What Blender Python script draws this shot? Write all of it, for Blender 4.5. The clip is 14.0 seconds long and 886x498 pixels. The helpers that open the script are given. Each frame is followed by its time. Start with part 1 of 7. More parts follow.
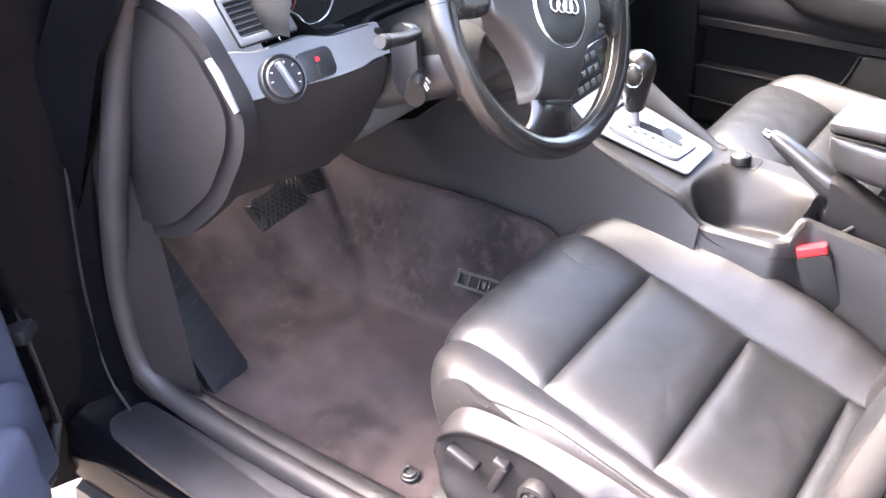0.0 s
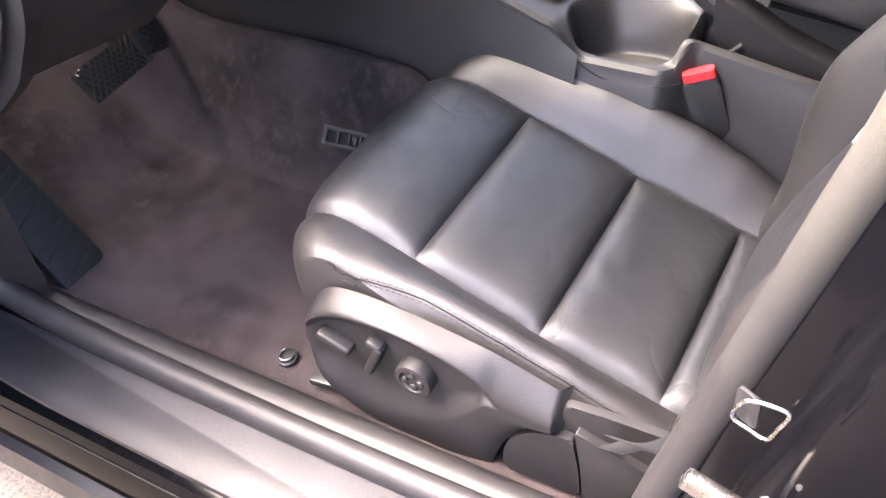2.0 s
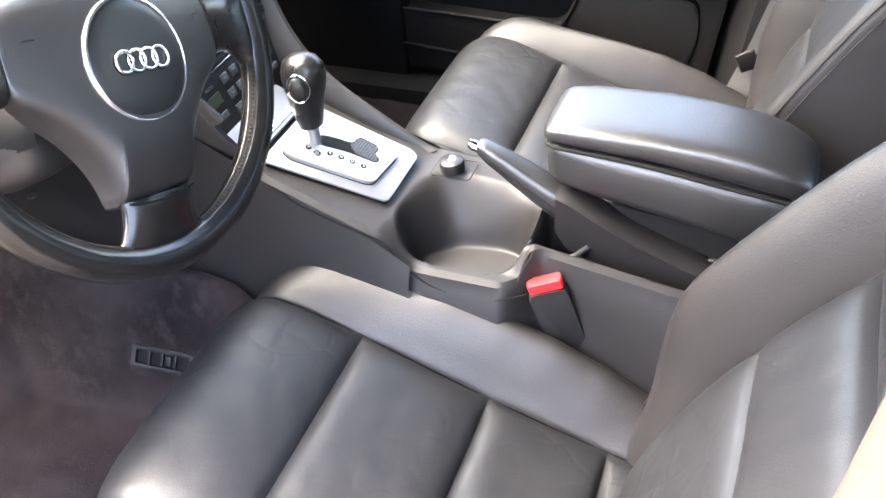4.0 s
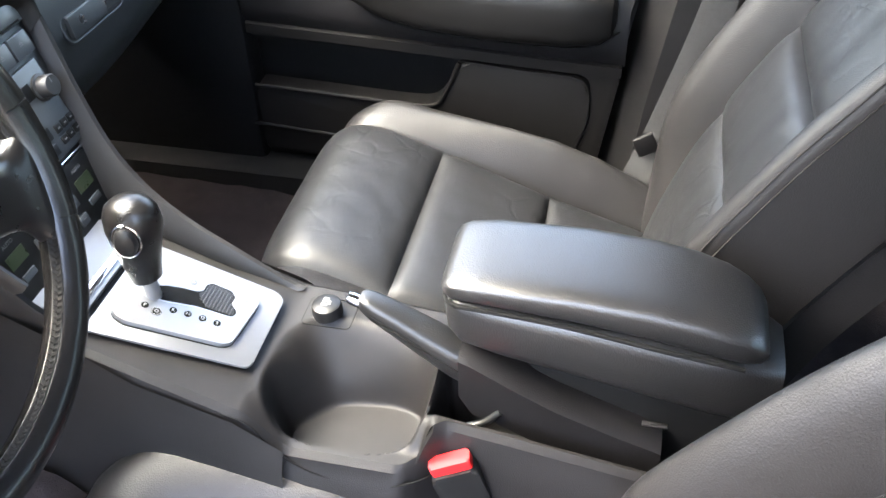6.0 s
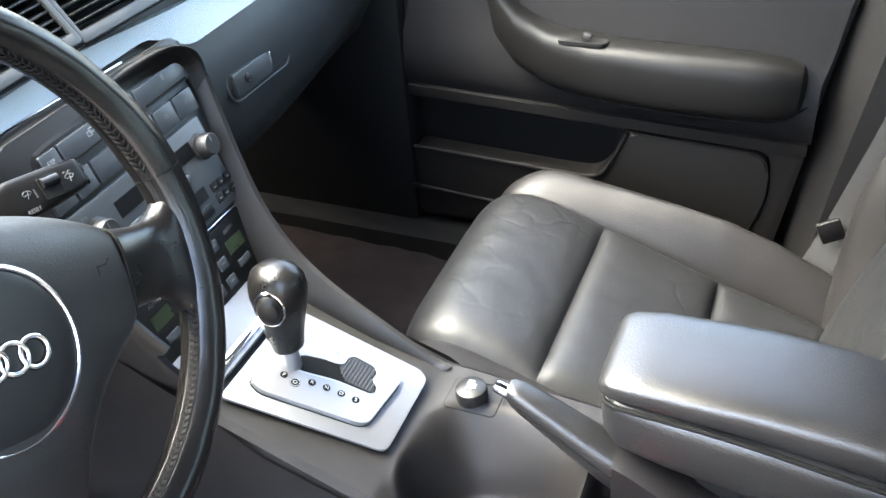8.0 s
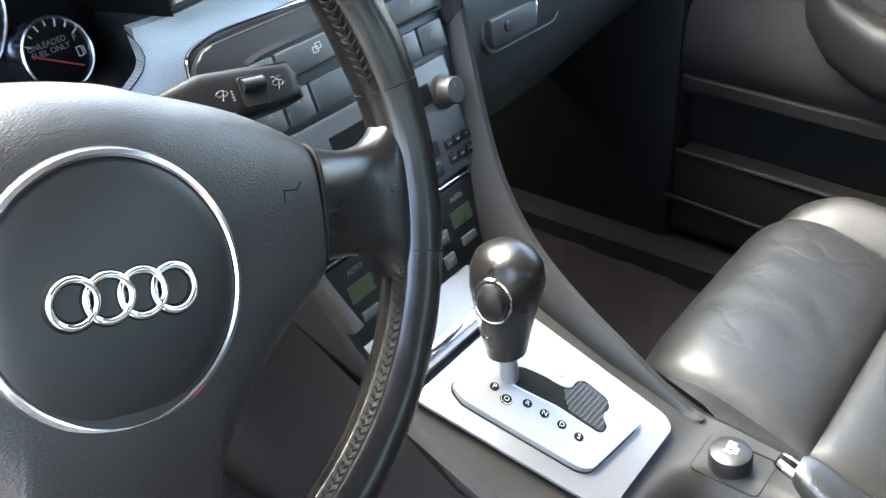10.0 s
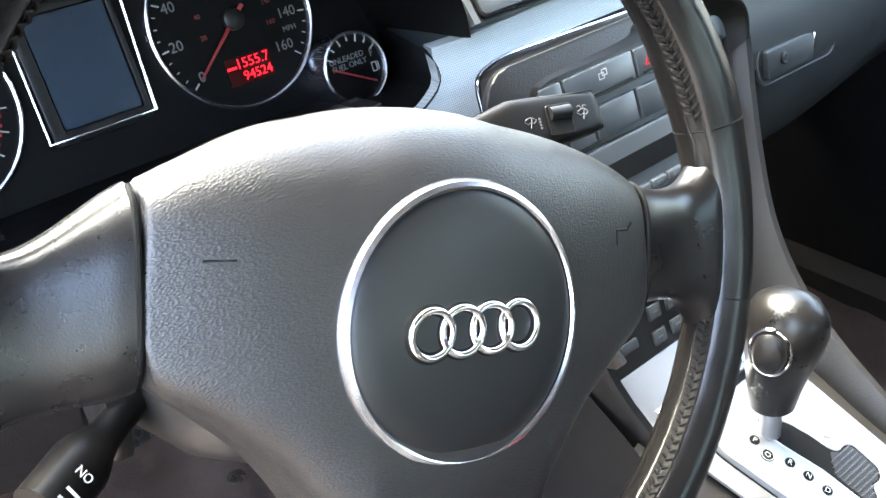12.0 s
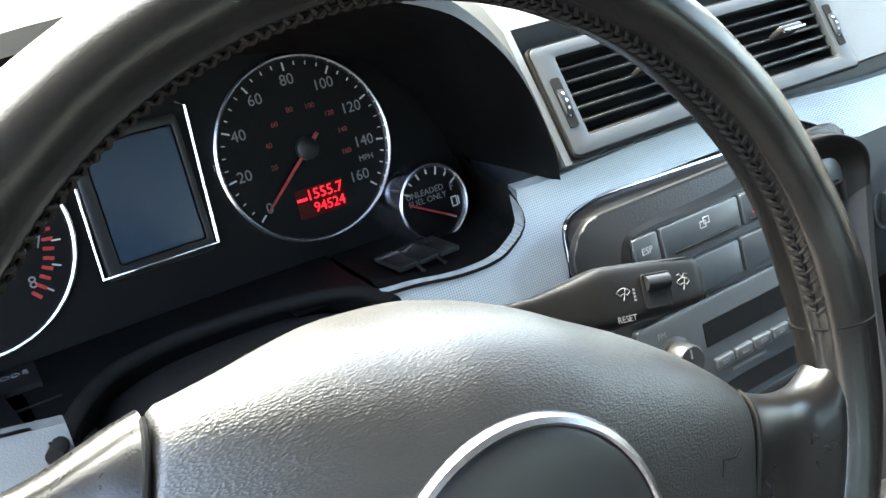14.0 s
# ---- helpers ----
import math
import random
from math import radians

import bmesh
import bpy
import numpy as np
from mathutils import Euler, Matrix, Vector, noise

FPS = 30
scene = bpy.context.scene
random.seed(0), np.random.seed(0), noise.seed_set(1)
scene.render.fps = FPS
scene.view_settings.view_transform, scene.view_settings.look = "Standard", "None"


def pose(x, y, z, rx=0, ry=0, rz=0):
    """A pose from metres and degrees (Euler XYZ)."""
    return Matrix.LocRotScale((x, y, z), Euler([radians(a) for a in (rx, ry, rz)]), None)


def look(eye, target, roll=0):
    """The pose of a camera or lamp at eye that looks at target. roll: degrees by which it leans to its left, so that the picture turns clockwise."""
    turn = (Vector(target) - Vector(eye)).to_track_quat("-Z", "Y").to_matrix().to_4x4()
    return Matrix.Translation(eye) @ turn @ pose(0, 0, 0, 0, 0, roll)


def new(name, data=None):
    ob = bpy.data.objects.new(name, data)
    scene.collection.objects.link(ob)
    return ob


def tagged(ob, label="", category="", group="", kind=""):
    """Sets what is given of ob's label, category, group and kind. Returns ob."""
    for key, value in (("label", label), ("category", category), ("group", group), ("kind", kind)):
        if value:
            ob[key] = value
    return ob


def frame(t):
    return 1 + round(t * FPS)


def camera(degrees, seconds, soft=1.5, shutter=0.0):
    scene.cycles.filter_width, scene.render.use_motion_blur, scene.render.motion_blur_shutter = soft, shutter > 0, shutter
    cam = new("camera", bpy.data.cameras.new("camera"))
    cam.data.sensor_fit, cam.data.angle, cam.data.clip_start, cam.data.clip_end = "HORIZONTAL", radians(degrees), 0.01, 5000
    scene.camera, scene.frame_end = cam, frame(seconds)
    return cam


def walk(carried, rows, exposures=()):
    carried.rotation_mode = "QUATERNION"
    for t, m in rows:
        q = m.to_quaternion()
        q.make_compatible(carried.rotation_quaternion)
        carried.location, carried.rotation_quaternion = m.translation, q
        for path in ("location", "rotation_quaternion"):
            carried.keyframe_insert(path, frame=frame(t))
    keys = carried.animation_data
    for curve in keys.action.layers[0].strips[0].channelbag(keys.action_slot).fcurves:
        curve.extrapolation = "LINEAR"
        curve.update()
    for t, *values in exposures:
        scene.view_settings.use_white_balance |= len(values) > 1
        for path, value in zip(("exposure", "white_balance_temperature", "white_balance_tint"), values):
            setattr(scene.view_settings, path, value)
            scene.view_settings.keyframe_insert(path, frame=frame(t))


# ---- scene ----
cam = camera(51.3, 14.0)
PATH = [
    (0, (-1.357, -0.529, 1.383), (-0.03, 0.549, 0.345), -4.6),
    (0.5, (-1.327, -0.531, 1.364), (-0.003, 0.458, 0.237), -5.1),
    (1, (-1.285, -0.526, 1.352), (-0.017, 0.422, 0.129), -6.8),
    (1.5, (-1.25, -0.526, 1.345), (0.003, 0.373, 0.071), -7.1),
    (2, (-1.202, -0.514, 1.332), (0.022, 0.319, -0.012), -7.2),
    (2.5, (-1.13, -0.502, 1.334), (0.098, 0.304, -0.024), -7.7),
    (3, (-1.057, -0.498, 1.36), (0.201, 0.312, 0.033), -8.3),
    (3.5, (-0.984, -0.505, 1.38), (0.317, 0.293, 0.088), -7.6),
    (4, (-0.904, -0.463, 1.395), (0.487, 0.177, 0.108), -5.8),
    (4.2, (-0.871, -0.435, 1.395), (0.552, 0.104, 0.098), -5.4),
    (6.3, (-0.628, -0.358, 1.381), (0.862, 0.006, 0.097), -1.8),
    (6.5, (-0.615, -0.357, 1.377), (0.866, 0.034, 0.092), -1.9),
    (7, (-0.6, -0.345, 1.375), (0.882, 0.144, 0.124), -2.2),
    (7.2, (-0.598, -0.342, 1.378), (0.884, 0.193, 0.146), -3.1),
    (9.3, (-0.512, -0.258, 1.276), (0.891, 0.591, 0.131), -2.3),
    (9.5, (-0.494, -0.239, 1.257), (0.89, 0.637, 0.109), -1.6),
    (10, (-0.474, -0.215, 1.228), (0.792, 0.865, 0.119), -4.2),
    (10.5, (-0.469, -0.201, 1.219), (0.7, 1.012, 0.142), -6.8),
    (11, (-0.48, -0.187, 1.225), (0.671, 1.05, 0.155), -5.7),
    (11.5, (-0.499, -0.167, 1.228), (0.594, 1.133, 0.171), -5.5),
    (12, (-0.51, -0.151, 1.238), (0.508, 1.203, 0.175), -5.9),
    (12.5, (-0.517, -0.132, 1.249), (0.417, 1.27, 0.171), -5.9),
    (13, (-0.507, -0.115, 1.264), (0.41, 1.324, 0.22), -5.5),
    (13.5, (-0.483, -0.099, 1.262), (0.455, 1.387, 0.308), -4.4),
    (14, (-0.461, -0.093, 1.257), (0.475, 1.415, 0.335), -5.0),
]
EXPOSURES = [(0, 6.48, 6850, 20), (0.5, 6.18, 6850, 20), (1.5, 5.64, 6900, 21), (3, 5.64, 6900, 18), (4, 5.92, 6800, 13), (6.5, 5.62, 6650, 9), (9.5, 5.62, 6500, 6), (11, 5.80, 6750, 7), (12.5, 5.95, 6850, 6), (13, 5.95, 6850, 5), (14, 5.78, 6900, 3)]
walk(cam, [(t, look(eye, target, roll)) for t, eye, target, roll in PATH], EXPOSURES)

# ---- light ----
world = bpy.data.worlds.new("sky")
scene.world = world
world.use_nodes = True
wn = world.node_tree.nodes
sky = wn.new("ShaderNodeTexSky")
sky.sky_type, sky.sun_disc = "NISHITA", False
sky.sun_elevation, sky.sun_rotation = radians(57), radians(344)
sky.air_density, sky.dust_density, sky.ozone_density = 1.0, 6.0, 1.0
world.node_tree.links.new(sky.outputs[0], wn["Background"].inputs[0])
wn["Background"].inputs[1].default_value = 0.12
sun_data = bpy.data.lights.new("sun", "SUN")
sun_data.energy, sun_data.angle, sun_data.color = 1.35, radians(55), (1.0, 0.97, 0.94)
sun = new("sun", sun_data)
sun.matrix_world = look((-1.4, 4.9, 8.3), (0, 0, 0.5))

# ---- materials ----


def mat(name, base, rough=0.5, metal=0.0, vary=0.25, size=18.0, grain=0.0, grain_size=900.0, wrinkle=0.0, wrinkle_size=40.0,
        spec=0.5, coat=0.0, emit=None, power=0.0, rough_vary=0.1, cells=False, speck=None, speck_size=300.0, worn=None, crease=0.0, crease_size=16.0, ior=1.5):
    """A surface with broad stains, fine grain in relief and uneven gloss; sizes are waves per metre."""
    m = bpy.data.materials.new(name)
    m.use_nodes = True
    nt = m.node_tree
    n, link = nt.nodes, nt.links.new
    p = n["Principled BSDF"]
    p.inputs["Metallic"].default_value = metal
    p.inputs["Specular IOR Level"].default_value = spec
    p.inputs["Coat Weight"].default_value = coat
    p.inputs["IOR"].default_value = ior
    p.inputs["Coat Roughness"].default_value = 0.05
    at = n.new("ShaderNodeTexCoord")

    def waves(scale, detail=4.0, roughness=0.6):
        t = n.new("ShaderNodeTexNoise")
        t.inputs["Scale"].default_value, t.inputs["Detail"].default_value, t.inputs["Roughness"].default_value = scale, detail, roughness
        link(at.outputs["Object"], t.inputs["Vector"])
        return t.outputs["Fac"]

    broad = waves(size)
    ramp = n.new("ShaderNodeValToRGB")
    ramp.color_ramp.elements[0].position, ramp.color_ramp.elements[1].position = 0.3, 0.72
    ramp.color_ramp.elements[0].color = (*[c * (1 - vary) for c in base], 1)
    ramp.color_ramp.elements[1].color = (*(worn or [min(1, c * (1 + vary)) for c in base]), 1)
    link(broad, ramp.inputs[0])
    colour = ramp.outputs[0]
    if speck:
        fine = waves(speck_size, 2.0, 0.7)
        cut = n.new("ShaderNodeValToRGB")
        cut.color_ramp.elements[0].position, cut.color_ramp.elements[1].position = 0.5, 0.7
        link(fine, cut.inputs[0])
        mix = n.new("ShaderNodeMix")
        mix.data_type = "RGBA"
        link(cut.outputs[0], mix.inputs[0])
        link(colour, mix.inputs[6])
        mix.inputs[7].default_value = (*speck, 1)
        colour = mix.outputs[2]
    link(colour, p.inputs["Base Color"])
    gloss = n.new("ShaderNodeMapRange")
    gloss.inputs[3].default_value, gloss.inputs[4].default_value = max(0.02, rough - rough_vary), min(1, rough + rough_vary)
    link(waves(size * 2.7, 5.0, 0.65), gloss.inputs[0])
    link(gloss.outputs[0], p.inputs["Roughness"])
    last = None
    if crease:
        # long thin folds, bent by broad noise
        bend = n.new("ShaderNodeTexNoise")
        bend.inputs["Scale"].default_value = crease_size * 0.6
        link(at.outputs["Object"], bend.inputs["Vector"])
        warp = n.new("ShaderNodeVectorMath")
        warp.operation = "MULTIPLY_ADD"
        link(bend.outputs["Color"], warp.inputs[0])
        warp.inputs[1].default_value = (0.09, 0.09, 0.09)
        link(at.outputs["Object"], warp.inputs[2])
        fold = n.new("ShaderNodeTexVoronoi")
        fold.feature = "DISTANCE_TO_EDGE"
        fold.inputs["Scale"].default_value = crease_size
        link(warp.outputs[0], fold.inputs["Vector"])
        thin = n.new("ShaderNodeMapRange")
        thin.inputs[2].default_value = 0.09
        link(fold.outputs["Distance"], thin.inputs[0])
        here = n.new("ShaderNodeMapRange")
        here.inputs[1].default_value, here.inputs[2].default_value = 0.45, 0.65
        link(waves(crease_size * 0.35, 2.0), here.inputs[0])
        deep = n.new("ShaderNodeMath")
        deep.operation = "MULTIPLY"
        flat = n.new("ShaderNodeMath")
        flat.operation = "SUBTRACT"
        flat.inputs[0].default_value = 1.0
        link(thin.outputs[0], flat.inputs[1])
        link(flat.outputs[0], deep.inputs[0])
        link(here.outputs[0], deep.inputs[1])
        b = n.new("ShaderNodeBump")
        b.invert = True
        b.inputs["Strength"].default_value, b.inputs["Distance"].default_value = 1.0, crease
        link(deep.outputs[0], b.inputs["Height"])
        last = b.outputs[0]
    for amount, scale, cellular in ((wrinkle, wrinkle_size, False), (grain, grain_size, cells)):
        if not amount:
            continue
        b = n.new("ShaderNodeBump")
        b.inputs["Strength"].default_value = 1.0
        b.inputs["Distance"].default_value = amount
        if cellular:
            t = n.new("ShaderNodeTexVoronoi")
            t.inputs["Scale"].default_value = scale
            link(at.outputs["Object"], t.inputs["Vector"])
            link(t.outputs["Distance"], b.inputs["Height"])
        else:
            link(waves(scale, 3.0), b.inputs["Height"])
        if last:
            link(last, b.inputs["Normal"])
        last = b.outputs[0]
    if last:
        link(last, p.inputs["Normal"])
    if emit:
        p.inputs["Emission Color"].default_value = (*emit, 1)
        p.inputs["Emission Strength"].default_value = power
    return m


LEATHER = mat("black_leather", (0.0066, 0.0068, 0.0076), 0.47, crease=0.0005, vary=0.15, size=9, grain=0.00014, grain_size=750, cells=True, wrinkle=0.0015, wrinkle_size=15, rough_vary=0.08, spec=0.34)
LEATHER_SIDE = mat("bolster_leather", (0.0062, 0.0056, 0.0058), 0.50, vary=0.2, size=9, grain=0.00020, grain_size=600, cells=True, wrinkle=0.0010, wrinkle_size=12, rough_vary=0.06, spec=0.34)
RIM_LEATHER = mat("worn_wheel_leather", (0.0048, 0.0044, 0.0043), 0.25, vary=0.10, size=22, grain=0.00004, grain_size=1200, cells=True, rough_vary=0.03, spec=0.38)
ARM_VINYL = mat("armrest_leather", (0.0056, 0.0054, 0.0056), 0.40, vary=0.2, size=9, grain=0.00018, grain_size=560, cells=True, wrinkle=0.0008, wrinkle_size=20, rough_vary=0.08, spec=0.65)
SATIN = mat("satin_metal_ring", (0.62, 0.63, 0.68), 0.26, metal=1.0, vary=0.03, size=10, rough_vary=0.04)
KNOB = mat("gear_knob_leather", (0.0045, 0.0042, 0.0042), 0.30, vary=0.2, size=16, grain=0.00004, grain_size=1200, cells=True, spec=0.30)
RIM_THREAD = mat("brown_thread", (0.0100, 0.0088, 0.0080), 0.75, spec=0.05)
THREAD = mat("grey_thread", (0.015, 0.0135, 0.0130), 0.8, spec=0.1)
PLASTIC = mat("dark_grained_plastic", (0.0050, 0.0046, 0.0049), 0.50, vary=0.2, size=14, grain=0.00018, grain_size=800, cells=True, rough_vary=0.09, spec=0.20)
PLASTIC_SOFT = mat("soft_black_plastic", (0.0050, 0.0046, 0.0048), 0.45, vary=0.2, size=12, grain=0.00014, grain_size=850, cells=True, spec=0.36)
TRAY = mat("brown_black_tray_plastic", (0.0064, 0.0056, 0.0054), 0.54, spec=0.28, vary=0.3, size=16, grain=0.00006, grain_size=900)
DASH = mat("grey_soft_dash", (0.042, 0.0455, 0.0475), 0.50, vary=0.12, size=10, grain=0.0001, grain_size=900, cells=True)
DASH_LOW = mat("grey_lower_dash", (0.0190, 0.0205, 0.0212), 0.46, vary=0.15, size=10, grain=0.0001, grain_size=900, cells=True)
COVER = mat("airbag_cover_vinyl", (0.0068, 0.0063, 0.0064), 0.41, vary=0.12, size=12, grain=0.00016, grain_size=1500, cells=True, wrinkle=0.00005, wrinkle_size=650, spec=0.56)
SPOKE = mat("spoke_leather", (0.0052, 0.0048, 0.0049), 0.28, vary=0.2, size=14, grain=0.00003, grain_size=1200, cells=True, rough_vary=0.05, spec=0.44)
GREY_TRIM = mat("pale_grey_trim", (0.62, 0.61, 0.58), 0.55, vary=0.06, size=9, grain=0.0001, grain_size=700)
COLUMN_GREY = mat("column_plastic", (0.0080, 0.0072, 0.0072), 0.45, vary=0.12, size=12, grain=0.00015, grain_size=700)
BUTTON = mat("dark_button_plastic", (0.034, 0.038, 0.042), 0.34, vary=0.15, size=40)
STALK = mat("brown_black_stalk_plastic", (0.0030, 0.0026, 0.0024), 0.44, vary=0.2, size=40, grain=0.00003, grain_size=900, spec=0.15)
BUTTON_DARK = mat("black_button_plastic", (0.0042, 0.0042, 0.0046), 0.45, vary=0.15, size=40, spec=0.3)
BLACK = mat("black_plastic", (0.005, 0.005, 0.0054), 0.42, vary=0.2, size=30, spec=0.32)
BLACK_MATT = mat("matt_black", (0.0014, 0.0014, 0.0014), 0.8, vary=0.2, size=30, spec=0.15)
GLOSS_BLACK = mat("black_car_paint", (0.0011, 0.0011, 0.0014), 0.12, vary=0.2, size=6, rough_vary=0.05, spec=0.5, ior=1.11)
RUBBER = mat("door_seal_rubber", (0.0072, 0.0067, 0.0071), 0.56, spec=0.22, vary=0.25, size=20, grain=0.0001, grain_size=500, rough_vary=0.12)
SEAL_CLOTH = mat("beige_seal_cloth", (0.0175, 0.0165, 0.0125), 0.8, vary=0.12, size=16, grain=0.0003, grain_size=700, spec=0.2)
# the cloth of the seal is darker towards the sill
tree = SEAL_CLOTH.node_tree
cloth_tone = tree.nodes["Principled BSDF"].inputs["Base Color"].links[0].from_socket
height, spread, tone_mix = tree.nodes.new("ShaderNodeSeparateXYZ"), tree.nodes.new("ShaderNodeMapRange"), tree.nodes.new("ShaderNodeMix")
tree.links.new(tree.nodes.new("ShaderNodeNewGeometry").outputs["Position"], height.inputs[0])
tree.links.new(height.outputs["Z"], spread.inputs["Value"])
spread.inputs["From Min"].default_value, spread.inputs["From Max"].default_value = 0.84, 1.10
tone_mix.data_type = "RGBA"
tree.links.new(spread.outputs[0], tone_mix.inputs[0])
tone_mix.inputs[6].default_value = (0.0060, 0.0056, 0.0054, 1)
tree.links.new(cloth_tone, tone_mix.inputs[7])
tree.links.new(tone_mix.outputs[2], tree.nodes["Principled BSDF"].inputs["Base Color"])
SILL = mat("scuffed_sill_plastic", (0.0075, 0.0073, 0.0085), 0.50, spec=0.3, vary=0.35, size=14, grain=0.0003, grain_size=260, rough_vary=0.15)
CARPET = mat("dusty_brown_carpet", (0.0095, 0.0073, 0.0076), 0.95, vary=0.55, size=7, grain=0.0011, grain_size=420, spec=0.1, speck=(0.017, 0.0132, 0.0132), speck_size=34, worn=(0.0205, 0.0160, 0.0160))
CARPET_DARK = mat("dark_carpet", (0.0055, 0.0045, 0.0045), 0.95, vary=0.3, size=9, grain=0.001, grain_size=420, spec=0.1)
SILVER_PLATE = mat("matt_silver_plate", (0.128, 0.131, 0.140), 0.38, metal=0.6, vary=0.05, size=8, grain=0.00010, grain_size=700, cells=True)
SILVER = mat("silver_painted_trim", (0.185, 0.188, 0.198), 0.34, metal=0.6, vary=0.05, size=8, grain=0.00003, grain_size=900)
SILVER_DIM = mat("worn_silver_trim", (0.320, 0.345, 0.355), 0.36, metal=0.5, vary=0.06, size=10)


def dimpled(m, pitch, depth):
    """Lays a close lattice of small raised diamonds over a material, in relief and in tone."""
    nt = m.node_tree
    n, link = nt.nodes, nt.links.new
    p = n["Principled BSDF"]
    split = n.new("ShaderNodeSeparateXYZ")
    link(n.new("ShaderNodeTexCoord").outputs["Object"], split.inputs[0])
    waves = []
    for sx, sz in ((1, 1.15), (1, -1.15)):
        a, b, c = n.new("ShaderNodeMath"), n.new("ShaderNodeMath"), n.new("ShaderNodeMath")
        a.operation, b.operation, c.operation = "MULTIPLY", "MULTIPLY_ADD", "SINE"
        link(split.outputs["X"], a.inputs[0])
        a.inputs[1].default_value = sx * 2 * math.pi / pitch
        link(split.outputs["Z"], b.inputs[0])
        b.inputs[1].default_value = sz * 2 * math.pi / pitch
        link(a.outputs[0], b.inputs[2])
        link(b.outputs[0], c.inputs[0])
        waves.append(c.outputs[0])
    both = n.new("ShaderNodeMath")
    both.operation = "MULTIPLY"
    link(waves[0], both.inputs[0])
    link(waves[1], both.inputs[1])
    bump = n.new("ShaderNodeBump")
    bump.inputs["Strength"].default_value, bump.inputs["Distance"].default_value = 1.0, depth
    link(both.outputs[0], bump.inputs["Height"])
    if p.inputs["Normal"].links:
        link(p.inputs["Normal"].links[0].from_socket, bump.inputs["Normal"])
    link(bump.outputs[0], p.inputs["Normal"])
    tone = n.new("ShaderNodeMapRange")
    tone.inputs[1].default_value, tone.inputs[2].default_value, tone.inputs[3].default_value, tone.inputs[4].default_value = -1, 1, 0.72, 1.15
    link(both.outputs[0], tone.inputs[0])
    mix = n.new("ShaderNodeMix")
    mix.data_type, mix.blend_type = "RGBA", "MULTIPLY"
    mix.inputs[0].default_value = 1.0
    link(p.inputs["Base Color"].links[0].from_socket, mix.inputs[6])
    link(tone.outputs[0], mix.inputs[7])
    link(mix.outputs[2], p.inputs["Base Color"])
    return m


def drawn_out(m, factors):
    """Stretches the cells of a material's grain along the axes."""
    nt = m.node_tree
    for t in [k for k in nt.nodes if k.type in ("TEX_VORONOI",)]:
        scale = nt.nodes.new("ShaderNodeVectorMath")
        scale.operation = "MULTIPLY"
        scale.inputs[1].default_value = factors
        nt.links.new(t.inputs["Vector"].links[0].from_socket, scale.inputs[0])
        nt.links.new(scale.outputs[0], t.inputs["Vector"])


drawn_out(COVER, (0.42, 1.0, 1.0))
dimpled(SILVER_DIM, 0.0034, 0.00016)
CHROME = mat("chrome", (0.80, 0.80, 0.82), 0.10, metal=1.0, vary=0.04, size=20, rough_vary=0.05)
STEEL = mat("bare_steel", (0.30, 0.29, 0.28), 0.28, metal=1.0, vary=0.2, size=60)
RED = mat("red_button", (0.50, 0.012, 0.014), 0.42, vary=0.08, size=30, spec=0.25)
WHITE_INK = mat("white_print", (0.30, 0.30, 0.30), 0.5, vary=0.02)
GREY_INK = mat("grey_print", (0.10, 0.10, 0.10), 0.5, vary=0.02)
STALK_INK = mat("worn_grey_print", (0.075, 0.075, 0.075), 0.5, vary=0.02)
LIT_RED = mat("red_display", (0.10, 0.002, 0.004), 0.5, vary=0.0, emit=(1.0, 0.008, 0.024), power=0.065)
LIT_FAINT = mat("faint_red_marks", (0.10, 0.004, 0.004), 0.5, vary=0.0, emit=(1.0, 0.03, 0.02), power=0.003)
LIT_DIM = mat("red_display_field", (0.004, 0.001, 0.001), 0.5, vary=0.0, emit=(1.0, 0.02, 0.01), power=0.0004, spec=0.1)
NEEDLE = mat("red_needle", (0.20, 0.016, 0.018), 0.4, vary=0.05)
# blue reflection on the dark display is put into this base colour
SCREEN = mat("dead_display", (0.016, 0.028, 0.044), 0.2, vary=0.1, size=20, rough_vary=0.03)
LCD_GREEN = mat("green_display", (0.020, 0.028, 0.014), 0.3, vary=0.05)
DISC_BLACK = mat("satin_black_disc", (0.0042, 0.0044, 0.0048), 0.40, vary=0.06, size=8, rough_vary=0.03, spec=0.5)
CLUSTER_BLACK = mat("cluster_black", (0.0012, 0.0012, 0.0013), 0.55, vary=0.15, size=20, grain=0.00008, grain_size=900, spec=0.12)
DIAL_FACE = mat("gauge_face", (0.0009, 0.0008, 0.0009), 0.55, vary=0.2, size=30, spec=0.12)
GRAVEL = mat("tan_concrete", (0.066, 0.053, 0.042), 0.9, vary=0.25, size=6, grain=0.004, grain_size=90, speck=(0.030, 0.024, 0.019), speck_size=120)
WEBBING = mat("black_webbing", (0.006, 0.006, 0.0065), 0.8, vary=0.3, size=60, grain=0.0004, grain_size=500)
WEBBING_GREY = mat("grey_woven_strap", (0.016, 0.0135, 0.011), 0.8, vary=0.4, size=160, grain=0.0006, grain_size=600)
DOOR_BLUE = mat("blue_black_door_vinyl", (0.022, 0.025, 0.037), 0.45, vary=0.2, size=8, grain=0.0002, grain_size=600, cells=True)
# darker copy of the plastic, the far door's shade put into its colour
DOOR_VINYL_SHADED = mat("door_vinyl", (0.0042, 0.0038, 0.0037), 0.56, vary=0.15, size=12, grain=0.00014, grain_size=750, cells=True, spec=0.12)
POD = mat("padded_door_vinyl", (0.0030, 0.0028, 0.0028), 0.46, vary=0.15, size=12, grain=0.00012, grain_size=800, cells=True, spec=0.20)
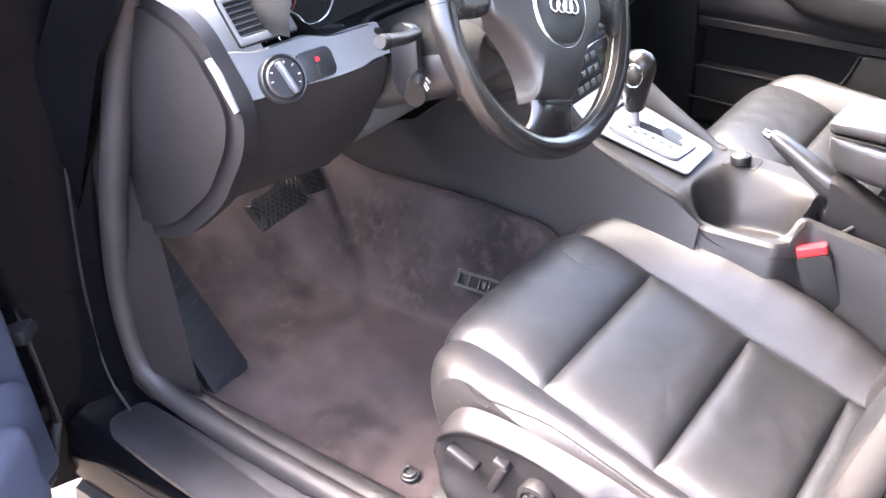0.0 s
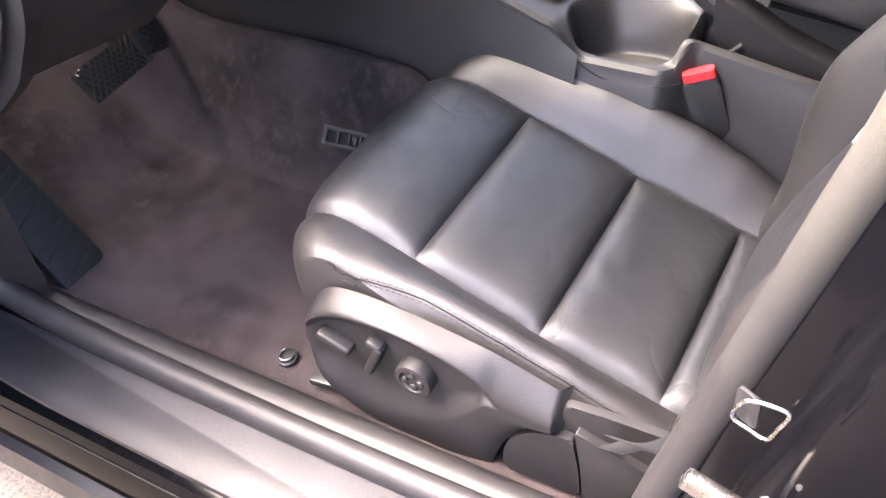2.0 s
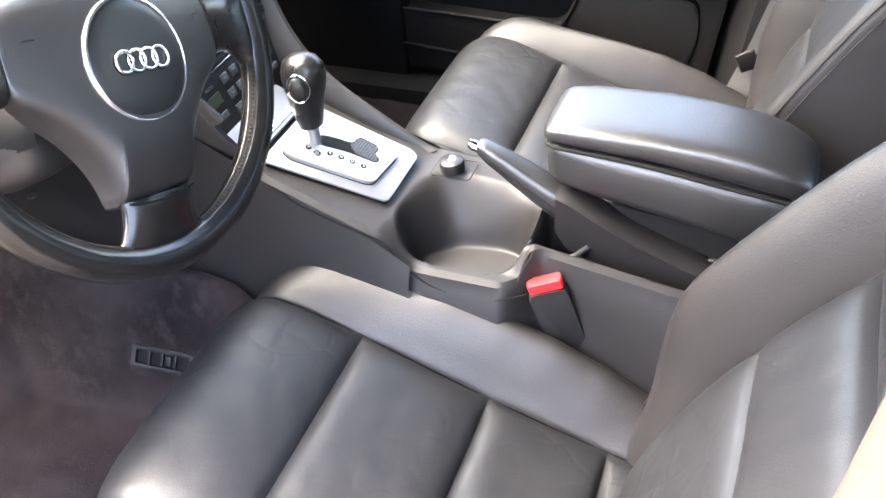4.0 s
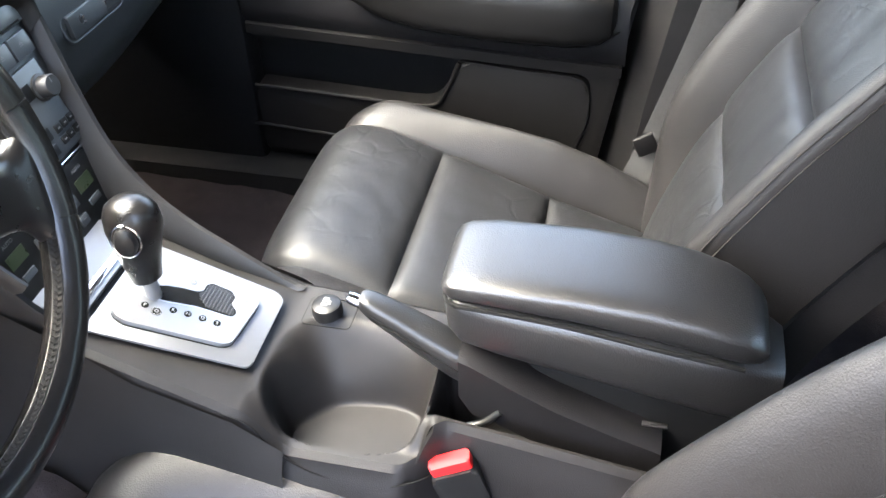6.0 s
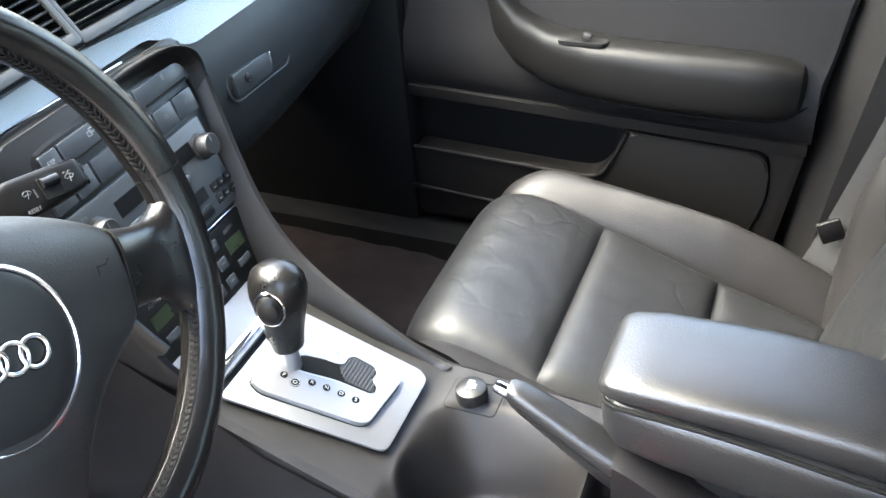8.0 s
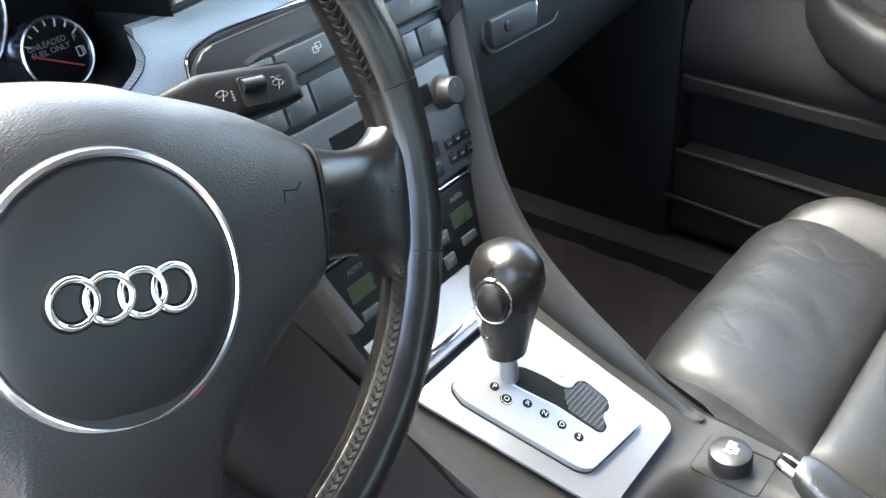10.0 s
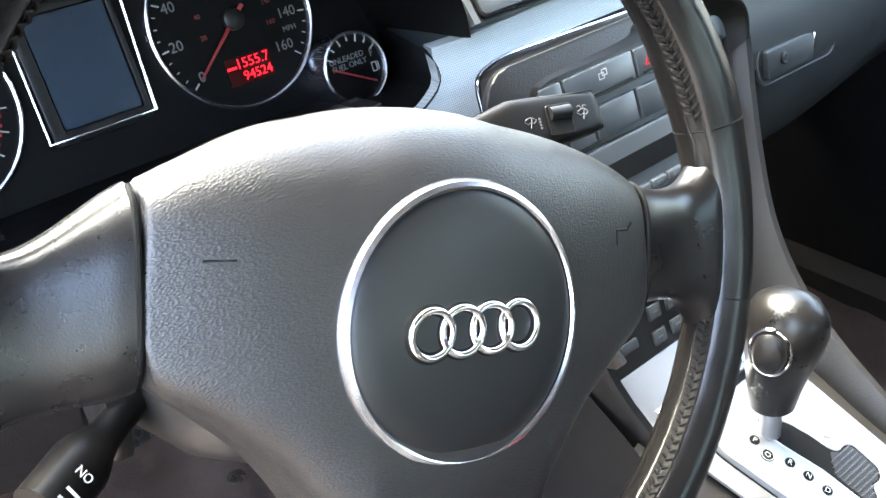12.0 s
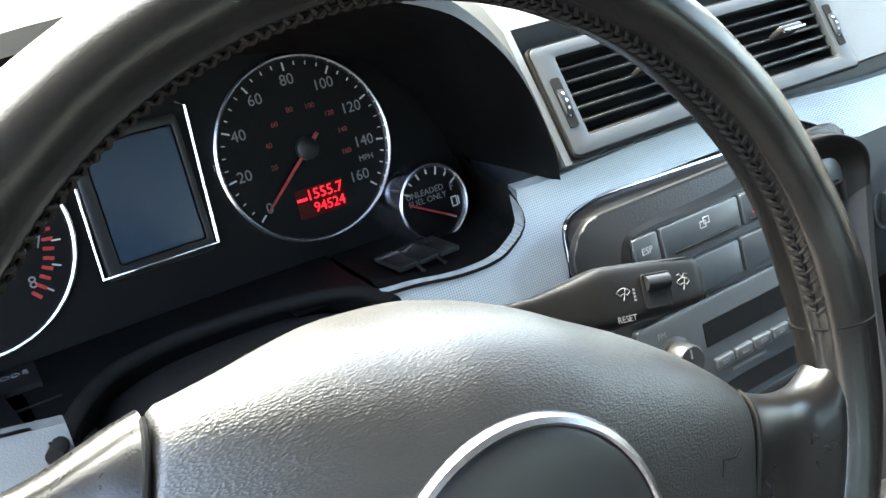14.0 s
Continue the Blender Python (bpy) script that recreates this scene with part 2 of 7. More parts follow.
LACED = mat("laced_leather", (0.0042, 0.0038, 0.0036), 0.62, vary=0.15, size=40, grain=0.00004, grain_size=1200, cells=True, spec=0.15)
CAR_GREY = mat("roof_lining", (0.12, 0.118, 0.115), 0.9, vary=0.05, size=6)



def tinted(name, tint):
    """Green-tinted car glass: clear, with a faint even gloss."""
    m = bpy.data.materials.new(name)
    m.use_nodes = True
    n, link = m.node_tree.nodes, m.node_tree.links.new
    clear, shine, mix = n.new("ShaderNodeBsdfTransparent"), n.new("ShaderNodeBsdfGlossy"), n.new("ShaderNodeMixShader")
    clear.inputs["Color"].default_value = (*tint, 1)
    shine.inputs["Roughness"].default_value = 0.02
    mix.inputs[0].default_value = 0.05
    link(clear.outputs[0], mix.inputs[1])
    link(shine.outputs[0], mix.inputs[2])
    link(mix.outputs[0], n["Material Output"].inputs[0])
    return m


GLASS = tinted("tinted_glass", (0.845, 0.865, 0.850))
GLASS_DARK = tinted("dark_tinted_glass", (0.70, 0.73, 0.71))

# ---- building kit ----
base_of = {}


def thing(name, loc, label, category, group="", kind=""):
    ob = new(name)
    ob.location = loc
    ob.empty_display_size = 0.02
    base_of[ob] = Vector(loc)
    return tagged(ob, label, category, group, kind)


def part(name, bm, material, parent=None, label="", crease=38, kind="", category="", group=""):
    """Links a bmesh, laid out in world places, as one mesh under parent."""
    at = base_of[parent] if parent else Vector((0, 0, 0))
    bmesh.ops.transform(bm, matrix=Matrix.Translation(-at), verts=bm.verts)
    bm.normal_update()
    for f in bm.faces:
        f.smooth = True
    for e in bm.edges:
        if len(e.link_faces) == 2 and e.calc_face_angle(0) > radians(crease):
            e.smooth = False
    me = bpy.data.meshes.new(name)
    bm.to_mesh(me)
    bm.free()
    me.materials.append(material)
    ob = new(name, me)
    ob.parent = parent
    base_of[ob] = at
    return tagged(ob, label, category, group, kind)


def fixed(name, bm, material, label, category, crease=38):
    return part(name, bm, material, None, label, crease, "structure", category)


def merge(*bms):
    out = bmesh.new()
    for b in bms:
        me = bpy.data.meshes.new("t")
        b.to_mesh(me)
        b.free()
        out.from_mesh(me)
        bpy.data.meshes.remove(me)
    return out


def slab(outline, depth, m=None, bevel=0.0, seg=2, both=False):
    """A plate: an outline in x, y, standing from z = 0 to depth, its upper (or both) rims rounded."""
    bm = bmesh.new()
    area = sum(a[0] * b[1] - b[0] * a[1] for a, b in zip(outline, list(outline[1:]) + [outline[0]]))
    pts = list(outline) if area > 0 else list(reversed(outline))
    low = [bm.verts.new((x, y, 0)) for x, y in pts]
    top = [bm.verts.new((x, y, depth)) for x, y in pts]
    n = len(pts)
    up = bm.faces.new(top)
    down = bm.faces.new(list(reversed(low)))
    for i in range(n):
        bm.faces.new((low[i], low[(i + 1) % n], top[(i + 1) % n], top[i]))
    if bevel:
        rim = list(up.edges) + (list(down.edges) if both else [])
        bmesh.ops.bevel(bm, geom=rim, offset=bevel, segments=seg, profile=0.5, affect="EDGES", clamp_overlap=True)
    if m is not None:
        bm.transform(m)
    return bm


def block(sx, sy, sz, m=None, bevel=0.0, seg=2):
    bm = bmesh.new()
    bmesh.ops.create_cube(bm, size=1, matrix=Matrix.Diagonal((sx, sy, sz, 1)))
    if bevel:
        bmesh.ops.bevel(bm, geom=list(bm.edges), offset=bevel, segments=seg, profile=0.5, affect="EDGES", clamp_overlap=True)
    if m is not None:
        bm.transform(m)
    return bm


def rrect(w, h, r, n=5, cx=0.0, cy=0.0):
    out = []
    for sx, sy, a0 in ((1, 1, 0), (-1, 1, 90), (-1, -1, 180), (1, -1, 270)):
        for i in range(n + 1):
            a = radians(a0 + 90 * i / n)
            out.append((cx + sx * (w / 2 - r) + r * math.cos(a), cy + sy * (h / 2 - r) + r * math.sin(a)))
    return out


def disc(r, n=40, cx=0.0, cy=0.0):
    return [(cx + r * math.cos(2 * math.pi * i / n), cy + r * math.sin(2 * math.pi * i / n)) for i in range(n)]


def rounded(pts, r, n=5):
    """The outline with its corners rounded by up to r (or a radius for each corner)."""
    out = []
    for i, p in enumerate(pts):
        rr = r[i] if isinstance(r, (list, tuple)) else r
        a, b, c = Vector(pts[i - 1]), Vector(p), Vector(pts[(i + 1) % len(pts)])
        d = min(rr, (a - b).length * 0.48, (c - b).length * 0.48)
        if d < 1e-5:
            out.append(tuple(b))
            continue
        p0, p1 = b + (a - b).normalized() * d, b + (c - b).normalized() * d
        for k in range(n + 1):
            t = k / n
            out.append(tuple(p0 * (1 - t) ** 2 + b * 2 * t * (1 - t) + p1 * t * t))
    return out


def ring(outer, inner, depth, m=None, bevel=0.0):
    """A frame between two outlines of the same count."""
    bm = bmesh.new()
    n = len(outer)
    rows = [[bm.verts.new((x, y, z)) for x, y in o] for o, z in ((outer, 0), (outer, depth), (inner, depth), (inner, 0))]
    for k in range(4):
        a, b = rows[k], rows[(k + 1) % 4]
        for i in range(n):
            bm.faces.new((a[i], a[(i + 1) % n], b[(i + 1) % n], b[i]))
    bmesh.ops.recalc_face_normals(bm, faces=bm.faces)
    if bevel:
        sel = [e for e in bm.edges if all(abs(v.co.z - depth) < 1e-7 for v in e.verts) and e.calc_face_angle(0) > 0.5]
        bmesh.ops.bevel(bm, geom=sel, offset=bevel, segments=2, profile=0.5, affect="EDGES", clamp_overlap=True)
    if m is not None:
        bm.transform(m)
    return bm


def curve(pts, n=8, closed=False):
    """A smooth line through the points."""
    p = [Vector(q) for q in pts]
    if closed:
        p = [p[-1]] + p + [p[0], p[1]]
    else:
        p = [p[0] * 2 - p[1]] + p + [p[-1] * 2 - p[-2]]
    out = []
    for i in range(1, len(p) - 2):
        for k in range(n):
            t = k / n
            a, b, c, d = p[i - 1], p[i], p[i + 1], p[i + 2]
            out.append(0.5 * (2 * b + (c - a) * t + (2 * a - 5 * b + 4 * c - d) * t * t + (3 * b - a - 3 * c + d) * t ** 3))
    if not closed:
        out.append(p[-2].copy())
    return out


def tube(path, radius, seg=12, closed=False, flat=1.0, up=(0, 0, 1), caps=True):
    """A round or flattened bar along a line; radius may be a list or a function of 0..1."""
    bm = bmesh.new()
    p = [Vector(q) for q in path]
    n = len(p)
    rows = []
    for i in range(n):
        a = p[(i - 1) % n] if closed or i else p[0]
        b = p[(i + 1) % n] if closed or i < n - 1 else p[-1]
        t = (b - a).normalized()
        side = t.cross(Vector(up))
        if side.length < 1e-4:
            side = t.cross(Vector((0.3, 1, 0.1)))
        side.normalize()
        top = side.cross(t).normalized()
        r = radius(i / max(1, n - 1)) if callable(radius) else radius[i] if isinstance(radius, (list, tuple)) else radius
        rows.append([bm.verts.new(p[i] + side * math.cos(2 * math.pi * k / seg) * r + top * math.sin(2 * math.pi * k / seg) * r * flat) for k in range(seg)])
    for i in range(n if closed else n - 1):
        a, b = rows[i], rows[(i + 1) % n]
        for k in range(seg):
            bm.faces.new((a[k], a[(k + 1) % seg], b[(k + 1) % seg], b[k]))
    if caps and not closed:
        bm.faces.new(list(reversed(rows[0])))
        bm.faces.new(rows[-1])
    bmesh.ops.recalc_face_normals(bm, faces=bm.faces)
    return bm


def sheet(fn, nu, nv, thick=0.0):
    """A surface fn(u, v), u and v from 0 to 1, with a back at thick along its inner side."""
    bm = bmesh.new()
    g = [[bm.verts.new(fn(i / nu, j / nv)) for j in range(nv + 1)] for i in range(nu + 1)]
    for i in range(nu):
        for j in range(nv):
            bm.faces.new((g[i][j], g[i + 1][j], g[i + 1][j + 1], g[i][j + 1]))
    if thick:
        bm.normal_update()
        bmesh.ops.solidify(bm, geom=list(bm.faces), thickness=thick)
    return bm


def loft(rows, closed=True, caps=True):
    """A skin over rows of points of equal count."""
    bm = bmesh.new()
    g = [[bm.verts.new(q) for q in r] for r in rows]
    n = len(g[0])
    for a, b in zip(g, g[1:]):
        for k in range(n if closed else n - 1):
            bm.faces.new((a[k], a[(k + 1) % n], b[(k + 1) % n], b[k]))
    if caps and closed:
        bm.faces.new(list(reversed(g[0])))
        bm.faces.new(g[-1])
    bmesh.ops.recalc_face_normals(bm, faces=bm.faces)
    return bm


def lathe(profile, m, seg=32):
    """Turns a profile of (radius, height) round its axis."""
    bm = bmesh.new()
    rows = [[bm.verts.new((r * math.cos(2 * math.pi * k / seg), r * math.sin(2 * math.pi * k / seg), h)) for k in range(seg)] for r, h in profile]
    for a, b in zip(rows, rows[1:]):
        for k in range(seg):
            bm.faces.new((a[k], a[(k + 1) % seg], b[(k + 1) % seg], b[k]))
    bm.faces.new(rows[-1])
    bm.faces.new(list(reversed(rows[0])))
    bmesh.ops.recalc_face_normals(bm, faces=bm.faces)
    bm.transform(m)
    return bm


def words(text, size, m, depth=0.0002, align="CENTER"):
    """Lettering in the built-in font, as a bmesh that lies in the x, y plane of m."""
    c = bpy.data.curves.new("lettering", "FONT")
    c.body, c.size, c.extrude, c.align_x, c.align_y, c.resolution_u = text, size, depth, align, "CENTER", 3
    ob = bpy.data.objects.new("lettering", c)
    scene.collection.objects.link(ob)
    bpy.context.view_layer.update()
    me = bpy.data.meshes.new_from_object(ob.evaluated_get(bpy.context.evaluated_depsgraph_get()))
    bpy.data.objects.remove(ob)
    bm = bmesh.new()
    bm.from_mesh(me)
    bpy.data.meshes.remove(me)
    bm.transform(m)
    return bm


def axes(o, u, v):
    """The matrix with its origin at o, x along u and y near v."""
    u = Vector(u).normalized()
    n = u.cross(Vector(v)).normalized()
    w = n.cross(u)
    return Matrix(((u.x, w.x, n.x, o[0]), (u.y, w.y, n.y, o[1]), (u.z, w.z, n.z, o[2]), (0, 0, 0, 1)))


def smooth01(a, b, x):
    t = max(0.0, min(1.0, (x - a) / (b - a)))
    return t * t * (3 - 2 * t)

# ---- ground and car shell ----


def ground_at(u, v):
    x, y = -60 + 120 * u, -60 + 120 * v
    return (x, y, -0.06)


fixed("ground", sheet(ground_at, 12, 12), GRAVEL, "tan sunlit concrete ground beside the car", "ground")


def carpet_at(x, y):
    """Height of the footwell carpet on the driver's side: heel area, rising to the toe board and up the tunnel."""
    z = 0.335 + 0.02 * smooth01(0.15, 0.5, y)
    z += max(0, y - 0.66) * 0.75 * smooth01(0.6, 0.8, y)
    z += 0.22 * smooth01(-0.285, -0.158, x) ** (1.1 + 0.7 * math.exp(-((y - 0.30) / 0.12) ** 2)) * smooth01(0.06, 0.22, y)
    z += 0.010 * noise.noise((x * 9, y * 9, 1)) + 0.006 * noise.noise((x * 22, y * 22, 5))
    return z


fixed("floor", merge(sheet(lambda u, v: (lambda x, y: (x, y, carpet_at(x, y)))(-0.69 + 0.545 * u, -1.2 + 2.25 * v), 90, 150),
                     sheet(lambda u, v: (0.145 + 0.545 * u, -1.2 + 2.25 * v, carpet_at(-0.145 - 0.545 * u, -1.2 + 2.25 * v) + 0.02), 40, 70)),
      CARPET, "dusty dark brown carpet on the car floor", "carpet", 60)
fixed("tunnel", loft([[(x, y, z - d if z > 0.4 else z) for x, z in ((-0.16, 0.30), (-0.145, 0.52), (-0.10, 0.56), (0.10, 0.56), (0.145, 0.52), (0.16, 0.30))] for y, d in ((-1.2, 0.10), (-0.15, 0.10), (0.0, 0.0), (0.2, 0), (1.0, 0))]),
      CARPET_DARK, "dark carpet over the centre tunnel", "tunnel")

# sill, jamb and pillars of the driver's doorway
SEAL_LINE = [(-0.695, -0.30, 0.352), (-0.697, 0.0, 0.350), (-0.697, 0.25, 0.353), (-0.697, 0.45, 0.358), (-0.697, 0.58, 0.370), (-0.698, 0.66, 0.392), (-0.70, 0.695, 0.44), (-0.70, 0.692, 0.56), (-0.70, 0.655, 0.70),
             (-0.69, 0.61, 0.84), (-0.67, 0.545, 1.02), (-0.65, 0.44, 1.18), (-0.62, 0.18, 1.40), (-0.60, -0.1, 1.47), (-0.60, -0.46, 1.475), (-0.63, -0.54, 1.30), (-0.69, -0.517, 1.06),
             (-0.70, -0.485, 0.92), (-0.70, -0.445, 0.76), (-0.70, -0.398, 0.58), (-0.70, -0.365, 0.44), (-0.698, -0.345, 0.375)]
fixed("door_seal", tube(curve(SEAL_LINE[18:] + SEAL_LINE[:14], 8), 0.021, 14, up=(1, 0, 0.2)), RUBBER, "grey-black rubber weather seal round the driver's doorway", "door seal")
fixed("seal_groove", tube(curve([(x + 0.0115, y, z + 0.0172) for x, y, z in SEAL_LINE[:5]], 8), 0.0011, 6), BLACK_MATT, "fine groove along the weather seal", "door seal")
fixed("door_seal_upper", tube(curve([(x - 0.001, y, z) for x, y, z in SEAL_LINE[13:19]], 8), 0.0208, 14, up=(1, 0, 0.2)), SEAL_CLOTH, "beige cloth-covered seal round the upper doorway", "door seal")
fixed("sill_trim", loft([[(x, y, z) for x, z in ((-0.690, 0.366), (-0.676, 0.3695), (-0.660, 0.3690), (-0.648, 0.3630), (-0.641, 0.350), (-0.638, 0.335), (-0.640, 0.315), (-0.69, 0.30), (-0.69, 0.345))] for y in (-0.6, -0.2, 0.2, 0.5, 0.6, 0.68)]),
      PLASTIC_SOFT, "dark soft plastic sill trim inside the doorway", "sill trim")


def sill_section(y, lift):
    return [(x, y, z + lift) for x, z in ((-0.690, 0.345), (-0.725, 0.338), (-0.800, 0.330), (-0.822, 0.320), (-0.838, 0.285), (-0.842, 0.22), (-0.80, 0.16), (-0.66, 0.14), (-0.66, 0.33))]


fixed("door_sill", loft([sill_section(y, z) for y, z in ((-1.6, 0), (-0.4, 0), (0.0, 0), (0.40, 0), (0.52, 0.0), (0.62, 0.0), (0.70, 0.002), (0.76, 0.03))]), GLOSS_BLACK,
      "glossy black painted car sill", "door sill")
fixed("sill_plate", slab(rounded([(-0.709, -0.42), (-0.709, 0.705), (-0.765, 0.722), (-0.796, 0.690), (-0.812, 0.52), (-0.815, 0.20), (-0.815, -0.42)], [0, 0.008, 0.016, 0.03, 0.1, 0.1, 0], 5), 0.010,
                         Matrix.Translation((0, 0, 0.3335)), 0.005), SILL, "scuffed black textured plastic sill step plate", "sill plate")
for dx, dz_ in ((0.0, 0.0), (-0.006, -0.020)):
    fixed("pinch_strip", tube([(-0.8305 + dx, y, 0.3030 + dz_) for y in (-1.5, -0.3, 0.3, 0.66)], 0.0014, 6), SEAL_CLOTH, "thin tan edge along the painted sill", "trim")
fixed("rocker_edge", loft([[(x, y, z) for x, z in ((-0.838, 0.238), (-0.856, 0.230), (-0.866, 0.19), (-0.80, 0.13), (-0.78, 0.17))] for y in (-1.6, 0.2, 0.75)]), SILL,
      "grey scuffed lower rocker edge of the car", "rocker panel")
fixed("front_jamb", loft([[(x, y + o, z) for x, y in ((-0.705, 0.71), (-0.735, 0.725), (-0.775, 0.735), (-0.83, 0.77), (-0.90, 0.80), (-0.96, 0.84), (-0.96, 0.95), (-0.705, 0.95))]
                          for z, o in ((0.20, 0.03), (0.40, 0.02), (0.60, 0.005), (0.80, -0.05), (0.98, -0.10), (1.12, -0.17))]), GLOSS_BLACK,
      "glossy black painted front door jamb", "door jamb")
fixed("jamb_seam", tube(curve([(-0.742, 0.70, 0.345), (-0.740, 0.742, 0.42), (-0.738, 0.728, 0.60), (-0.738, 0.676, 0.80), (-0.738, 0.625, 0.98)], 6), 0.0028, 6), PLASTIC, "thin rubber lip along the black jamb", "trim")
fixed("windscreen_pillar", loft([[(x, y, z) for x, y in ((-0.64 - k, 0.60 - o), (-0.70 - k, 0.56 - o), (-0.74 - k, 0.64 - o), (-0.66 - k, 0.70 - o))] for z, o, k in ((0.72, -0.14, 0.03), (1.0, 0.02, 0.02), (1.18, 0.16, 0.0), (1.46, 0.55, -0.08))]),
      GLOSS_BLACK, "black windscreen pillar of the car", "pillar")


def pillar_row(z, o, k=0.0):
    return [(x + k, y - o, z) for x, y in ((-0.712, -0.392), (-0.722, -0.398), (-0.735, -0.425), (-0.765, -0.435), (-0.785, -0.455), (-0.80, -0.50), (-0.80, -0.70), (-0.66, -0.70), (-0.66, -0.45), (-0.69, -0.395))]


fixed("door_pillar", loft([pillar_row(z, o, k) for z, o, k in ((0.30, 0, 0), (0.50, 0.0, 0), (0.70, 0.045, 0), (0.90, 0.095, 0), (1.05, 0.13, 0.01), (1.20, 0.14, 0.05), (1.48, 0.15, 0.12))]), GLOSS_BLACK,
      "glossy black painted pillar between the car's doors", "pillar")
fixed("pillar_trim_lower", loft([[(x + k, y - o, z) for x, y in ((-0.692, -0.412), (-0.676, -0.416), (-0.662, -0.45), (-0.662, -0.60), (-0.69, -0.60))] for z, o, k in ((0.36, 0, 0), (0.55, 0.0, 0), (0.75, 0.045, 0), (0.96, 0.09, 0))]),
      PLASTIC_SOFT, "dark plastic lower pillar trim", "pillar trim")
fixed("pillar_trim_upper", loft([[(x + k, y - o, z) for x, y in ((-0.690, -0.392), (-0.668, -0.396), (-0.650, -0.45), (-0.650, -0.60), (-0.69, -0.60))] for z, o, k in ((0.975, 0.086, 0), (1.06, 0.118, 0.01), (1.20, 0.13, 0.045), (1.46, 0.14, 0.09))]),
      GREY_TRIM, "pale grey upper pillar trim", "pillar trim")
# striker loop and hinge on the pillar
striker = thing("door_striker", (-0.785, -0.47, 0.785), "bare steel wire door striker on a black pillar", "door striker")
part("loop", tube(curve([(-0.782, -0.453, 0.794), (-0.788, -0.455, 0.812), (-0.790, -0.461, 0.826), (-0.790, -0.476, 0.829), (-0.790, -0.489, 0.826), (-0.788, -0.484, 0.805), (-0.786, -0.478, 0.788), (-0.784, -0.465, 0.790)], 4, True), 0.0015, 8, True), STEEL, striker)
part("base_plate", slab(rrect(0.020, 0.030, 0.004), 0.003, axes((-0.779, -0.462, 0.808), (-0.5, -1, 0), (0, 0, 1)), 0.001), BLACK, striker)
hinge = thing("check_bracket", (-0.785, -0.45, 0.69), "bare metal check bracket on the black pillar", "bracket")
part("bracket", block(0.012, 0.055, 0.020, pose(-0.786, -0.452, 0.700, 20, 0, 0), 0.003), STEEL, hinge)
part("pin", lathe([(0.006, 0), (0.006, 0.03), (0.004, 0.034)], pose(-0.790, -0.488, 0.690)), STEEL, hinge)

# roof, rear and far side that close the car
fixed("roof", loft([[(x, y, z + 0.06 * (1 - (x / 0.62) ** 2)) for x in (-0.62, -0.4, -0.2, 0, 0.2, 0.4, 0.62)] + [(x, y, z + 0.045) for x in (0.6, 0.2, -0.2, -0.6)] for y, z in ((-1.9, 1.34), (-1.2, 1.46), (-0.4, 1.49), (0.02, 1.455), (0.12, 1.415))]),
      CAR_GREY, "grey cloth roof lining of the car", "roof")
fixed("windscreen", sheet(lambda u, v: (-0.66 + 1.32 * u, 0.74 - 0.62 * v - 0.05 * (2 * u - 1) ** 2, 1.045 + 0.385 * v - 0.02 * (2 * u - 1) ** 2), 24, 8, 0.005), GLASS, "green-tinted windscreen over the dashboard", "windscreen")
fixed("far_window", sheet(lambda u, v: (0.735 - 0.10 * v, 0.55 - 1.0 * u - 0.35 * v * (1 - u), 0.97 + 0.46 * v), 12, 6, 0.004), GLASS, "green-tinted window of the passenger door", "window")
for side in (-1, 1):
    fixed("rear_window", sheet(lambda u, v: (side * (0.735 - 0.12 * v), -0.62 - 0.95 * u, 0.95 + 0.48 * v), 8, 6, 0.004), GLASS_DARK, "dark tinted rear door window", "window")
fixed("rear_screen", sheet(lambda u, v: (-0.64 + 1.28 * u, -2.05 + 0.22 * v, 0.95 + 0.40 * v), 12, 6, 0.004), GLASS_DARK, "dark tinted rear screen", "window")
fixed("rear_wall", block(1.40, 0.10, 0.66, pose(0, -1.55, 0.63), 0.03), LEATHER, "dark rear bench back of the car", "rear bench")
fixed("rear_side", merge(block(0.06, 1.0, 0.64, pose(-0.74, -1.22, 0.64), 0.02), block(0.06, 1.0, 0.64, pose(0.74, -1.22, 0.64), 0.02)), DOOR_BLUE, "dark rear door panels of the car", "door panel")
fixed("far_header", merge(tube(curve([(0.66, 0.66, 0.98), (0.655, 0.45, 1.18), (0.62, 0.15, 1.40), (0.60, -0.2, 1.47), (0.60, -1.0, 1.46)], 6), 0.03, 10), tube([(0.68, -0.50, 0.60), (0.68, -0.51, 0.95), (0.62, -0.56, 1.47)], 0.045, 10)),
      PLASTIC_SOFT, "dark trim round the far door window", "window trim")
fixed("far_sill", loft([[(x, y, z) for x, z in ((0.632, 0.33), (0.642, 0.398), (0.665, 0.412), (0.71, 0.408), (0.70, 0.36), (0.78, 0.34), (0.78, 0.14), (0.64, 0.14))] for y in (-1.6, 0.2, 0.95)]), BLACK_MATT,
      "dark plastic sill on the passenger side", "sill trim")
fixed("far_pillar", loft([[(x, y - o, z) for x, y in ((0.660 - k, -0.365), (0.695 - k, -0.335), (0.725 - k, -0.312), (0.79 - k, -0.312), (0.79 - k, -0.76), (0.660 - k, -0.76))] for z, o, k in ((0.33, -0.02, 0), (0.60, 0.01, 0), (0.80, 0.04, 0), (1.0, 0.07, 0), (1.25, 0.12, 0.03), (1.47, 0.15, 0.08))]), PLASTIC_SOFT,
      "dark trim on the far door pillar", "pillar trim")
fixed("far_door_skin", block(0.03, 1.10, 0.72, pose(0.775, 0.16, 0.63), 0.01), BLACK, "black outer skin of the passenger door", "car door")
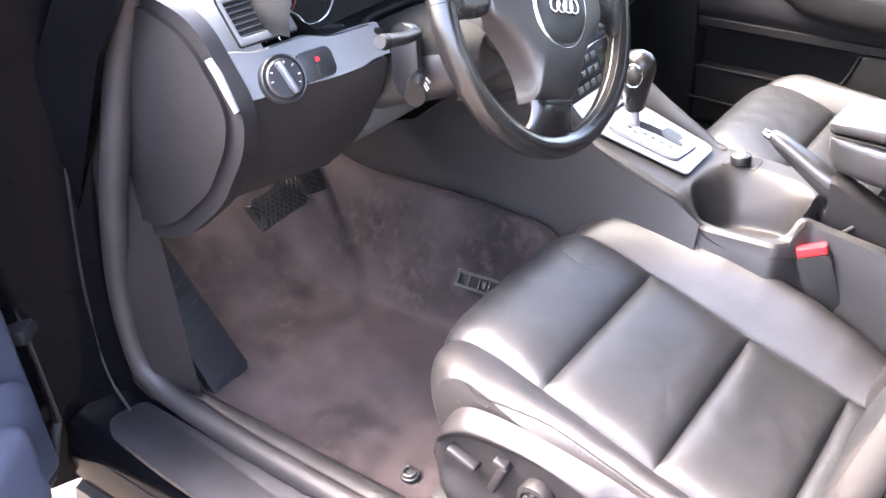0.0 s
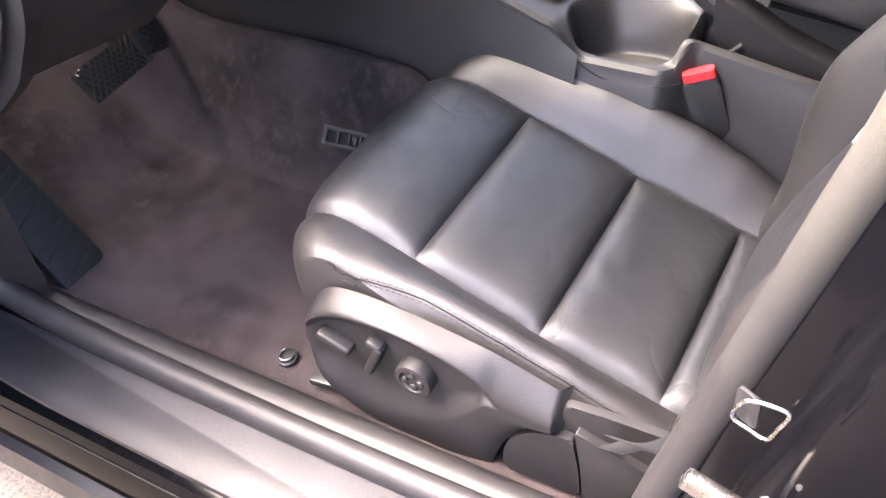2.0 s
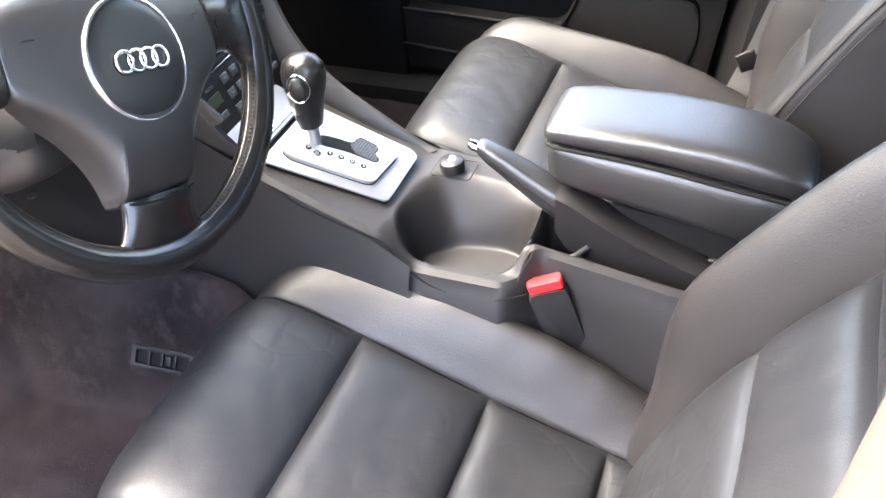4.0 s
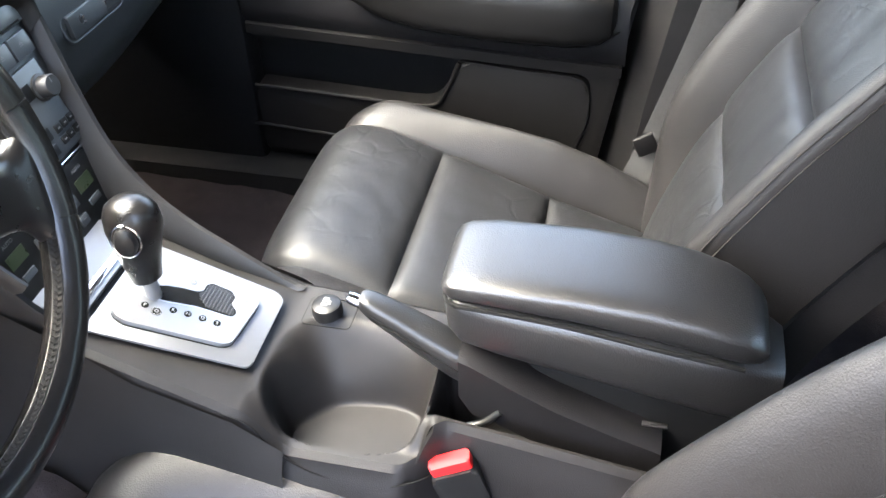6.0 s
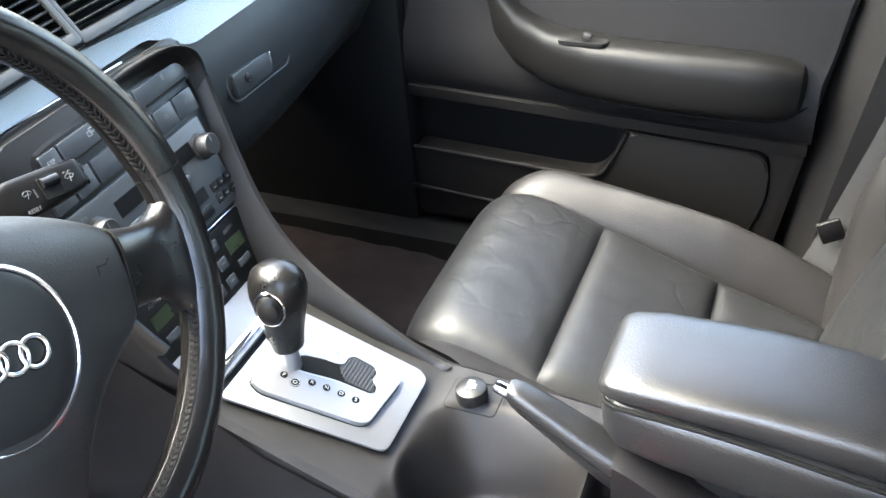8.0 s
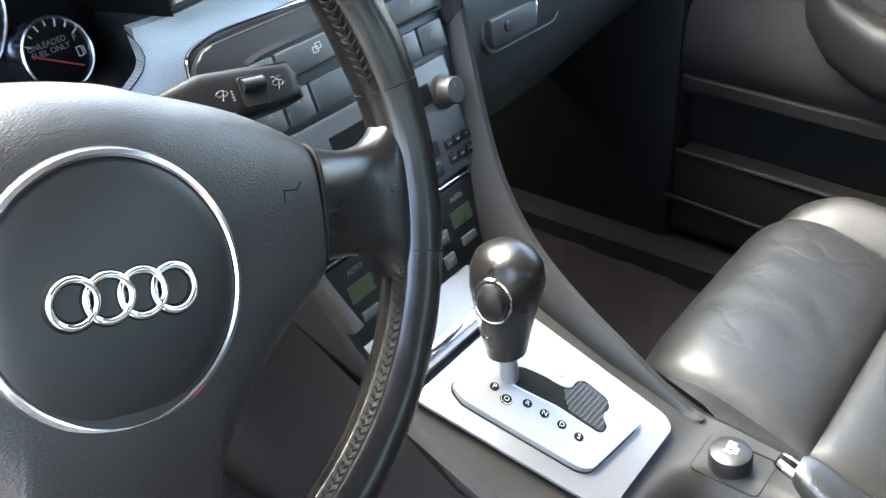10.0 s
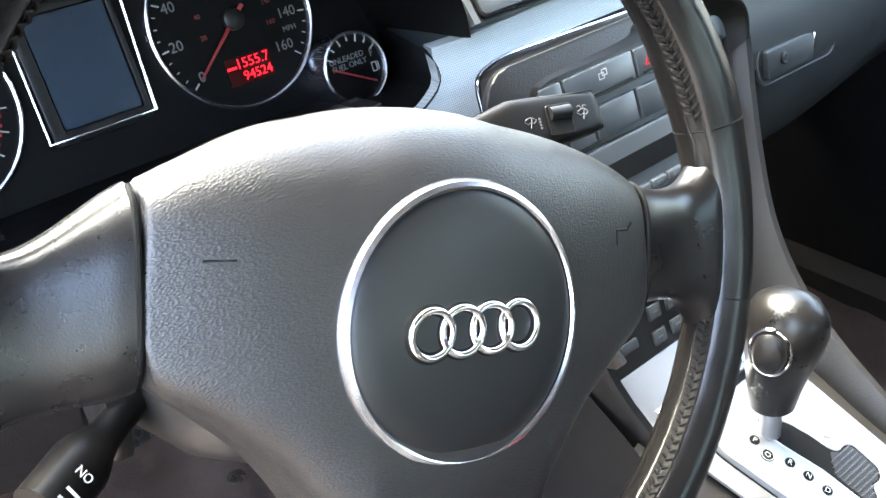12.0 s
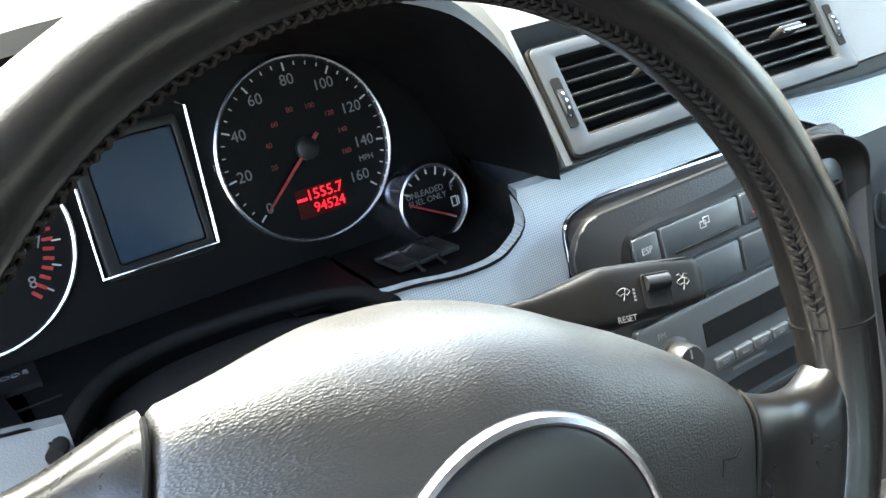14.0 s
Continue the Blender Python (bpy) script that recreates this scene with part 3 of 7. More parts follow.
fixed("front_wing", block(0.24, 0.70, 0.86, pose(-0.85, 1.24, 0.60), 0.05, 3), GLOSS_BLACK, "glossy black front wing of the car", "wing")
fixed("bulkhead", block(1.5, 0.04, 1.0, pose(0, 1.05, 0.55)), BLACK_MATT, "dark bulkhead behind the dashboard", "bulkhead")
# black panel added where the far footwell lies in shade
fixed("far_side_kick", block(0.06, 0.70, 0.75, pose(0.71, 0.655, 0.62), 0.01), BLACK_MATT, "far footwell kick panel, shade put into its matt black", "kick panel")
# shadow of the footwell is put into this panel's darker carpet
fixed("kick_panel", loft([[(x, y, z) for x, y in ((-0.66, 0.60), (-0.645, 0.66), (-0.64, 1.0), (-0.70, 1.0), (-0.70, 0.66))] for z in (0.33, 0.5, 0.9)]), CARPET_DARK, "kick panel in the footwell, shade put into its dark carpet", "kick panel")

# ---- seats ----


def upholstery(path, halves, bolster, seams, flip, cx, s, rise, swell=0.019, corner=0.0, lines=((0.0, 0.0),)):
    """Pads of a seat on a line of (y, z). halves: the insert's outer and inner half widths; bolster: (across, out) offsets
    beyond it; seams: places along the line, 0 to 1, between which the pads lie. Yields (name, bmesh)."""
    line = curve([(0, y, z) for y, z in path], 14)
    gap = [0.0]
    for a, b in zip(line, line[1:]):
        gap.append(gap[-1] + (b - a).length)
    full = gap[-1]

    def on(v):
        d = v * full
        i = 0
        while i < len(gap) - 2 and gap[i + 1] < d:
            i += 1
        t = (d - gap[i]) / max(1e-9, gap[i + 1] - gap[i])
        j, k = max(0, i - 2), min(len(line) - 1, i + 3)
        way = (line[k] - line[j]).normalized()
        out = Vector((0, -way.z, way.y))
        return line[i].lerp(line[i + 1], t), out

    def place(lx, h, v):
        p, out = on(v)
        q = p + out * h
        return Vector((cx + s * lx, q.y, q.z))

    pads = []
    for a, b in zip(seams, seams[1:]):
        n = max(8, int((b - a) * full / 0.0065))

        def pad(i, j, a=a, b=b):
            u, v = 2 * i - 1, 2 * j - 1
            h = swell * (1 - abs(u) ** 6) ** 0.7 * (1 - abs(v) ** 5) ** 0.6
            lx = -halves[0] + (halves[0] + halves[1]) * i
            p = place(lx, 0, a + (b - a) * j)
            h += 0.0016 * noise.noise((lx * 30, p.y * 30 + p.z * 17, cx * 9)) * (1 - u * u)
            h -= 0.011 * math.exp(-((abs(u) - 1) / 0.05) ** 2) * (1 - abs(v) ** 8) * 0.4
            return place(lx, h, a + (b - a) * j)
        pads.append(sheet(pad, 46, n))
    sides, rolls = [], []
    for side, half, edge in ((-1, halves[0], bolster[0]), (1, halves[1], bolster[1])):
        prof = [(side * (half + dx), dh) for dx, dh in edge]
        prof = [(p.x, p.y) for p in curve([(x, h, 0) for x, h in prof], 5)]

        def roll(i, j, prof=prof, half=half):
            k = min(len(prof) - 2, int(i * (len(prof) - 1)))
            w = i * (len(prof) - 1) - k
            x, h = (prof[k][q] * (1 - w) + prof[k + 1][q] * w for q in (0, 1))
            p = place(x, h * (rise(j) if h > 0 else 1) + 0.0012 * noise.noise((x * 40, j * 14, 3 + cx)), j)
            p.y -= corner * smooth01(0.55, 0.86, j) * min(1.0, (abs(x) - half) / 0.08) ** 2
            return p
        sides.append(sheet(roll, len(prof) - 1, 90))
        rolls.append((roll, len(prof) - 1))
    return pads, sides, place, rolls


def stitched(place, lx, h, v0, v1, n=90):
    return tube([place(lx, h, v0 + (v1 - v0) * i / n) for i in range(n + 1)], 0.0011, 5)


def height_at(line, y):
    """Height of a line of (y, z) that runs to the rear."""
    for (ya, za), (yb, zb) in zip(line, line[1:]):
        if yb <= y <= ya:
            return za + (zb - za) * (y - ya) / (yb - ya)
    return line[0][1] if y > line[0][0] else line[-1][1]


def seat(name, cx, dy, dz, s, label, powered, lean):
    t = thing(name, (cx, -0.15 + dy, 0.33), label, "car seat", "front seats")
    low = [(-0.44, 0.405), (-0.33, 0.432), (-0.174, 0.482), (-0.005, 0.546), (0.09, 0.577), (0.135, 0.577), (0.163, 0.553), (0.172, 0.505), (0.160, 0.44)]
    low = [(y + dy, z + dz) for y, z in low]
    length = [0.0]
    for a, b in zip(low, low[1:]):
        length.append(length[-1] + math.dist(a, b))
    cut = [0.0] + [length[i] / length[-1] for i in (1, 2, 3)] + [1.0]
    out_h = 0.50 if powered else 0.95
    roll = ([(0.0, -0.002), (0.010, 0.30 * out_h), (0.026, 0.70 * out_h), (0.044, 0.95 * out_h), (0.060, 0.75 * out_h), (0.074, 0.05), (0.081, -0.040), (0.080, -0.085), (0.074, -0.12)],
            [(0.0, -0.002), (0.012, 0.24), (0.030, 0.62), (0.052, 0.95), (0.070, 1.0), (0.088, 0.72), (0.098, 0.10), (0.100, -0.05), (0.096, -0.11)])
    tall = [0.018, 0.040, 0.062, 0.075, 0.075, 0.063, 0.044, 0.027, 0.014, 0.008, 0.006]
    pads, sides, place, rolls = upholstery(low, (0.170, 0.170), roll, cut, False, cx, s, lambda v: tall[min(9, int(v * 10))] + (tall[min(9, int(v * 10)) + 1] - tall[min(9, int(v * 10))]) * (v * 10 - min(9, int(v * 10))), corner=0.050)
    for k, b in enumerate(pads):
        part("cushion_pad", b, LEATHER, t, "creased black leather seat pad" if k == 3 else "")
    for b in sides:
        part("cushion_bolster", b, LEATHER_SIDE, t)
    for side in (-1, 1):
        if side < 0:
            # doubled seam along the outer roll, sunk between its threads
            roll_at = rolls[0][0]
            seam = [(0.094 + dy, 0.606 + dz), (0.085 + dy, 0.584 + dz), (0.050 + dy, 0.570 + dz), (0.019 + dy, 0.562 + dz), (-0.056 + dy, 0.549 + dz), (-0.135 + dy, 0.535 + dz), (-0.236 + dy, 0.523 + dz), (-0.40 + dy, 0.515 + dz)]
            lines = ([], [], [])
            for j in range(121):
                v = 0.06 + 0.70 * j / 120
                best = min((0.50 + 0.45 * q / 90 for q in range(91)), key=lambda i: abs(roll_at(i, v).z - height_at(seam, roll_at(i, v).y)))
                for row, off, lift in zip(lines, (-0.022, 0.0, 0.022), (0.0003, -0.0002, 0.0003)):
                    row.append(roll_at(best + off, v) + Vector((-s * lift, 0, lift)))
            for row in (lines[0], lines[2]):
                part("stitching", merge(*[tube(row[j:j + 2], 0.0008, 5) for j in range(0, 120, 2)]), THREAD, t)
            part("seam", tube(lines[1], 0.0011, 6), BLACK_MATT, t)
        part("piping", tube([place(side * 0.172, -0.001, i / 80) for i in range(81)], 0.0016, 6), BLACK, t)
    # backrest
    back = [(-0.79, 1.10), (-0.745, 1.125), (-0.70, 1.10), (-0.645, 1.01), (-0.585, 0.915), (-0.53, 0.83), (-0.46, 0.70), (-0.415, 0.58), (-0.385, 0.47), (-0.375, 0.41)]
    cl, sl = math.cos(lean), math.sin(lean)
    back = [(-0.40 + (y + 0.40) * cl - (z - 0.50) * sl + dy * 0.3, 0.50 + (z - 0.50) * cl + (y + 0.40) * sl + dz * 0.3) for y, z in back]
    length = [0.0]
    for a, b in zip(back, back[1:]):
        length.append(length[-1] + math.dist(a, b))
    cut = [0.0] + [length[i] / length[-1] for i in (3, 5, 6)] + [1.0]
    roll = [(0.0, -0.002), (0.010, 0.022), (0.028, 0.050), (0.050, 0.060), (0.070, 0.046), (0.082, 0.012), (0.086, -0.04), (0.080, -0.085)]
    fold = [(0.0, -0.002), (0.010, 0.022), (0.026, 0.046), (0.042, 0.057), (0.055, 0.056), (0.063, 0.047), (0.067, 0.032), (0.074, -0.03), (0.080, -0.09), (0.082, -0.125)]
    full = [(dx, h * (1.38 if h > 0 else 1)) for dx, h in roll]
    roll = (roll, full if powered else fold)
    pads, sides, place, _ = upholstery(back, (0.150, 0.150), roll, cut, False, cx, s, lambda v: 0.25 + 0.75 * smooth01(0.02, 0.4, v) - 0.75 * smooth01(0.66, 0.95, v))
    for b in pads:
        part("backrest_pad", b, LEATHER, t)
    for b in sides:
        part("backrest_bolster", b, LEATHER_SIDE, t)
    for side in (-1, 1):
        folded = side > 0 and not powered
        part("stitching", merge(stitched(place, side * (0.2135 if folded else 0.226), 0.049 if folded else 0.020, 0.1, 0.97), stitched(place, side * (0.2170 if folded else 0.229), 0.036 if folded else 0.008, 0.1, 0.97)), THREAD, t)
        part("piping", tube([place(side * 0.151, -0.001, i / 80) for i in range(81)], 0.0016, 6), BLACK, t)
    rows = []
    for v in [i / 24 for i in range(25)]:
        w = 0.234
        rows.append([place(-w, -0.07, v), place(-w * 0.9, -0.105, v), place(0, -0.115, v), place(w * 0.9, -0.105, v), place(w, -0.07, v)])
    part("back_shell", loft(rows, closed=False), LEATHER_SIDE, t)
    # base under the cushion
    part("seat_pan", block(0.44, 0.50, 0.10, pose(cx, -0.15 + dy, 0.405 + dz, 14, 0, 0), 0.02), BLACK, t)
    for side in (-1, 1):
        part("rail", block(0.035, 0.60, 0.03, pose(cx + side * 0.20, -0.15 + dy, 0.358, 0, 0, 0), 0.004), STEEL if side * s < 0 else BLACK, t)
    ox = cx - s * 0.262
    out = Matrix(((0, 0, -s, ox), (1, 0, 0, dy), (0, 1, 0, dz), (0, 0, 0, 1)))
    crest = ((-0.250, 0.468), (-0.215, 0.470), (-0.172, 0.476), (-0.160, 0.488), (-0.144, 0.506), (-0.101, 0.524), (-0.038, 0.536), (0.030, 0.534), (0.070, 0.520), (0.098, 0.496), (0.114, 0.466), (0.126, 0.440))
    brow = ((-0.250, 0.500), (-0.215, 0.512), (-0.146, 0.532), (-0.032, 0.549), (0.040, 0.551), (0.078, 0.538), (0.104, 0.503), (0.120, 0.462), (0.126, 0.442))
    bowl = ((-0.250, 0.462), (-0.205, 0.456), (-0.172, 0.466), (-0.152, 0.462), (-0.135, 0.440), (-0.091, 0.399), (-0.040, 0.375), (0.014, 0.366), (0.060, 0.376), (0.095, 0.402), (0.114, 0.430), (0.126, 0.438))
    foot = ((-0.250, 0.455), (-0.224, 0.452), (-0.198, 0.432), (-0.172, 0.392), (-0.156, 0.350), (-0.140, 0.318), (-0.080, 0.304), (0.0, 0.313), (0.050, 0.331), (0.084, 0.355), (0.106, 0.382), (0.118, 0.405), (0.126, 0.437))
    crest, brow, bowl, foot = ([(p.x, p.y) for p in curve([(y, z, 0) for y, z in line], 5)] for line in (crest, brow, bowl, foot))

    def along(line, y):
        for (ya, za), (yb, zb) in zip(line, line[1:]):
            if y <= yb:
                return za + (zb - za) * (y - ya) / (yb - ya)
        return line[-1][1]

    def cover(u, v):
        y = -0.250 + 0.376 * u
        low_z, dish_z, top_z, in_z = along(foot, y), along(bowl, y), along(crest, y), along(brow, y)
        dish_z, face = min(dish_z, top_z - 0.001), 0.022
        low_z = min(low_z, dish_z - 0.001)
        if v < 0.25:
            w = v / 0.25
            z, d = low_z + (dish_z - low_z) * w, face - 0.011 * (1 - w) ** 2
        elif v < 0.8:
            w = (v - 0.25) / 0.55
            hollow = smooth01(0, 0.40, w) * (1 - smooth01(0.86, 1.0, w)) * smooth01(-0.176, -0.140, y) * (1 - smooth01(0.075, 0.120, y))
            z, d = dish_z + (top_z - dish_z) * w, face - 0.013 * hollow
        else:
            w = (v - 0.8) / 0.2
            z, d = top_z + (in_z - top_z) * w, face - 0.030 * w ** 1.6
        d *= 1 - smooth01(0.085, 0.126, y) ** 2
        d -= 0.018 * (1 - smooth01(0, 0.012, y + 0.250))
        return out @ Vector((y, z, d))
    if powered:
        core = rounded([(0.06, 0.54), (-0.10, 0.52), (-0.23, 0.475), (-0.16, 0.38), (0.0, 0.36), (0.085, 0.42), (0.09, 0.50)], 0.02, 4)
        part("side_trim", merge(sheet(cover, 110, 70), slab(core, 0.004, out @ Matrix.Translation((0, 0, -0.013)))), PLASTIC, t, "dark grained plastic seat side cover")
        up = out @ Matrix.Translation((0.005, 0.003, 0.020))
        part("slide_switch", block(0.050, 0.013, 0.024, up @ pose(0.054, 0.472, -0.006, 0, 0, 20), 0.004, 3), PLASTIC, t)
        part("tilt_switch", merge(block(0.013, 0.060, 0.024, up @ pose(-0.006, 0.468, -0.006, 0, 0, 24), 0.004, 3), block(0.022, 0.012, 0.022, up @ pose(-0.010, 0.4955, -0.006, 0, 0, 20), 0.004, 3)), PLASTIC, t)
        dial = part("lumbar_dial", lathe([(0.026, -0.012), (0.026, 0.008), (0.0245, 0.012), (0.018, 0.013), (0.016, 0.010), (0.0, 0.010)], up @ pose(-0.064, 0.462, -0.005), 28), PLASTIC, t)
        for k in range(4):
            a = math.pi / 2 * k
            part("dimple", lathe([(0.0052, 0), (0.0046, 0.003), (0.001, 0.0042)], up @ pose(-0.064 + 0.011 * math.cos(a), 0.462 + 0.011 * math.sin(a), 0.0045), 12), PLASTIC_SOFT, dial)
    hub = Matrix(((0, 0, -s, cx - s * 0.255), (1, 0, 0, dy), (0, 1, 0, dz), (0, 0, 0, 1)))
    if powered:
        part("hinge_mount", slab(rounded([(-0.248, 0.498), (-0.30, 0.502), (-0.42, 0.506), (-0.42, 0.37), (-0.248, 0.40)], 0.010, 5), 0.011, hub, 0.005, 4), PLASTIC, t)
        part("hinge_cover", slab(rounded([(-0.170, 0.345), (-0.174, 0.392), (-0.190, 0.420), (-0.217, 0.443), (-0.250, 0.454), (-0.264, 0.452), (-0.272, 0.40), (-0.274, 0.345)], [0.01, 0.02, 0.02, 0.02, 0.01, 0.004, 0.03, 0.01], 5), 0.023, hub, 0.005, 3), PLASTIC, t)
        part("rear_cover", slab(rounded([(-0.266, 0.470), (-0.345, 0.446), (-0.42, 0.43), (-0.42, 0.345), (-0.2765, 0.345), (-0.2745, 0.40)], [0.005, 0.02, 0.01, 0.01, 0.005, 0.03], 5), 0.022, hub, 0.004, 3), PLASTIC, t)
        part("belt_slot", slab(rounded([(-0.272, 0.487), (-0.316, 0.475), (-0.318, 0.450), (-0.272, 0.462)], 0.003, 3), 0.0088, hub), BLACK_MATT, t)
    return t


seat("driver_seat", -0.347, 0.0, 0.0, 1, "black leather car seat with power controls and creased pads", True, radians(7))
seat("passenger_seat", 0.350, -0.075, 0.030, -1, "black leather passenger seat with blue sheen and wrinkles", False, 0.0)

# belts
belt = thing("seat_belt", (-0.63, -0.36, 0.46), "black woven seat belt strap beside the seat", "seat belt")


def strap(pts, w, side):
    line = curve(pts, 6)
    sd = Vector(side).normalized()
    return loft([[p - sd * w, p + sd * w, p + sd * w + Vector((0, 0, 0.0015)), p - sd * w + Vector((0, 0, 0.0015))] for p in line])


part("webbing", strap([(-0.625, -0.325, 0.487), (-0.652, -0.385, 0.545), (-0.664, -0.450, 0.68), (-0.664, -0.52, 0.95), (-0.655, -0.55, 1.2)], 0.022, (0.1, -1, -0.2)), WEBBING, belt)
part("end_loop", strap([(-0.622, -0.308, 0.458), (-0.626, -0.320, 0.474), (-0.632, -0.338, 0.500)], 0.014, (0.3, -1, -0.35)), WEBBING_GREY, belt, "frayed grey woven strap end")
far_belt = thing("seat_belt", (0.60, -0.40, 0.45), "black seat belt with grey anchor on the far pillar", "seat belt")
part("webbing", strap([(0.60, -0.375, 0.50), (0.625, -0.41, 0.60), (0.63, -0.47, 0.85), (0.62, -0.52, 1.2)], 0.024, (0.3, 1, 0.2)), WEBBING, far_belt)
part("anchor_plate", block(0.008, 0.034, 0.036, pose(0.606, -0.385, 0.570, -25, 0, 12), 0.003), PLASTIC, far_belt)

buckle = thing("belt_buckle", (-0.075, -0.25, 0.42), "black seat belt buckle with red release button", "belt buckle")
BK = axes((-0.080, -0.251, 0.520), (0.25, -1, 0.35), (-0.06, 0.42, 1.0)) @ Matrix.Diagonal((0.82, 1, 1, 1))
part("housing", slab(rounded([(-0.027, -0.07), (0.027, -0.07), (0.031, 0.088), (-0.031, 0.088)], 0.008, 4), 0.022, BK @ Matrix.Translation((0, 0, -0.011)), 0.005, 3, True), BLACK, buckle)
part("release_button", slab(rounded([(-0.027, -0.009), (0.027, -0.009), (0.027, 0.009), (-0.027, 0.009)], 0.004, 4), 0.012, BK @ Matrix.Translation((0, 0.089, 0)) @ pose(0, 0, -0.001, -90, 0, 0), 0.003, 3), RED, buckle, "red release button")
part("stalk", block(0.03, 0.010, 0.12, BK @ pose(0, -0.11, 0, 90, 0, 0), 0.003), BLACK, buckle)

# ---- centre console ----
SLOPE = math.atan(0.398)


def on_plate(x, y, h=0.0):
    """A place on the sloping plate of the gear lever, h above it."""
    return Vector((x, y - h * math.sin(SLOPE), 0.668 + 0.398 * (y - 0.005) + h * math.cos(SLOPE)))


PLATE = axes(on_plate(0, 0), (1, 0, 0), (0, math.cos(SLOPE), math.sin(SLOPE)))
KP = 1 / math.cos(SLOPE)


def console_top(x, y):
    z = 0.660 + 0.10 * y
    z = z + (on_plate(0, y).z - 0.006 - z) * smooth01(-0.03, 0.012, y)
    # dished tray on the driver's side
    dx = (x + 0.022) / (0.078 if x < -0.022 else 0.085)
    dy = (y + 0.098) / 0.092
    r = (abs(dx) ** 3.2 + abs(dy) ** 3.2) ** (1 / 3.2)
    soft = 0.74 - 0.50 * smooth01(0.0, 0.05, x + 0.02 + (y + 0.10) * 0.3)
    z = z + (0.562 - z) * (1 - smooth01(soft, 1.0, r))
    # the outer lip of the tray is low
    lip = smooth01(-0.055, -0.085, x) * smooth01(0.0, -0.055, y)
    z = z + (min(z, 0.612) - z) * lip
    # rear part, low, with a rail on the driver's side
    rear = smooth01(-0.186, -0.20, y)
    low = 0.615 - 0.06 * (-0.2 - y) if y < -0.2 else 0.615
    trench = smooth01(-0.052, -0.042, x) * smooth01(0.035, 0.02, x)
    rail = smooth01(-0.030, -0.036, x) * max(0.0, 0.030 - 0.11 * max(0.0, -0.2 - y))
    z = z + (low + rail - 0.07 * trench - z) * rear
    return z


def LEFT(y):
    """The driver's side edge of the console, which draws in behind the tray."""
    return -0.098 + 0.042 * smooth01(-0.165, -0.215, y)


console = thing("centre_console", (0, -0.15, 0.33), "dark plastic centre console with a dished tray", "centre console")
part("top_panel", sheet(lambda u, v: (lambda x, y: (x, y, console_top(x, y)))(LEFT(-0.50 + 0.675 * v) + (0.098 - LEFT(-0.50 + 0.675 * v)) * u, -0.50 + 0.675 * v), 90, 260), TRAY, console, "brown-black plastic top with a scooped tray", 50)


def console_edge(y, side):
    return console_top(LEFT(y) if side < 0 else 0.098, y)


for side in (-1, 1):
    ys = [-0.50 + 0.675 * i / 90 for i in range(91)]
    part("side_panel", loft([[(e, y, t), (e + side * 0.008, y, t - 0.005), (e + side * 0.013, y, t - 0.02), (e + side * 0.022, y, min(0.58, t - 0.03)), (e + side * 0.040, y, 0.46)] for y, e, t in [(y, LEFT(y) if side < 0 else 0.098, console_edge(y, side)) for y in ys]], closed=False), PLASTIC, console)
    # flank that runs forward under the dashboard
    part("flank", loft([[(side * 0.112, y, zt), (side * 0.123, y, 0.60), (side * 0.145, y, 0.50)] for y, zt in ((-0.05, 0.62), (0.0, 0.655), (0.10, 0.69), (0.175, 0.74), (0.25, 0.78), (0.45, 0.82), (0.9, 0.85))], closed=False), PLASTIC_SOFT, console)
part("panel_joint", tube([(-0.1235, y, 0.5865 - 0.02 * smooth01(0.1, 0.5, y)) for y in (0.08, 0.2, 0.35, 0.5, 0.8)], 0.0016, 6), BLACK_MATT, console)
part("seam", tube(curve([(-0.1075, 0.17, 0.700), (-0.1065, 0.06, 0.668), (-0.1065, -0.01, 0.651), (-0.109, -0.035, 0.62), (-0.1115, -0.08, 0.592), (-0.1115, -0.15, 0.589), (-0.105, -0.185, 0.596), (-0.078, -0.22, 0.590), (-0.070, -0.30, 0.583), (-0.070, -0.40, 0.576)], 6), 0.0011, 6), BLACK_MATT, console)
part("tray_seam", tube(curve([(0.040, -0.012, 0.6065), (0.048, -0.045, 0.5885), (0.043, -0.10, 0.5795), (0.028, -0.15, 0.583), (0.008, -0.178, 0.597)], 6), 0.0011, 6), BLACK_MATT, console)
# raised fins that sweep from the plate up to the dashboard
FIN = [(0.276, 1.004), (0.270, 0.975), (0.254, 0.925), (0.232, 0.872), (0.205, 0.822), (0.170, 0.780), (0.127, 0.745), (0.07, 0.709), (0.012, 0.672), (-0.01, 0.662)]
fin_line = [(p.x, p.y) for p in curve([(y, z, 0) for y, z in FIN], 6)]
for side in (-1, 1):
    rows = []
    for i, (y, z) in enumerate(fin_line):
        if z > 0.966 or (side < 0 and not 0.80 < z < 0.955):
            continue
        k = smooth01(0.70, 1.0, z)
        x0 = side * (0.078 + 0.042 * k) + 0.006 * k
        x1 = side * (0.096 + 0.045 * k) + 0.006 * k
        d = 0.05 + 0.10 * smooth01(0.68, 0.80, z)
        rows.append([(x0, y + d, z - 0.012), (x0, y + 0.022, z - 0.008), (x1 - side * 0.0085, y + 0.0005, z - 0.001), (x1 - side * 0.004, y - 0.001, z), (x1, y + 0.003, z - 0.005), (x1, y + d, z - 0.03 - 0.05 * (1 - k))])
    part("fin", loft(rows, closed=True), PLASTIC_SOFT, console)
rows = []
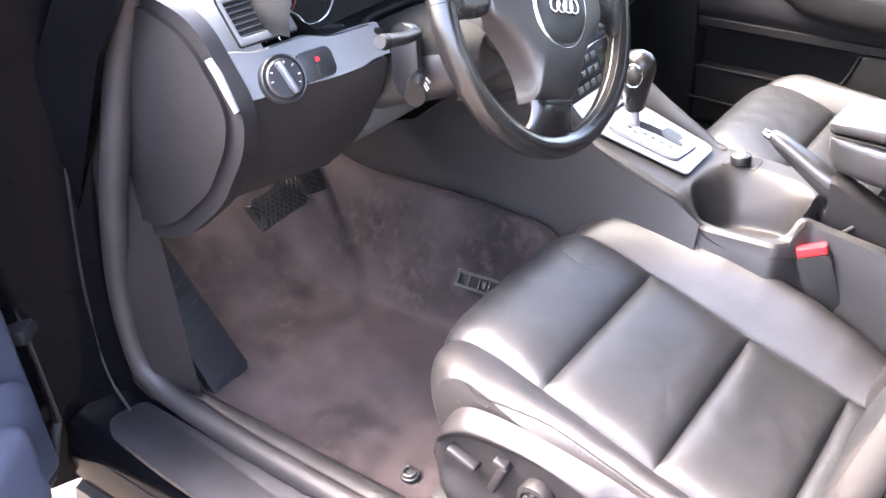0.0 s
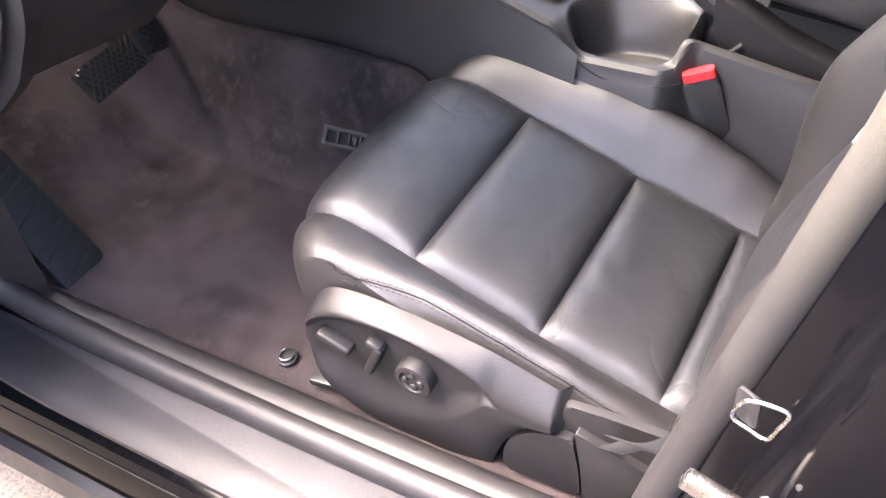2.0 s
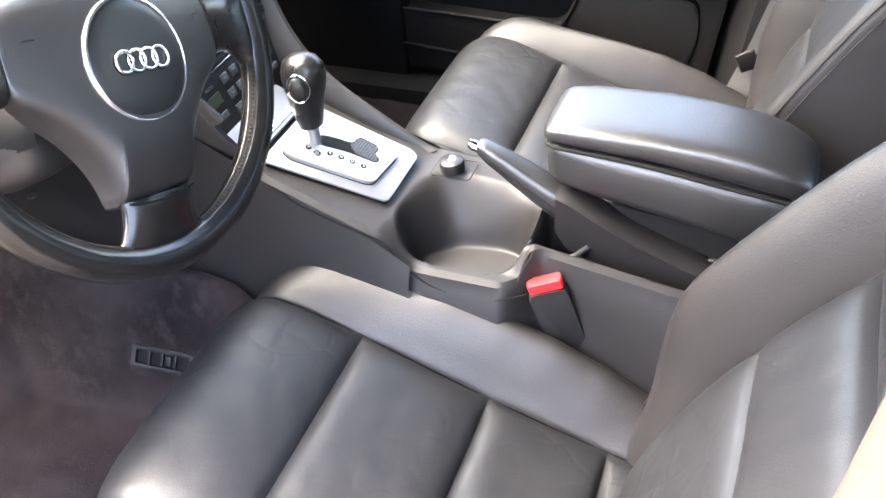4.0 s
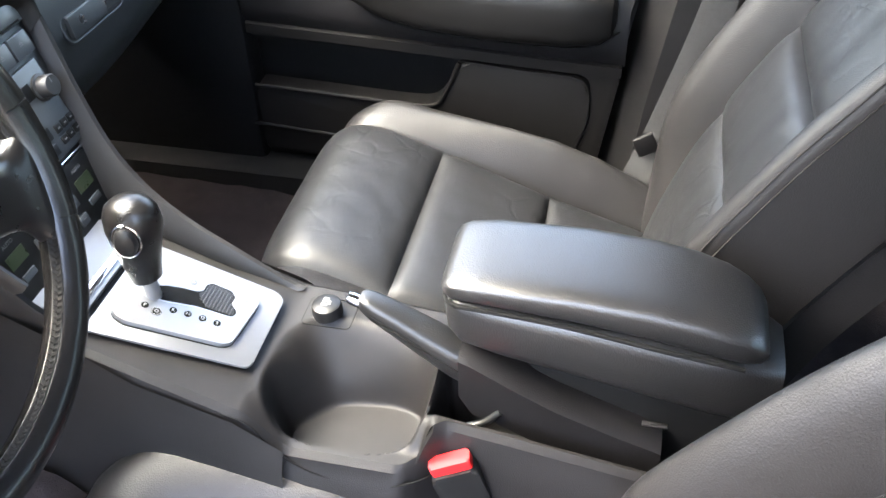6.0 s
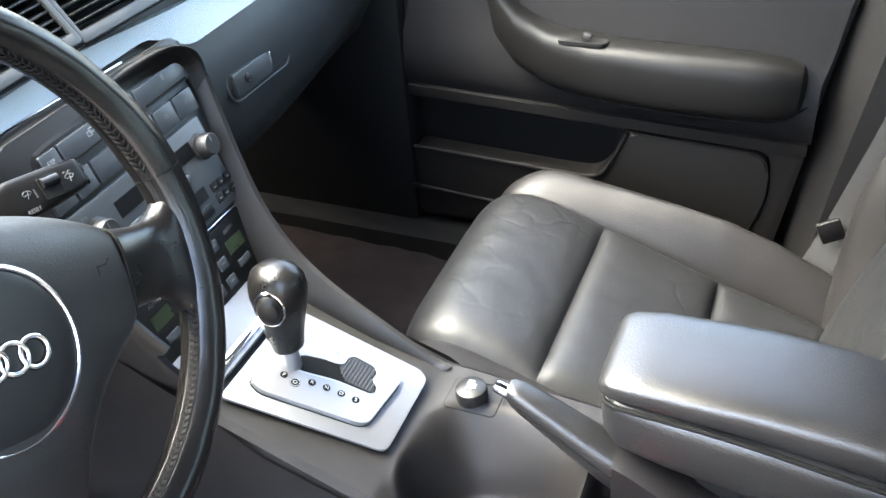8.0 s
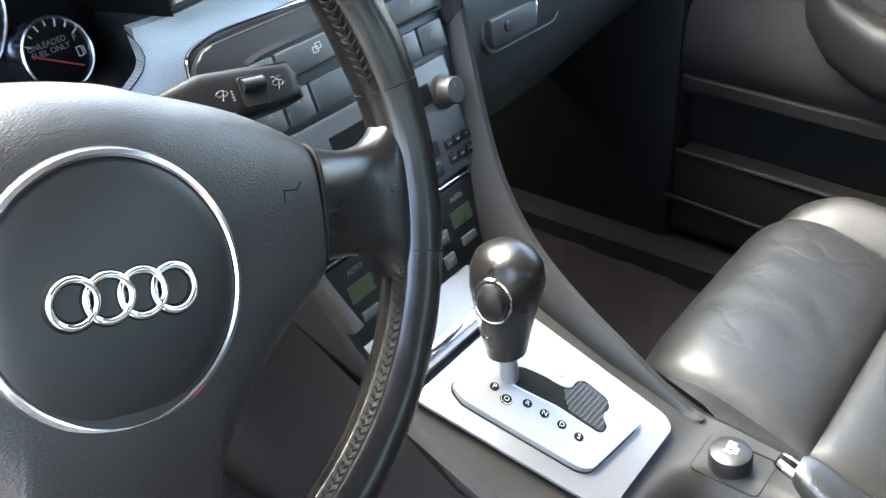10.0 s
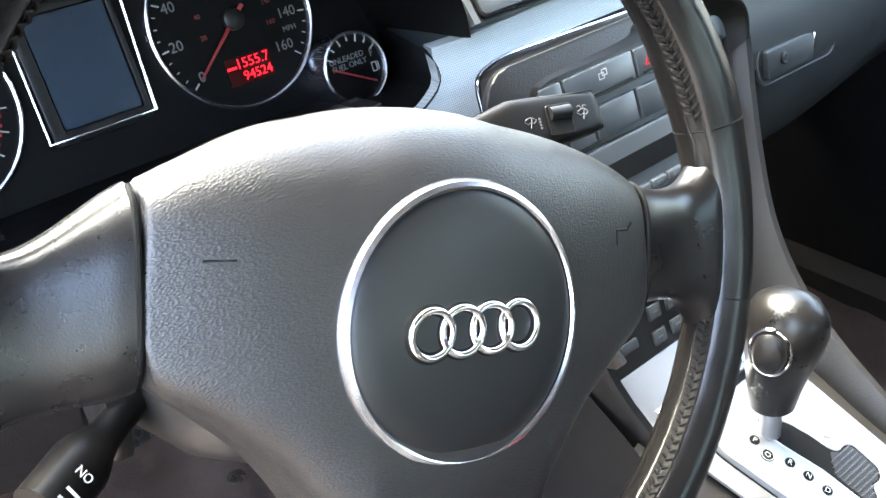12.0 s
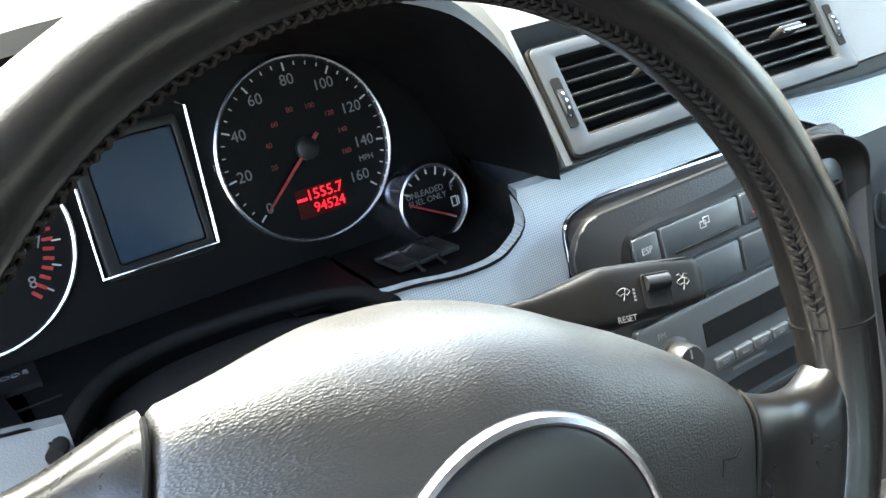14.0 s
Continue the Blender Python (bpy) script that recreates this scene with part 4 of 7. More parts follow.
for y, z, x in ((0.224, 0.826, -0.112), (0.216, 0.812, -0.111), (0.207, 0.797, -0.110), (0.195, 0.777, -0.108), (0.184, 0.761, -0.105), (0.172, 0.746, -0.101), (0.160, 0.732, -0.098)):
    rows.append([(x + 0.013, y + 0.09, z - 0.020), (x + 0.013, y + 0.003, z - 0.003), (x + 0.010, y - 0.001, z), (x + 0.004, y - 0.001, z), (x, y + 0.003, z - 0.004), (x - 0.003, y + 0.12, z - 0.06)])
part("fin_foot", loft(rows, closed=True), PLASTIC, console)
# lighter socket plug
socket = thing("lighter_plug", (0.058, -0.045, 0.655), "black round socket plug with a pale symbol", "lighter plug")
part("plug", lathe([(0.0175, 0.0), (0.0175, 0.010), (0.0165, 0.014), (0.0125, 0.016), (0.0, 0.016)], pose(0.060, -0.047, 0.656, -4, 0, 0), 28), BLACK, socket)
part("surround", ring(rrect(0.046, 0.058, 0.006, cx=0.060, cy=-0.050), rrect(0.044, 0.056, 0.005, cx=0.060, cy=-0.050), 0.0012, pose(0, 0, 0.656)), BLACK_MATT, socket)
part("symbol", merge(*[block(0.004, 0.007, 0.0006, pose(0.060 + dx, -0.047 + dy, 0.6725, 0, 0, a)) for dx, dy, a in ((-0.004, 0.002, 0), (0.002, 0.002, 20), (0.006, 0.002, 0), (0.0, -0.003, 90))]), GREY_INK, socket)

# gear selector
sel = thing("gear_selector", on_plate(0, 0.07), "silver selector plate with black-knobbed gear lever", "gear selector")
part("surround_plate", slab(rounded([(x, y * KP) for x, y in ((-0.0505, 0.003), (-0.086, 0.160), (0.058, 0.160), (0.0635, 0.014), (0.056, 0.004))], [0.010, 0.004, 0.004, 0.010, 0.010], 6), 0.003, PLATE, 0.0015), SILVER_PLATE, sel, "matt silver plate")


def plated(pts):
    return [(x, y * KP) for x, y in pts]


frame_out = rounded(plated(((-0.0610, 0.1310), (-0.0560, 0.1470), (-0.010, 0.1470), (0.0275, 0.1265), (0.0400, 0.1000), (0.0395, 0.0300), (0.0310, 0.0245), (-0.0330, 0.0300), (-0.0400, 0.0380))), [0.006, 0.010, 0.015, 0.02, 0.015, 0.007, 0.006, 0.008, 0.008], 5)
part("gate_plate", slab(frame_out, 0.0095, PLATE, 0.0035, 4), SILVER, sel, "raised silver gate plate")
wide = [(x * 1.02 - 0.0002, y * 1.012 - 0.0011) for x, y in frame_out]
part("gate_shadow_gap", slab(wide, 0.0036, PLATE), BLACK_MATT, sel)
slot = rounded(plated(((-0.0195, 0.1300), (-0.0130, 0.1330), (-0.007, 0.1285), (0.004, 0.1160), (0.010, 0.1000), (0.0125, 0.0870), (0.0165, 0.0805), (0.0260, 0.0815), (0.0325, 0.0770), (0.0325, 0.0545), (0.0250, 0.0478), (0.0150, 0.0492), (0.0085, 0.0402), (0.0010, 0.0400), (-0.0028, 0.0435), (-0.0076, 0.0782), (-0.0175, 0.1090))), 0.004, 4)
part("gate_slot", slab(slot, 0.0099, PLATE), BLACK_MATT, sel, "black gate opening")
part("slot_rim", tube([PLATE @ Vector((x, y, 0.0096)) for x, y in slot], 0.0008, 6, True), SILVER, sel)
bristle = rounded(plated(((0.0110, 0.0840), (0.0170, 0.0785), (0.0255, 0.0793), (0.0305, 0.0755), (0.0305, 0.0560), (0.0240, 0.0500), (0.0145, 0.0510), (0.0078, 0.0427), (0.0015, 0.0425), (-0.0005, 0.0460), (-0.0030, 0.0700))), 0.003, 3)
part("gate_shutter", slab(bristle, 0.0102, PLATE), PLASTIC_SOFT, sel)
for k in range(10):
    y = 0.0455 + 0.0036 * k
    x0 = -0.0005 - (y - 0.045) * 0.10 + max(0, y - 0.07) * 0.9
    x1 = 0.011 + max(0, y - 0.0455) * 1.2 if y < 0.0515 else 0.0285
    part("shutter_rib", block(x1 - x0, 0.0016, 0.0012, PLATE @ pose((x0 + x1) / 2, y * KP, 0.0104), 0.0003), COLUMN_GREY, sel)
MARKS = (("P", -0.0317, 0.1223), ("O", -0.0337, 0.1094), ("R", -0.0239, 0.0960), ("N", -0.0210, 0.0818), ("D", -0.0187, 0.0670), ("S", -0.0173, 0.0521), ("+", 0.0226, 0.0936), ("-", 0.0290, 0.0390))
for k, (ch, x, y) in enumerate(MARKS):
    m = PLATE @ pose(x, y * KP, 0.0095)
    spot = part("position_mark", slab(disc(0.0054 if k == 1 else 0.0040, 22), 0.0005, m, 0.0002), BLACK_MATT if k < 6 else GREY_INK, sel)
    part("letter", words(ch, 0.0062, m @ pose(0, 0, 0.0007, 0, 0, -75), 0.0001), WHITE_INK, spot)
    if k == 1:
        part("lock_ring", ring(disc(0.0049, 22), disc(0.0045, 22), 0.0003, m @ pose(0, 0, 0.0006)), WHITE_INK, spot)
part("ashtray_lid", slab(rounded([(x, y * KP) for x, y in ((-0.087, 0.166), (-0.092, 0.262), (0.060, 0.262), (0.058, 0.166))], 0.003, 3), 0.005, PLATE, 0.002), SILVER_PLATE, sel, "silver ashtray lid")
part("ashtray_grip", block(0.125, 0.010, 0.004, PLATE @ pose(-0.014, 0.176 * KP, 0.006), 0.0015), CHROME, sel)
# lever: knob leans forward over its shaft
foot = on_plate(-0.014, 0.119, 0.004)
tip = Vector((-0.017, 0.119, 0.860))
axis = (tip - foot).normalized()
part("shaft", tube([foot, foot + axis * 0.04], lambda t: 0.0088 - 0.001 * t, 16), SILVER, sel, "bare aluminium lever shaft")
rows = []
for h, w, d, off in ((0.030, 0.0130, 0.0130, 0.0), (0.033, 0.0165, 0.0165, 0), (0.050, 0.0190, 0.0195, 0), (0.070, 0.0222, 0.0235, 0.001), (0.088, 0.0250, 0.0275, 0.003), (0.104, 0.0265, 0.0300, 0.004), (0.118, 0.0250, 0.0290, 0.004), (0.129, 0.0200, 0.0235, 0.003), (0.1355, 0.0115, 0.0135, 0.002), (0.1375, 0.003, 0.0035, 0.002)):
    c = foot + axis * h + Vector((0, -off, 0))
    rows.append([c + Vector((math.cos(a) * w, math.sin(a) * d, math.sin(a) * d * -0.12)) for a in [2 * math.pi * k / 28 for k in range(28)]])
part("knob", loft(rows), KNOB, sel, "smooth black gear knob")
bp = foot + axis * 0.1015 + Vector((-0.0240, -0.008, 0))
side_m = axes(bp, (0.30, -0.95, 0.0), (0, 0.05, 1))
side_m = Matrix.Translation(bp) @ (side_m.to_3x3() @ Euler((0, radians(180), 0)).to_matrix()).to_4x4() if side_m.col[2].x > 0 else side_m
knob_btn = part("lock_button", lathe([(0.0120, -0.004), (0.0120, 0.004), (0.0095, 0.0072), (0.004, 0.0085), (0, 0.0087)], side_m @ Matrix.Diagonal((0.98, 1.42, 1.15, 1)), 24), BLACK, sel)
part("chrome_surround", tube([side_m @ Vector((0.0140 * math.cos(a), 0.0192 * math.sin(a), 0.001)) for a in [2 * math.pi * k / 32 for k in range(32)]], 0.0014, 8, True), CHROME, knob_btn, "chrome surround")

# handbrake
brake = thing("handbrake", (-0.01, -0.30, 0.56), "dark leather handbrake lever with a chrome button", "handbrake")
rows = []
for y, zt, h, w in ((-0.112, 0.7515, 0.014, 0.0095), (-0.116, 0.7530, 0.020, 0.0120), (-0.125, 0.7510, 0.026, 0.0140), (-0.15, 0.7390, 0.033, 0.0160), (-0.18, 0.7225, 0.040, 0.0185), (-0.205, 0.7085, 0.044, 0.0200), (-0.218, 0.7020, 0.045, 0.0200)):
    zc = zt - h / 2
    rows.append([(-0.0015 + w * math.copysign(abs(math.cos(a)) ** 0.55, math.cos(a)), y, zc + h / 2 * math.copysign(abs(math.sin(a)) ** 0.6, math.sin(a))) for a in [2 * math.pi * k / 24 for k in range(24)]])
part("grip", loft(rows), ARM_VINYL, brake)
part("grip_stitching", tube(curve([(-0.0160, -0.124, 0.736), (-0.0185, -0.15, 0.722), (-0.0208, -0.185, 0.700), (-0.0220, -0.216, 0.681)], 5), 0.0008, 5), BLACK_MATT, brake)
part("button", tube(curve([(-0.0045, -0.099, 0.7500), (-0.004, -0.106, 0.7465), (-0.004, -0.116, 0.7425)], 4), lambda t: 0.0055 + 0.0015 * min(1, t * 3), 14), CHROME, brake, "chrome release button")

rows = []
for y, zt, zb, w in ((-0.2165, 0.7035, 0.645, 0.0205), (-0.232, 0.7000, 0.623, 0.0235), (-0.270, 0.6790, 0.610, 0.0245), (-0.318, 0.6540, 0.585, 0.0250), (-0.38, 0.630, 0.57, 0.0250), (-0.43, 0.612, 0.56, 0.0240)):
    rows.append([(-0.003 - w, y, zb), (-0.003 - w, y, zt - 0.006), (-0.003 - w * 0.6, y, zt), (-0.003 + w * 0.6, y, zt), (-0.003 + w, y, zt - 0.006), (-0.003 + w, y, zb)])
part("lever_cover", loft(rows), PLASTIC, brake)
part("strut", tube(curve([(-0.026, -0.262, 0.634), (-0.030, -0.246, 0.618), (-0.033, -0.228, 0.610)], 4), 0.0045, 10), BLACK, brake)

# armrest
rest = thing("armrest", (0.055, -0.36, 0.58), "black leather padded folding armrest", "armrest")


def box_rows(sections, n=8, power=5.0):
    rows = []
    for y, z0, z1, x0, x1 in sections:
        cx, cz, w, h = (x0 + x1) / 2, (z0 + z1) / 2, (x1 - x0) / 2, (z1 - z0) / 2
        r = []
        for k in range(4 * n):
            a = 2 * math.pi * k / (4 * n)
            c, s_ = math.cos(a), math.sin(a)
            r.append((cx + w * math.copysign(abs(c) ** (2 / power), c), y, cz + h * math.copysign(abs(s_) ** (2 / power), s_)))
        rows.append(r)
    return rows


lid = [(-0.196, 0.776, 0.784, 0.000, 0.080), (-0.200, 0.773, 0.791, -0.010, 0.088), (-0.210, 0.771, 0.796, -0.017, 0.092), (-0.24, 0.771, 0.800, -0.020, 0.095), (-0.33, 0.765, 0.802, -0.022, 0.097),
       (-0.40, 0.756, 0.799, -0.023, 0.095), (-0.44, 0.750, 0.794, -0.024, 0.092), (-0.47, 0.745, 0.787, -0.024, 0.087), (-0.49, 0.743, 0.779, -0.023, 0.080), (-0.503, 0.743, 0.770, -0.019, 0.072), (-0.510, 0.746, 0.760, -0.012, 0.062)]
part("lid_pad", loft(box_rows(lid, 12, 4.2)), ARM_VINYL, rest, "grained black leather lid")
body = [(-0.199, 0.735, 0.766, 0.002, 0.080), (-0.204, 0.722, 0.769, -0.008, 0.086), (-0.218, 0.709, 0.770, -0.015, 0.090), (-0.26, 0.699, 0.768, -0.018, 0.092), (-0.36, 0.682, 0.760, -0.020, 0.094),
        (-0.47, 0.660, 0.744, -0.020, 0.088), (-0.51, 0.656, 0.740, -0.018, 0.078), (-0.530, 0.660, 0.732, -0.010, 0.066)]
part("body", loft(box_rows(body, 10)), ARM_VINYL, rest)
part("lid_seam", tube(curve([(-0.0185, -0.213, 0.7705), (-0.0205, -0.31, 0.7660), (-0.0225, -0.41, 0.7530), (-0.0225, -0.49, 0.7425)], 5), 0.0026, 8), BLACK_MATT, rest)
part("front_seam", tube(curve([(-0.0185, -0.213, 0.7705), (-0.010, -0.2025, 0.7710), (0.02, -0.1985, 0.7715), (0.07, -0.1985, 0.7715), (0.086, -0.204, 0.7715)], 5), 0.0022, 8), BLACK_MATT, rest)
part("hinge_arm", block(0.078, 0.27, 0.115, pose(0.048, -0.405, 0.606, 7, 0, 0), 0.012), BLACK_MATT, rest)
part("spacer", block(0.006, 0.026, 0.003, pose(-0.012, -0.42, 0.634, 0, 0, 0), 0.001), COLUMN_GREY, rest)

# ---- steering wheel ----
TILT = radians(19.5)
TURN = radians(-21)
HUB = Vector((-0.3308, 0.0930, 1.0150))
WU, WV, WN = Vector((1, 0, 0)), Vector((0, math.sin(TILT), math.cos(TILT))), Vector((0, -math.cos(TILT), math.sin(TILT)))
WHEEL = axes(HUB, WU, WV) @ Euler((0, 0, TURN)).to_matrix().to_4x4()
wheel = thing("steering_wheel", HUB, "black leather three-spoke steering wheel with four rings", "steering wheel")
RR = 0.1957
RIM_C = Vector((-0.3222, 0.1154, 1.0213))
RIMM = Matrix.Translation(RIM_C - HUB) @ WHEEL


def rim_at(a):
    return Vector((RR * math.cos(a), RR * math.sin(a), 0))


def rim_radius(a):
    """Half thickness of the rim: swollen at the thumb rests, a little flat where the spokes meet it."""
    d = math.degrees(a)
    grip = sum(math.exp(-(((d - c + 180) % 360 - 180) / 10) ** 2) for c in (27, 153))
    return 0.0170 + 0.0016 * grip


def on_rim(a, b, lift=0.0):
    """A place on the rim's skin, b round its section from the outer side."""
    r = rim_radius(a)
    o = rim_at(a).normalized()
    return RIMM @ (rim_at(a) + o * math.cos(b) * (r * 0.95 + lift) + Vector((0, 0, math.sin(b) * (r * 1.05 + lift))))


def rim_bm():
    bm = bmesh.new()
    nA, nB = 240, 48
    rows = []
    for i in range(nA):
        a = 2 * math.pi * i / nA
        ring_pts = []
        for k in range(nB):
            b = 2 * math.pi * k / nB
            # a shallow furrow along the lacing, and hand wear
            furrow = -0.0011 * math.exp(-((math.degrees(b) - 160) / 7) ** 2) + 0.0006 * math.exp(-((abs(math.degrees(b) - 160) - 15) / 6) ** 2)
            wear = 0.00035 * noise.noise((math.cos(a) * 9, math.sin(a) * 9, b * 1.5))
            ring_pts.append(bm.verts.new(on_rim(a, b, furrow + wear)))
        rows.append(ring_pts)
    for i in range(nA):
        p, q = rows[i], rows[(i + 1) % nA]
        for k in range(nB):
            bm.faces.new((p[k], q[k], q[(k + 1) % nB], p[(k + 1) % nB]))
    return bm


part("rim", rim_bm(), RIM_LEATHER, wheel, "worn shiny leather rim")
# laced stitching along the inner side of the rim: paired slanting loops drawn into puckered holes
for lo, hi in ((23, 157), (185, 255), (285, 355)):
    lace, holes = [], []
    n = int((hi - lo) / 1.55)
    for i in range(n):
        a = radians(lo + (hi - lo) * (i + 0.5) / n)
        step = radians(1.55)
        for sg in (-1, 1):
            pts = []
            for k in range(5):
                w = k / 4
                pts.append(on_rim(a + step * (0.55 * w - 0.1) + (0.3 * step if sg > 0 else 0), radians(160 + sg * (1.0 + 11.5 * w)), -0.0002 + 0.0011 * math.sin(math.pi * min(1, w * 1.05 + 0.05))))
            lace.append(tube(pts, lambda t: 0.00062 + 0.00025 * math.sin(math.pi * t), 6))
            holes.append(tube([on_rim(a + step * 0.48 + (0.3 * step if sg > 0 else 0), radians(160 + sg * b), 0.0002) for b in (11.5, 14.5)], 0.0006, 5))
    if lo > 180:
        part("lacing_band", loft([[on_rim(radians(lo + (hi - lo) * i / n), radians(160 + b), 0.0009 - 0.0011 * math.exp(-(b / 7) ** 2) - 0.0022 * smooth01(13, 18, abs(b))) for b in (-18, -15, -12, -9, -6, -3, 0, 3, 6, 9, 12, 15, 18)] for i in range(n + 1)], closed=False), LACED, wheel)
    part("rim_stitching", merge(*lace), RIM_THREAD, wheel, "thick crossed brown thread")
    part("stitch_hole", merge(*holes), BLACK_MATT, wheel)
    part("stitch_groove", tube([on_rim(radians(lo + (hi - lo) * i / n), radians(160), -0.0008) for i in range(n + 1)], 0.0006, 5), BLACK_MATT, wheel)
for d in (21, 159, 187, 353):
    part("rim_seam", tube([on_rim(radians(d), b, -0.0003) for b in [2 * math.pi * k / 28 for k in range(28)]], 0.0006, 5, True), BLACK_MATT, wheel)

# airbag cover: its outline lies far back at the top and rolls forward into a shallow dome
half = [(0.0, 0.0875), (0.020, 0.0865), (0.040, 0.0825), (0.060, 0.0785), (0.080, 0.0725), (0.100, 0.0645), (0.1120, 0.0590), (0.1178, 0.0555), (0.1196, 0.0490), (0.1203, 0.0380), (0.1205, 0.0200), (0.1203, 0.0020), (0.1185, -0.0120), (0.1120, -0.0200), (0.102, -0.0275), (0.088, -0.0390), (0.073, -0.0530), (0.060, -0.0700), (0.050, -0.0880), (0.0445, -0.1050), (0.042, -0.117), (0.036, -0.1235), (0.0, -0.1260)]
shape = [(p.x, p.y) for p in curve([(x, y, 0) for x, y in half], 5)]
shape = shape + [(-x, y) for x, y in reversed(shape[1:-1])]


def dome(x, y):
    """Height of the wheel's front skin over its plane."""
    return 0.0205 - 0.0200 * min(1.25, abs(x) / 0.120) ** 2.1 - 0.012 * max(0.0, (-y - 0.055) / 0.07) ** 1.5


TOP_EDGE = [(x, y) for x, y in shape[:len(shape) // 2 + 1] if y > 0.03]
LOW_EDGE = [(x, y) for x, y in reversed(shape[:len(shape) // 2 + 1]) if y < 0.0]


def edge_at(pts, x):
    for (a, p), (b, q) in zip(pts, pts[1:]):
        if a <= x <= b:
            return p + (q - p) * (x - a) / max(1e-9, b - a)
    return pts[-1][1]


def cover_bm():
    xs = sorted({0.0405 + 0.0004 * k for k in range(30)} | {0.1204 * k / 56 for k in range(57)})
    xs = [-x for x in reversed(xs[1:])] + xs
    n = 44
    rows = []
    for x in xs:
        ax = abs(x)
        top, low = edge_at(TOP_EDGE, ax), edge_at(LOW_EDGE, ax)
        back = -0.055 + 0.034 * smooth01(0.03, 0.112, ax)
        row = []
        for k in range(n + 1):
            p = math.pi * k / n
            if p <= math.pi / 2:
                f, s_ = math.cos(p) ** (2 / 3.5), math.sin(p) ** (2 / 3.5)
                y, b = 0.005 + (top - 0.005) * f, back
            else:
                f, s_ = abs(math.cos(p)) ** (2 / 4.5), math.sin(p) ** (2 / 4.5)
                y, b = 0.005 + (low - 0.005) * f, -0.034 + 0.012 * smooth01(0.09, 0.12, ax)
            row.append(WHEEL @ Vector((x, y, b + (dome(x, y) - b) * s_)))
        rows.append(row)
    for e in (0, -1):
        rows.insert(0 if e == 0 else len(rows), [q - WN * 0.010 for q in rows[e]])
    return loft(rows, closed=False)


part("airbag_cover", cover_bm(), COVER, wheel, "grained charcoal airbag cover", 75)


def spoke(side):
    """A leather-wrapped spoke that takes up the cover's skin at the groove and flares into the rim."""
    top, low = ((0.056, 0.0535, 0.0520, 0.0510, 0.0515, 0.0540, 0.0600, 0.0700, 0.0850), (-0.006, -0.006, -0.0058, -0.0058, -0.0065, -0.0090, -0.0150, -0.0250, -0.0400)) if side > 0 else \
               ((0.056, 0.0520, 0.0455, 0.0385, 0.0335, 0.0330, 0.0400, 0.0560, 0.0780), (-0.0170, -0.0190, -0.0200, -0.0210, -0.0230, -0.0270, -0.0340, -0.0440, -0.0580))
    xs = (0.1212, 0.128, 0.137, 0.147, 0.157, 0.166, 0.174, 0.181, 0.188)
    front = (0.0002, -0.0012, -0.0036, -0.0060, -0.0076, -0.0078, -0.0068, -0.0062, -0.0075)
    keys = [Vector(p) for p in zip(xs, top, low)]
    dense = curve(keys, 5)
    fr = [p.y for p in curve([(x, f, 0) for x, f in zip(xs, front)], 5)]
    rows = []
    for p, hf in zip(dense, fr):
        x, y1, y0 = p
        hb = -0.034
        cy, w, ch, hh = (y0 + y1) / 2, (y1 - y0) / 2, (hf + hb) / 2, (hf - hb) / 2
        row = []
        for k in range(40):
            a = 2 * math.pi * k / 40
            c, s_ = math.cos(a), math.sin(a)
            yy = cy + w * math.copysign(abs(c) ** 0.72, c)
            h = ch + hh * math.copysign(abs(s_) ** 0.72, s_)
            if s_ > 0:
                h -= 0.0035 * smooth01(0.3, 1.0, (yy - cy) / w) * smooth01(0.15, 0.12, x)
            row.append(WHEEL @ Vector((side * x, yy, h)))
        rows.append(row)
    return loft(rows)


for side in (-1, 1):
    part("spoke", spoke(side), SPOKE, wheel, "leather-wrapped spoke")
    line = [(0.1208, 0.0545, -0.0125), (0.1212, 0.050, -0.0055), (0.1214, 0.040, -0.0012), (0.1214, 0.020, 0.0002), (0.1213, 0.002, -0.0005), (0.1208, -0.008, -0.0045), (0.120, -0.014, -0.010)]
    part("cover_groove", tube(curve([WHEEL @ Vector((side * x, y, z)) for x, y, z in line], 4), 0.0012, 8), BLACK_MATT, wheel)
rows = []
for y, w, z, th in ((-0.119, 0.0415, -0.006, 0.014), (-0.128, 0.041, -0.006, 0.016), (-0.140, 0.042, -0.009, 0.015), (-0.152, 0.047, -0.012, 0.014), (-0.163, 0.057, -0.015, 0.012), (-0.172, 0.069, -0.017, 0.010), (-0.179, 0.079, -0.019, 0.006)):
    rows.append([WHEEL @ Vector((w * math.copysign(abs(math.cos(a)) ** 0.8, math.cos(a)), max(y, 0.0156 - math.sqrt(max(0, RR * RR - (w * math.cos(a)) ** 2))), z + th * math.sin(a) - 0.006)) for a in [2 * math.pi * k / 32 for k in range(32)]])
part("lower_spoke", loft(rows), RIM_LEATHER, wheel)
part("lower_spoke_seam", tube([WHEEL @ Vector((x, -0.1255 + 0.004 * (x / 0.037) ** 2, 0.0035 - 3.5 * x * x)) for x in [-0.040 + 0.080 * k / 12 for k in range(13)]], 0.0013, 6), BLACK_MATT, wheel)
RC = 0.0570
DISC = WHEEL @ pose(0, -0.0002, -0.0028)
part("emblem_disc", lathe([(0.0525, 0.010), (0.0526, 0.0215), (0.0505, 0.0228), (0.042, 0.02405), (0.035, 0.0248), (0.025, 0.0255), (0.012, 0.0259), (0.002, 0.026)], DISC, 72), DISC_BLACK, wheel, "smooth black centre disc")
